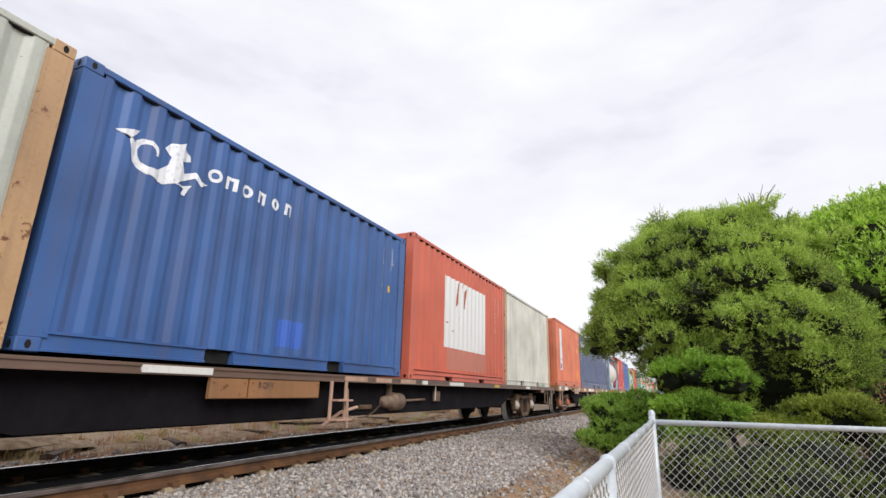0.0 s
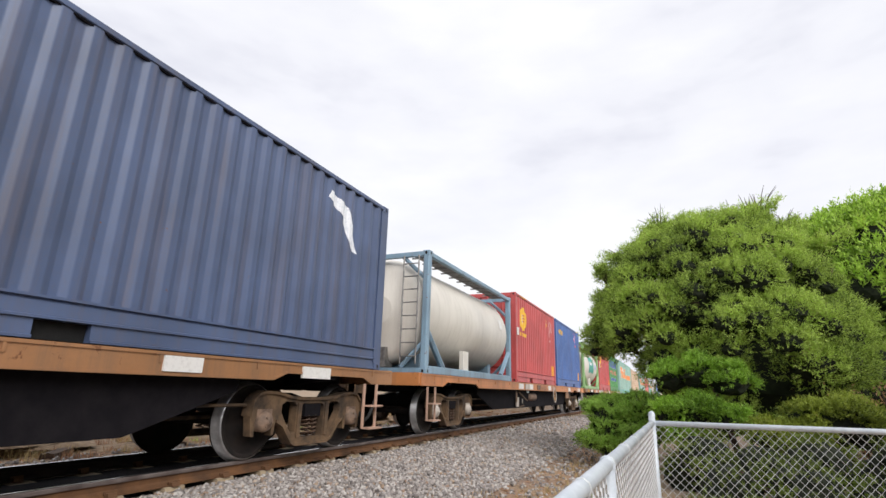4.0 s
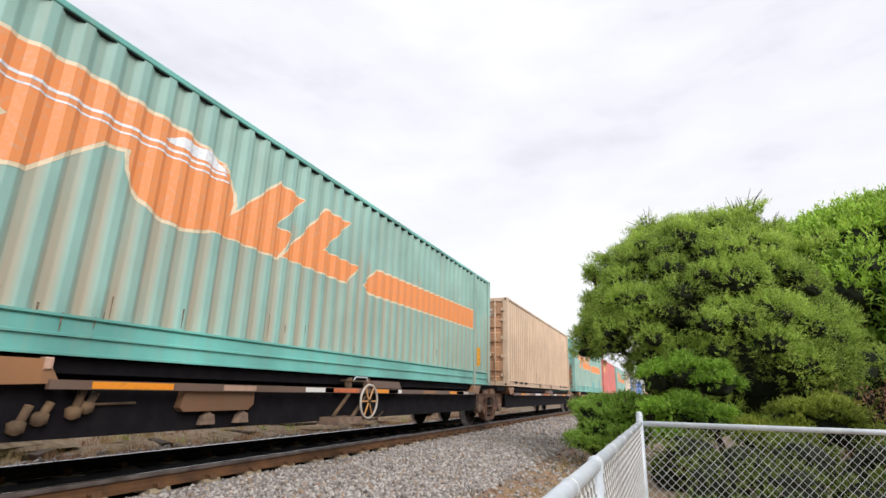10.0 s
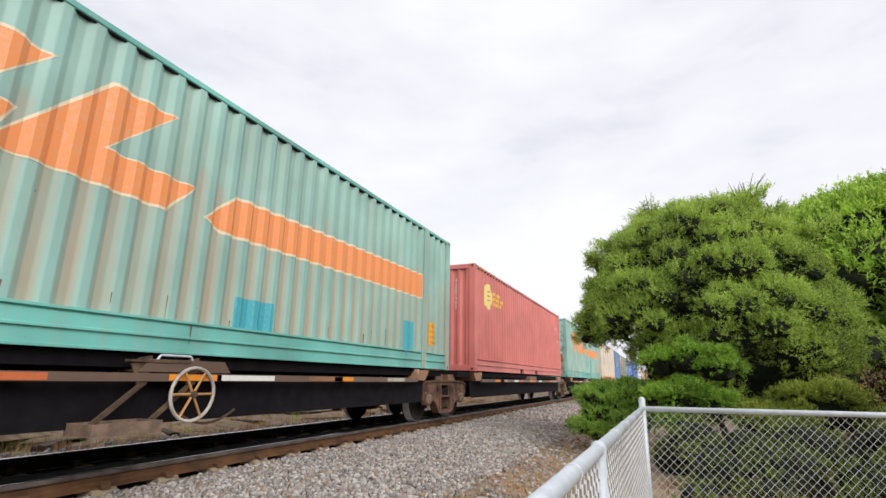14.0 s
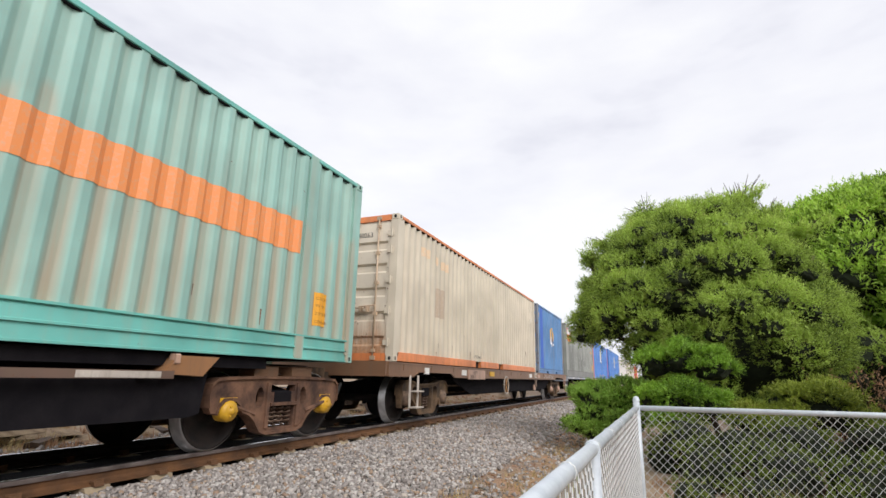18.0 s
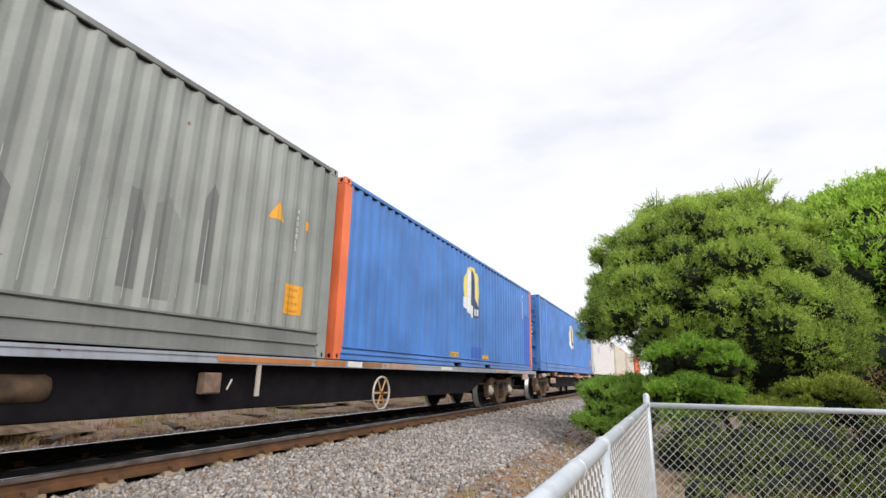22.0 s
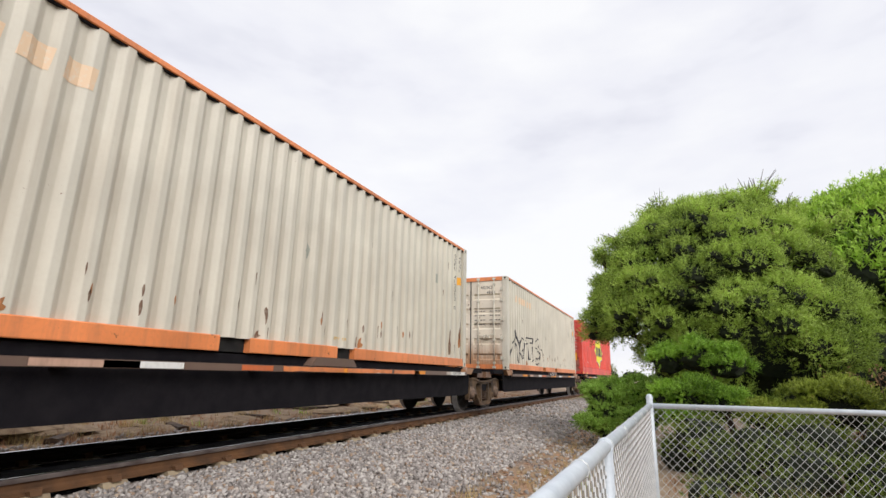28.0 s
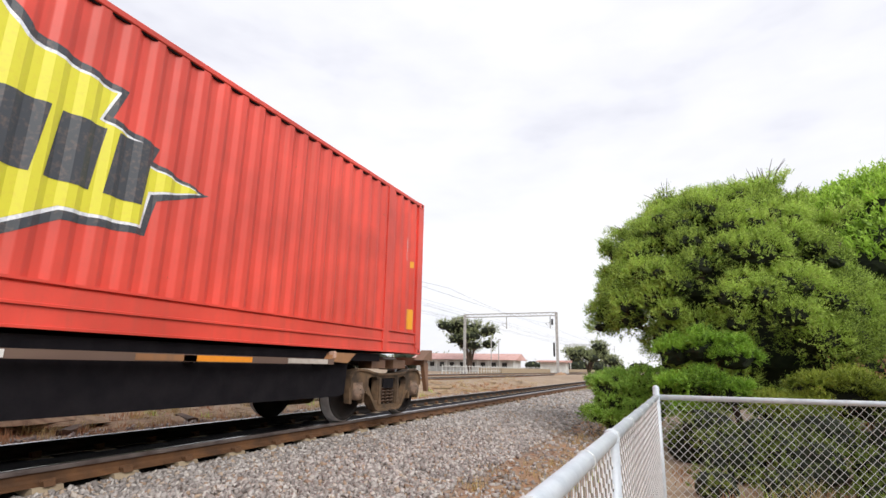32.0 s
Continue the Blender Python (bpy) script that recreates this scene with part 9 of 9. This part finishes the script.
lobes += [(-1.2, 10.8, 2.02, 0.42, 0.4, 0.2), (-1.0, 10.9, 2.5, 0.4, 0.4, 0.22), (-0.75, 10.7, 1.95, 0.34, 0.4, 0.16), (-0.65, 10.8, 2.95, 0.38, 0.4, 0.22), (-0.7, 11.0, 3.4, 0.34, 0.4, 0.22), (-1.38, 11.0, 1.74, 0.26, 0.3, 0.14), (-0.25, 10.9, 3.85, 0.4, 0.4, 0.24), (0.25, 10.6, 3.95, 0.42, 0.4, 0.26), (0.7, 10.8, 4.1, 0.4, 0.4, 0.24), (-0.95, 10.8, 1.62, 0.3, 0.3, 0.1), (1.3, 11.3, 3.7, 0.6, 0.5, 0.3), (2.5, 11.6, 3.1, 0.5, 0.5, 0.3), (3.0, 11.6, 2.4, 0.5, 0.5, 0.3), (2.9, 11.8, 1.6, 0.5, 0.5, 0.4)]
inner = [(1.2, 11.5, 1.3, 1.4, 0.9, 1.1), (1.15, 11.5, 2.6, 1.55, 1.0, 1.2), (1.1, 11.5, 3.4, 1.1, 0.8, 0.65)]
tips, stems = sprigs(((1.8, 10.9, 4.4, 0.5), (1.65, 10.8, 4.3, 0.5), (0.03, 10.9, 4.25, 0.42), (0.12, 10.8, 4.2, 0.4), (-1.1, 10.9, 3.35, 0.3), (-0.75, 10.9, 3.7, 0.3), (0.85, 10.8, 4.2, 0.32), (1.35, 10.9, 4.35, 0.3), (2.2, 10.9, 4.1, 0.35), (2.6, 10.8, 3.6, 0.3), (-1.15, 10.9, 2.8, 0.25)))
lobes, tips = ([(x, y, z - 0.12 * max(0.0, z - 2.0), a, b, c) for x, y, z, a, b, c in p] for p in (lobes, tips))
tree("paperbark_tree", "dense olive green paperbark tree with feathery tips behind the fence", lobes + tips, 470000, 0.15, 0.05, M_LEAF,
     [[((1.6, 11.2, -0.4), 0.2), ((1.5, 11.1, 1.0), 0.16), ((0.6, 10.8, 2.4), 0.1), ((0.1, 10.6, 3.8), 0.03)], [((1.5, 11.1, 0.9), 0.14), ((2.4, 11.0, 2.2), 0.1), ((2.8, 10.9, 3.2), 0.03)],
      [((1.5, 11.1, 1.0), 0.12), ((-0.2, 10.5, 1.5), 0.06), ((-1.1, 10.5, 1.95), 0.02)], [((1.5, 11.1, 1.0), 0.12), ((1.7, 10.9, 3.4), 0.06), ((1.8, 10.9, 4.3), 0.012)]] + stems, 31, 0.6, "tree", inner, (1.0, 11.2, 1.8))


def shrub(name, label, masses, count, mat, trunks, seed, k=0.6, stem=0.1, leaf=0.05, flat=0.6, n=6):
    """A low bush of flattened billows: each mass is a cluster of small ones round its upper side."""
    low = []
    for cx, cy, cz, a in masses:
        for i in range(n):
            t = 6.283 * (i + gb.uniform(-0.3, 0.3)) / n
            q, r = a * gb.uniform(0.45, 0.8), a * gb.uniform(0.34, 0.52)
            low.append((cx + q * math.cos(t), cy + q * math.sin(t), cz + a * gb.uniform(-0.35, 0.4), r * 1.2, r, r * flat))
        low.append((cx, cy, cz + a * 0.42, a * 0.5, a * 0.45, a * 0.45 * flat))
    tree(name, label, low, count, stem, leaf, mat, trunks, seed, k, "shrub", [(cx, cy + 0.08, cz - 0.12 * a, a * 0.78, a * 0.78, a * 0.6) for cx, cy, cz, a in masses])


shrub("rounded_shrub", "fresh green rounded shrub at the edge of the ballast", ((-1.05, 10.0, 0.5, 0.5), (-1.2, 9.9, 0.2, 0.4), (-0.6, 9.9, 0.62, 0.42), (-0.55, 9.8, 0.3, 0.42), (-0.95, 9.8, -0.05, 0.35)), 52000, M_LEAF4, ([((-0.6, 10.0, -0.4), 0.05), ((-0.8, 9.9, 0.5), 0.01)],), 33, 0.85)
shrub("yellow_green_shrub", "sprawling yellow-green shrub in front of the tree", ((-0.02, 9.0, 1.2, 0.3), (0.36, 8.9, 1.28, 0.34), (0.78, 8.8, 1.16, 0.32), (-0.08, 8.7, 0.66, 0.24), (0.28, 8.6, 0.72, 0.3), (0.62, 8.5, 0.6, 0.24), (0.1, 8.5, 0.36, 0.2)), 40000, M_LEAF3, ([((0.9, 8.9, -0.4), 0.07), ((0.3, 8.8, 0.4), 0.04), ((0.0, 8.8, 0.8), 0.015)], [((0.9, 8.9, -0.4), 0.06), ((0.6, 8.9, 0.9), 0.03), ((0.5, 8.9, 1.2), 0.015)]), 34, 0.7, 0.11, 0.052, 0.5, 5)
shrub("trailing_shrub", "low olive-yellow shrub trailing beside the dead branches", ((1.65, 8.6, 0.62, 0.34), (2.05, 8.5, 0.68, 0.36), (2.3, 8.6, 0.5, 0.3), (1.5, 8.4, 0.35, 0.3), (1.15, 8.6, 0.42, 0.26)), 36000, M_LEAF6, ([((1.6, 8.7, -0.4), 0.05), ((1.9, 8.5, 0.4), 0.02)],), 38, 0.7)
shrub("straggly_shrub", "straggly olive shrub with dark gaps close behind the fence", ((0.5, 7.0, -0.05, 0.42), (1.2, 6.8, 0.0, 0.4), (0.9, 6.3, -0.2, 0.3), (1.9, 6.7, -0.05, 0.42), (2.5, 6.9, 0.1, 0.4), (2.2, 6.2, -0.2, 0.3), (3.0, 6.5, -0.1, 0.35), (0.25, 6.1, -0.22, 0.25), (1.5, 7.6, 0.2, 0.4), (0.3, 7.8, 0.2, 0.4), (0.1, 8.2, -0.1, 0.4), (0.9, 7.4, 0.15, 0.4), (2.2, 7.4, 0.15, 0.45), (1.6, 6.2, -0.25, 0.25), (2.7, 6.0, -0.25, 0.25), (3.3, 8.7, 0.55, 0.5), (4.2, 8.6, 0.7, 0.6)), 27000, M_LEAF5, ([((1.3, 7.2, -0.4), 0.05), ((0.6, 6.9, 0.1), 0.02)], [((1.3, 7.2, -0.4), 0.05), ((2.4, 6.9, 0.2), 0.02)]), 36, 1.0, 0.09, 0.05, 0.6, 8)
shrub("backing_shrub", "dark green thicket filling in under the trees", [(1.6 + 0.8 * i, 12.8 + 0.4 * (i % 3), 1.1, 1.25) for i in range(9)], 70000, M_LEAF, ([((3.0, 12.7, -0.4), 0.06), ((3.0, 12.7, 0.6), 0.02)],), 37, 0.8, 0.16, 0.08)
lobes = dome(6.3, 15.5, 2.8, 4.6, 3.0, 3.2, 190, 0.4, 0.8, -0.6)[1:]
tree("bright_wattle", "light green broad wattle tree behind the paperbark", lobes, 210000, 0.3, 0.14, M_LEAF2,
     ([((6.0, 15.6, -0.4), 0.2), ((5.9, 15.5, 1.6), 0.15), ((5.0, 15.2, 4.0), 0.05)], [((5.9, 15.5, 1.6), 0.13), ((7.2, 15.4, 4.2), 0.05)]), 35, 0.75, "tree", [(6.4, 16.2, 2.6, 3.6, 1.8, 2.6)], (6.3, 15.8, 2.0), 0.9)


def dead_branches():
    """A tangle of dry brown branches hanging at the foot of the tree."""
    g = np.random.default_rng(61)
    ob = thing("dead_branch", "tangle of dry brown dead branches under the tree", "branch")
    bm = bmesh.new()
    at = []
    for _ in range(46):
        p = Vector((g.uniform(2.3, 3.3), g.uniform(8.6, 9.6), g.uniform(-0.2, 0.5)))
        d = Vector((g.normal(0, 0.5), g.normal(0, 0.3), g.uniform(0.4, 1.0))).normalized()
        r = g.uniform(0.006, 0.018)
        for k in range(4):
            q = p + d * g.uniform(0.12, 0.3)
            rod(bm, p, q, r, 5, 0, False)
            for _ in range(14):
                at.append(tuple(p.lerp(q, g.random()) + Vector(g.normal(0, 0.05, 3))))
            p, r = q, r * 0.75
            d = (d + Vector(g.normal(0, 0.35, 3))).normalized()
    part("twigs", bm, M_BARK, ob)
    at = np.array(at)
    s = g.uniform(0.03, 0.07, (len(at), 1)) * np.array([[0.3, 1, 0.5]])
    placed("dry_leaves", scatter_mesh("dry_leaves", LEAF_V, LEAF_F, at, s, turns(len(at), g), M_REDLEAF), ob, "curled brown dead leaves")


dead_branches()


def gum(x, y, base, tall, spread, seed, clumps=16):
    """A gum tree with a bare forked trunk and separate leaf masses."""
    g = np.random.default_rng(seed)
    lo = []
    for _ in range(clumps):
        a, r = g.uniform(0, 6.283), spread * g.uniform(0.1, 1.0) ** 0.7
        s = spread * g.uniform(0.2, 0.36)
        lo.append((x + r * math.cos(a), y + r * math.sin(a), base + tall * g.uniform(0.5, 0.95) - 0.15 * r, s, s, s * 0.6))
    limbs = []
    for cx, cy, cz, a, b, c in lo[:9]:
        limbs.append([((x, y, base), 0.25), ((x + (cx - x) * 0.25, y + (cy - y) * 0.25, base + tall * 0.4), 0.14), ((cx, cy, cz), 0.04)])
    return tree("gum_tree", "grey-green gum tree with a bare pale trunk", lo, 9000, spread * 0.12, spread * 0.06, M_GUM, limbs, seed, 0.75)


gum(-40.5, 25.5, -0.2, 9.3, 5.0, 41, 24)
gum(-33.5, 13.5, -0.2, 6.2, 3.0, 42)
gum(-43.0, 28.0, -0.2, 4.2, 3.0, 46)
gum(-46.0, 38.0, -0.2, 4.6, 3.6, 47)
gum(-39.5, 100.0, -0.2, 11.5, 6.4, 43, 22)
gum(-20.0, 130.0, -0.2, 7.6, 6.5, 44, 18)
gum(-62.0, 60.0, -0.2, 6.0, 4.5, 48)


# far woods on the horizon
def far_woods():
    g = np.random.default_rng(51)
    lo = []
    for _ in range(170):
        y = g.uniform(-60, 420)
        x = -95 - g.uniform(0, 50) if y < 260 else g.uniform(-120, 90)
        s = g.uniform(2.5, 5.5)
        lo.append((x, y, s * 0.5, s * 1.3, s * 1.3, s * 0.9))
    ob = tagged(new("far_woods"), "grey-green line of distant trees along the horizon", "woods", kind="stuff")
    at, size, turn = foliage(g, lo, 30000, 1.0, 0.75)
    placed("crown", scatter_mesh("crown", LEAF_V, LEAF_F, at, size, turn, M_GUM), ob)
    part("crown_shade_mass", core(lo, 0.8, 5), M_CORE, ob)


far_woods()

# ---- overhead line, station, far things ----
M_MAST = grimy("mast_grey_paint", rgb(150, 148, 146), rgb(190, 186, 182), 4, 0.6)
M_ROOF = grimy("station_roof_pink", rgb(196, 150, 142), rgb(222, 182, 172), 1.5, 0.7)
M_WALL = grimy("station_wall_pale", rgb(196, 196, 192), rgb(226, 226, 222), 1.0, 0.8)
M_LINE = grimy("overhead_wire", rgb(110, 108, 112), rgb(150, 148, 150), 3, 0.6)


def gantry(y, x0, x1, tall):
    ob = thing("overhead_gantry", "grey steel portal gantry spanning the far tracks", "gantry", "gantries")
    for x in (x0, x1):
        bm = bmesh.new()
        box(bm, x - 0.18, x + 0.18, y - 0.15, y + 0.15, -0.25, tall)
        box(bm, x - 0.4, x + 0.4, y - 0.4, y + 0.4, -0.25, 0.1)
        part("mast", bm, M_MAST, ob)
    bm = bmesh.new()
    for z in (tall - 0.55, tall - 0.08):
        box(bm, x0, x1, y - 0.12, y + 0.12, z, z + 0.12)
    n = int((x1 - x0) / 0.9)
    for i in range(n):
        a, b = x0 + (x1 - x0) * i / n, x0 + (x1 - x0) * (i + 1) / n
        rod(bm, (a, y, tall - 0.5), ((a + b) / 2, y, tall - 0.05), 0.035, 4)
        rod(bm, ((a + b) / 2, y, tall - 0.05), (b, y, tall - 0.5), 0.035, 4)
    part("beam", bm, M_MAST, ob)
    for x in (-17.7, -24.5):
        bm = bmesh.new()
        box(bm, x + 0.7, x + 0.82, y - 0.06, y + 0.06, tall - 2.4, tall - 0.5)
        rod(bm, (x + 0.76, y, tall - 1.5), (x, y, tall - 1.6), 0.035, 5)
        rod(bm, (x + 0.76, y, tall - 2.3), (x, y, tall - 1.6), 0.03, 5)
        part("registration_arm", bm, M_MAST, ob)
    bm = bmesh.new()
    box(bm, x1 - 0.55, x1 - 0.3, y - 0.3, y - 0.1, 2.6, 4.6)
    rod(bm, (x1 - 0.6, y - 0.2, tall - 1.0), (x1 - 0.6, y - 0.2, tall - 1.9), 0.16, 8)
    part("signal_box", bm, M_RUBBER, ob, "dark balance weight and case")


gantry(75.6, -30.7, -16.0, 9.1)
gantry(160.0, -30.0, -19.0, 8.3)
gantry(8.0 - 20, -30.7, -16.0, 9.1)

line = thing("overhead_wires", "thin overhead contact and messenger wires", "overhead wire")
for x, ms, ct in ((-17.7, 7.55, 6.95), (-24.5, 7.75, 6.6)):
    bm = bmesh.new()
    for j in range(-1, 6):
        y0, y1 = 4.0 + (j - 1) * 36, 4.0 + j * 36
        pts = [Vector((x, y0 + (y1 - y0) * k / 8, ms - 0.5 * (1 - (2 * k / 8 - 1) ** 2))) for k in range(9)]
        for p, q in zip(pts, pts[1:]):
            rod(bm, p, q, 0.012, 4, 0, False)
        for k in range(1, 8, 2):
            rod(bm, pts[k], (x, pts[k].y, ct), 0.007, 4, 0, False)
    part("messenger_wire", bm, M_LINE, line)
    bm = bmesh.new()
    rod(bm, (x, -70, ct), (x, 220, ct), 0.012, 4, 0, False)
    part("contact_wire", bm, M_LINE, line)
for z in (8.1, 8.5, 9.2, 9.6, 10.1):
    bm = bmesh.new()
    rod(bm, (-32, -70, z), (-32, 220, z), 0.016, 4, 0, False)
    part("feeder_wire", bm, M_LINE, line)

house = thing("far_house", "low pale house with a light metal roof", "house")
bm = bmesh.new()
box(bm, -80, -64, 44, 52, -0.3, 1.9)
part("wall", bm, M_WALL, house)
bm = bmesh.new()
prism(bm, [(43.4, 1.85), (52.6, 1.85), (48, 3.1)], -80.6, -63.4, "x")
bmesh.ops.recalc_face_normals(bm, faces=bm.faces)
part("roof", bm, grimy("light_metal_roof", rgb(214, 222, 230), rgb(236, 240, 244), 1.5, 0.5), house, "light metal roof")
for x in (-78, -74.5, -70, -66.5):
    bm = bmesh.new()
    box(bm, x - 0.6, x + 0.6, 43.96, 44.02, 0.5, 1.5)
    part("window", bm, M_RUBBER, house)

# station: platform, long low building with a pink roof, fence
st = thing("station_building", "long low pale station building with a pink metal roof", "building")
bm = bmesh.new()
box(bm, -56, -32.5, 108, 114, -0.2, 2.5)
part("wall", bm, M_WALL, st)
bm = bmesh.new()
prism(bm, [(106.5, 2.45), (115.5, 2.45), (111, 3.9)], -57, -31.5, "x")
bmesh.ops.recalc_face_normals(bm, faces=bm.faces)
part("roof", bm, M_ROOF, st, "pale pink corrugated roof")
for i in range(9):
    bm = bmesh.new()
    box(bm, -55 + i * 2.5, -53.9 + i * 2.5, 107.95, 108.02, 0.9, 1.9)
    part("window", bm, M_RUBBER, st)
    bm = bmesh.new()
    box(bm, -55.4 + i * 2.5, -55.25 + i * 2.5, 106.8, 106.95, -0.2, 2.45)
    part("veranda_post", bm, M_WALL, st)
sh = thing("station_shelter", "small pale platform shelter with a pink roof", "building")
bm = bmesh.new()
box(bm, -29.5, -23.5, 120, 123, -0.2, 2.3)
part("wall", bm, M_WALL, sh)
bm = bmesh.new()
prism(bm, [(119, 2.3), (124, 2.3), (124, 2.8), (119, 2.6)], -30.2, -22.8, "x")
bmesh.ops.recalc_face_normals(bm, faces=bm.faces)
part("roof", bm, M_ROOF, sh)
pf = thing("station_platform", "low pale concrete station platform", "platform", kind="structure")
bm = bmesh.new()
box(bm, -31.5, -27.2, 84, 190, -0.25, 0.75)
part("platform_slab", bm, M_CONCRETE, pf)
fc = thing("platform_fence", "pale picket fence along the platform", "fence")
for i in range(44):
    bm = bmesh.new()
    box(bm, -27.5, -27.42, 60 + i * 1.2, 60.08 + i * 1.2, -0.25, 1.1)
    part("post", bm, M_WALL, fc)
bm = bmesh.new()
for z in (0.3, 0.9):
    box(bm, -27.48, -27.44, 60, 112, z, z + 0.06)
part("rail", bm, M_WALL, fc)
for x, y, tall in ((-33.0, 95.0, 6.2), (-31.8, 96.0, 6.2), (-52.0, 90.0, 5.0), (-33.5, 22.0, 5.4)):
    pl = thing("lamp_post", "slim grey lamp post", "lamp post", "lamp posts")
    bm = bmesh.new()
    rod(bm, (x, y, -0.25), (x, y, tall), 0.09, 8)
    part("pole", bm, M_MAST, pl)
    bm = bmesh.new()
    box(bm, x - 0.1, x + 0.5, y - 0.1, y + 0.1, tall, tall + 0.12)
    part("lamp_head", bm, M_MAST, pl)
cairn = thing("gravel_heap", "small pale gravel heap beside the far track", "gravel heap")
bm = bmesh.new()
lathe(bm, [(-0.25, 1.2), (0.1, 0.85), (0.35, 0.4), (0.45, 0.02)], 12, "z", (-13.6, 66.0, 0))
part("heap", bm, M_BED, cairn)

# ---- everything that moves ----
def motions():
    times = [i * 1.0 for i in range(33)]
    for ob, x, y, z in MOVING:
        walk(ob, [(t, pose(x, y - run(t), z)) for t in times])
    spin = []
    for i in range(481):
        t = i / 15
        spin.append((t, Matrix.Rotation(run(t) / WHEEL_R, 4, "X")))
    for ob, y in WHEELSETS:
        at = Matrix.Translation((0, y, WHEEL_R))
        walk(ob, [(t, at @ m) for t, m in spin])


motions()
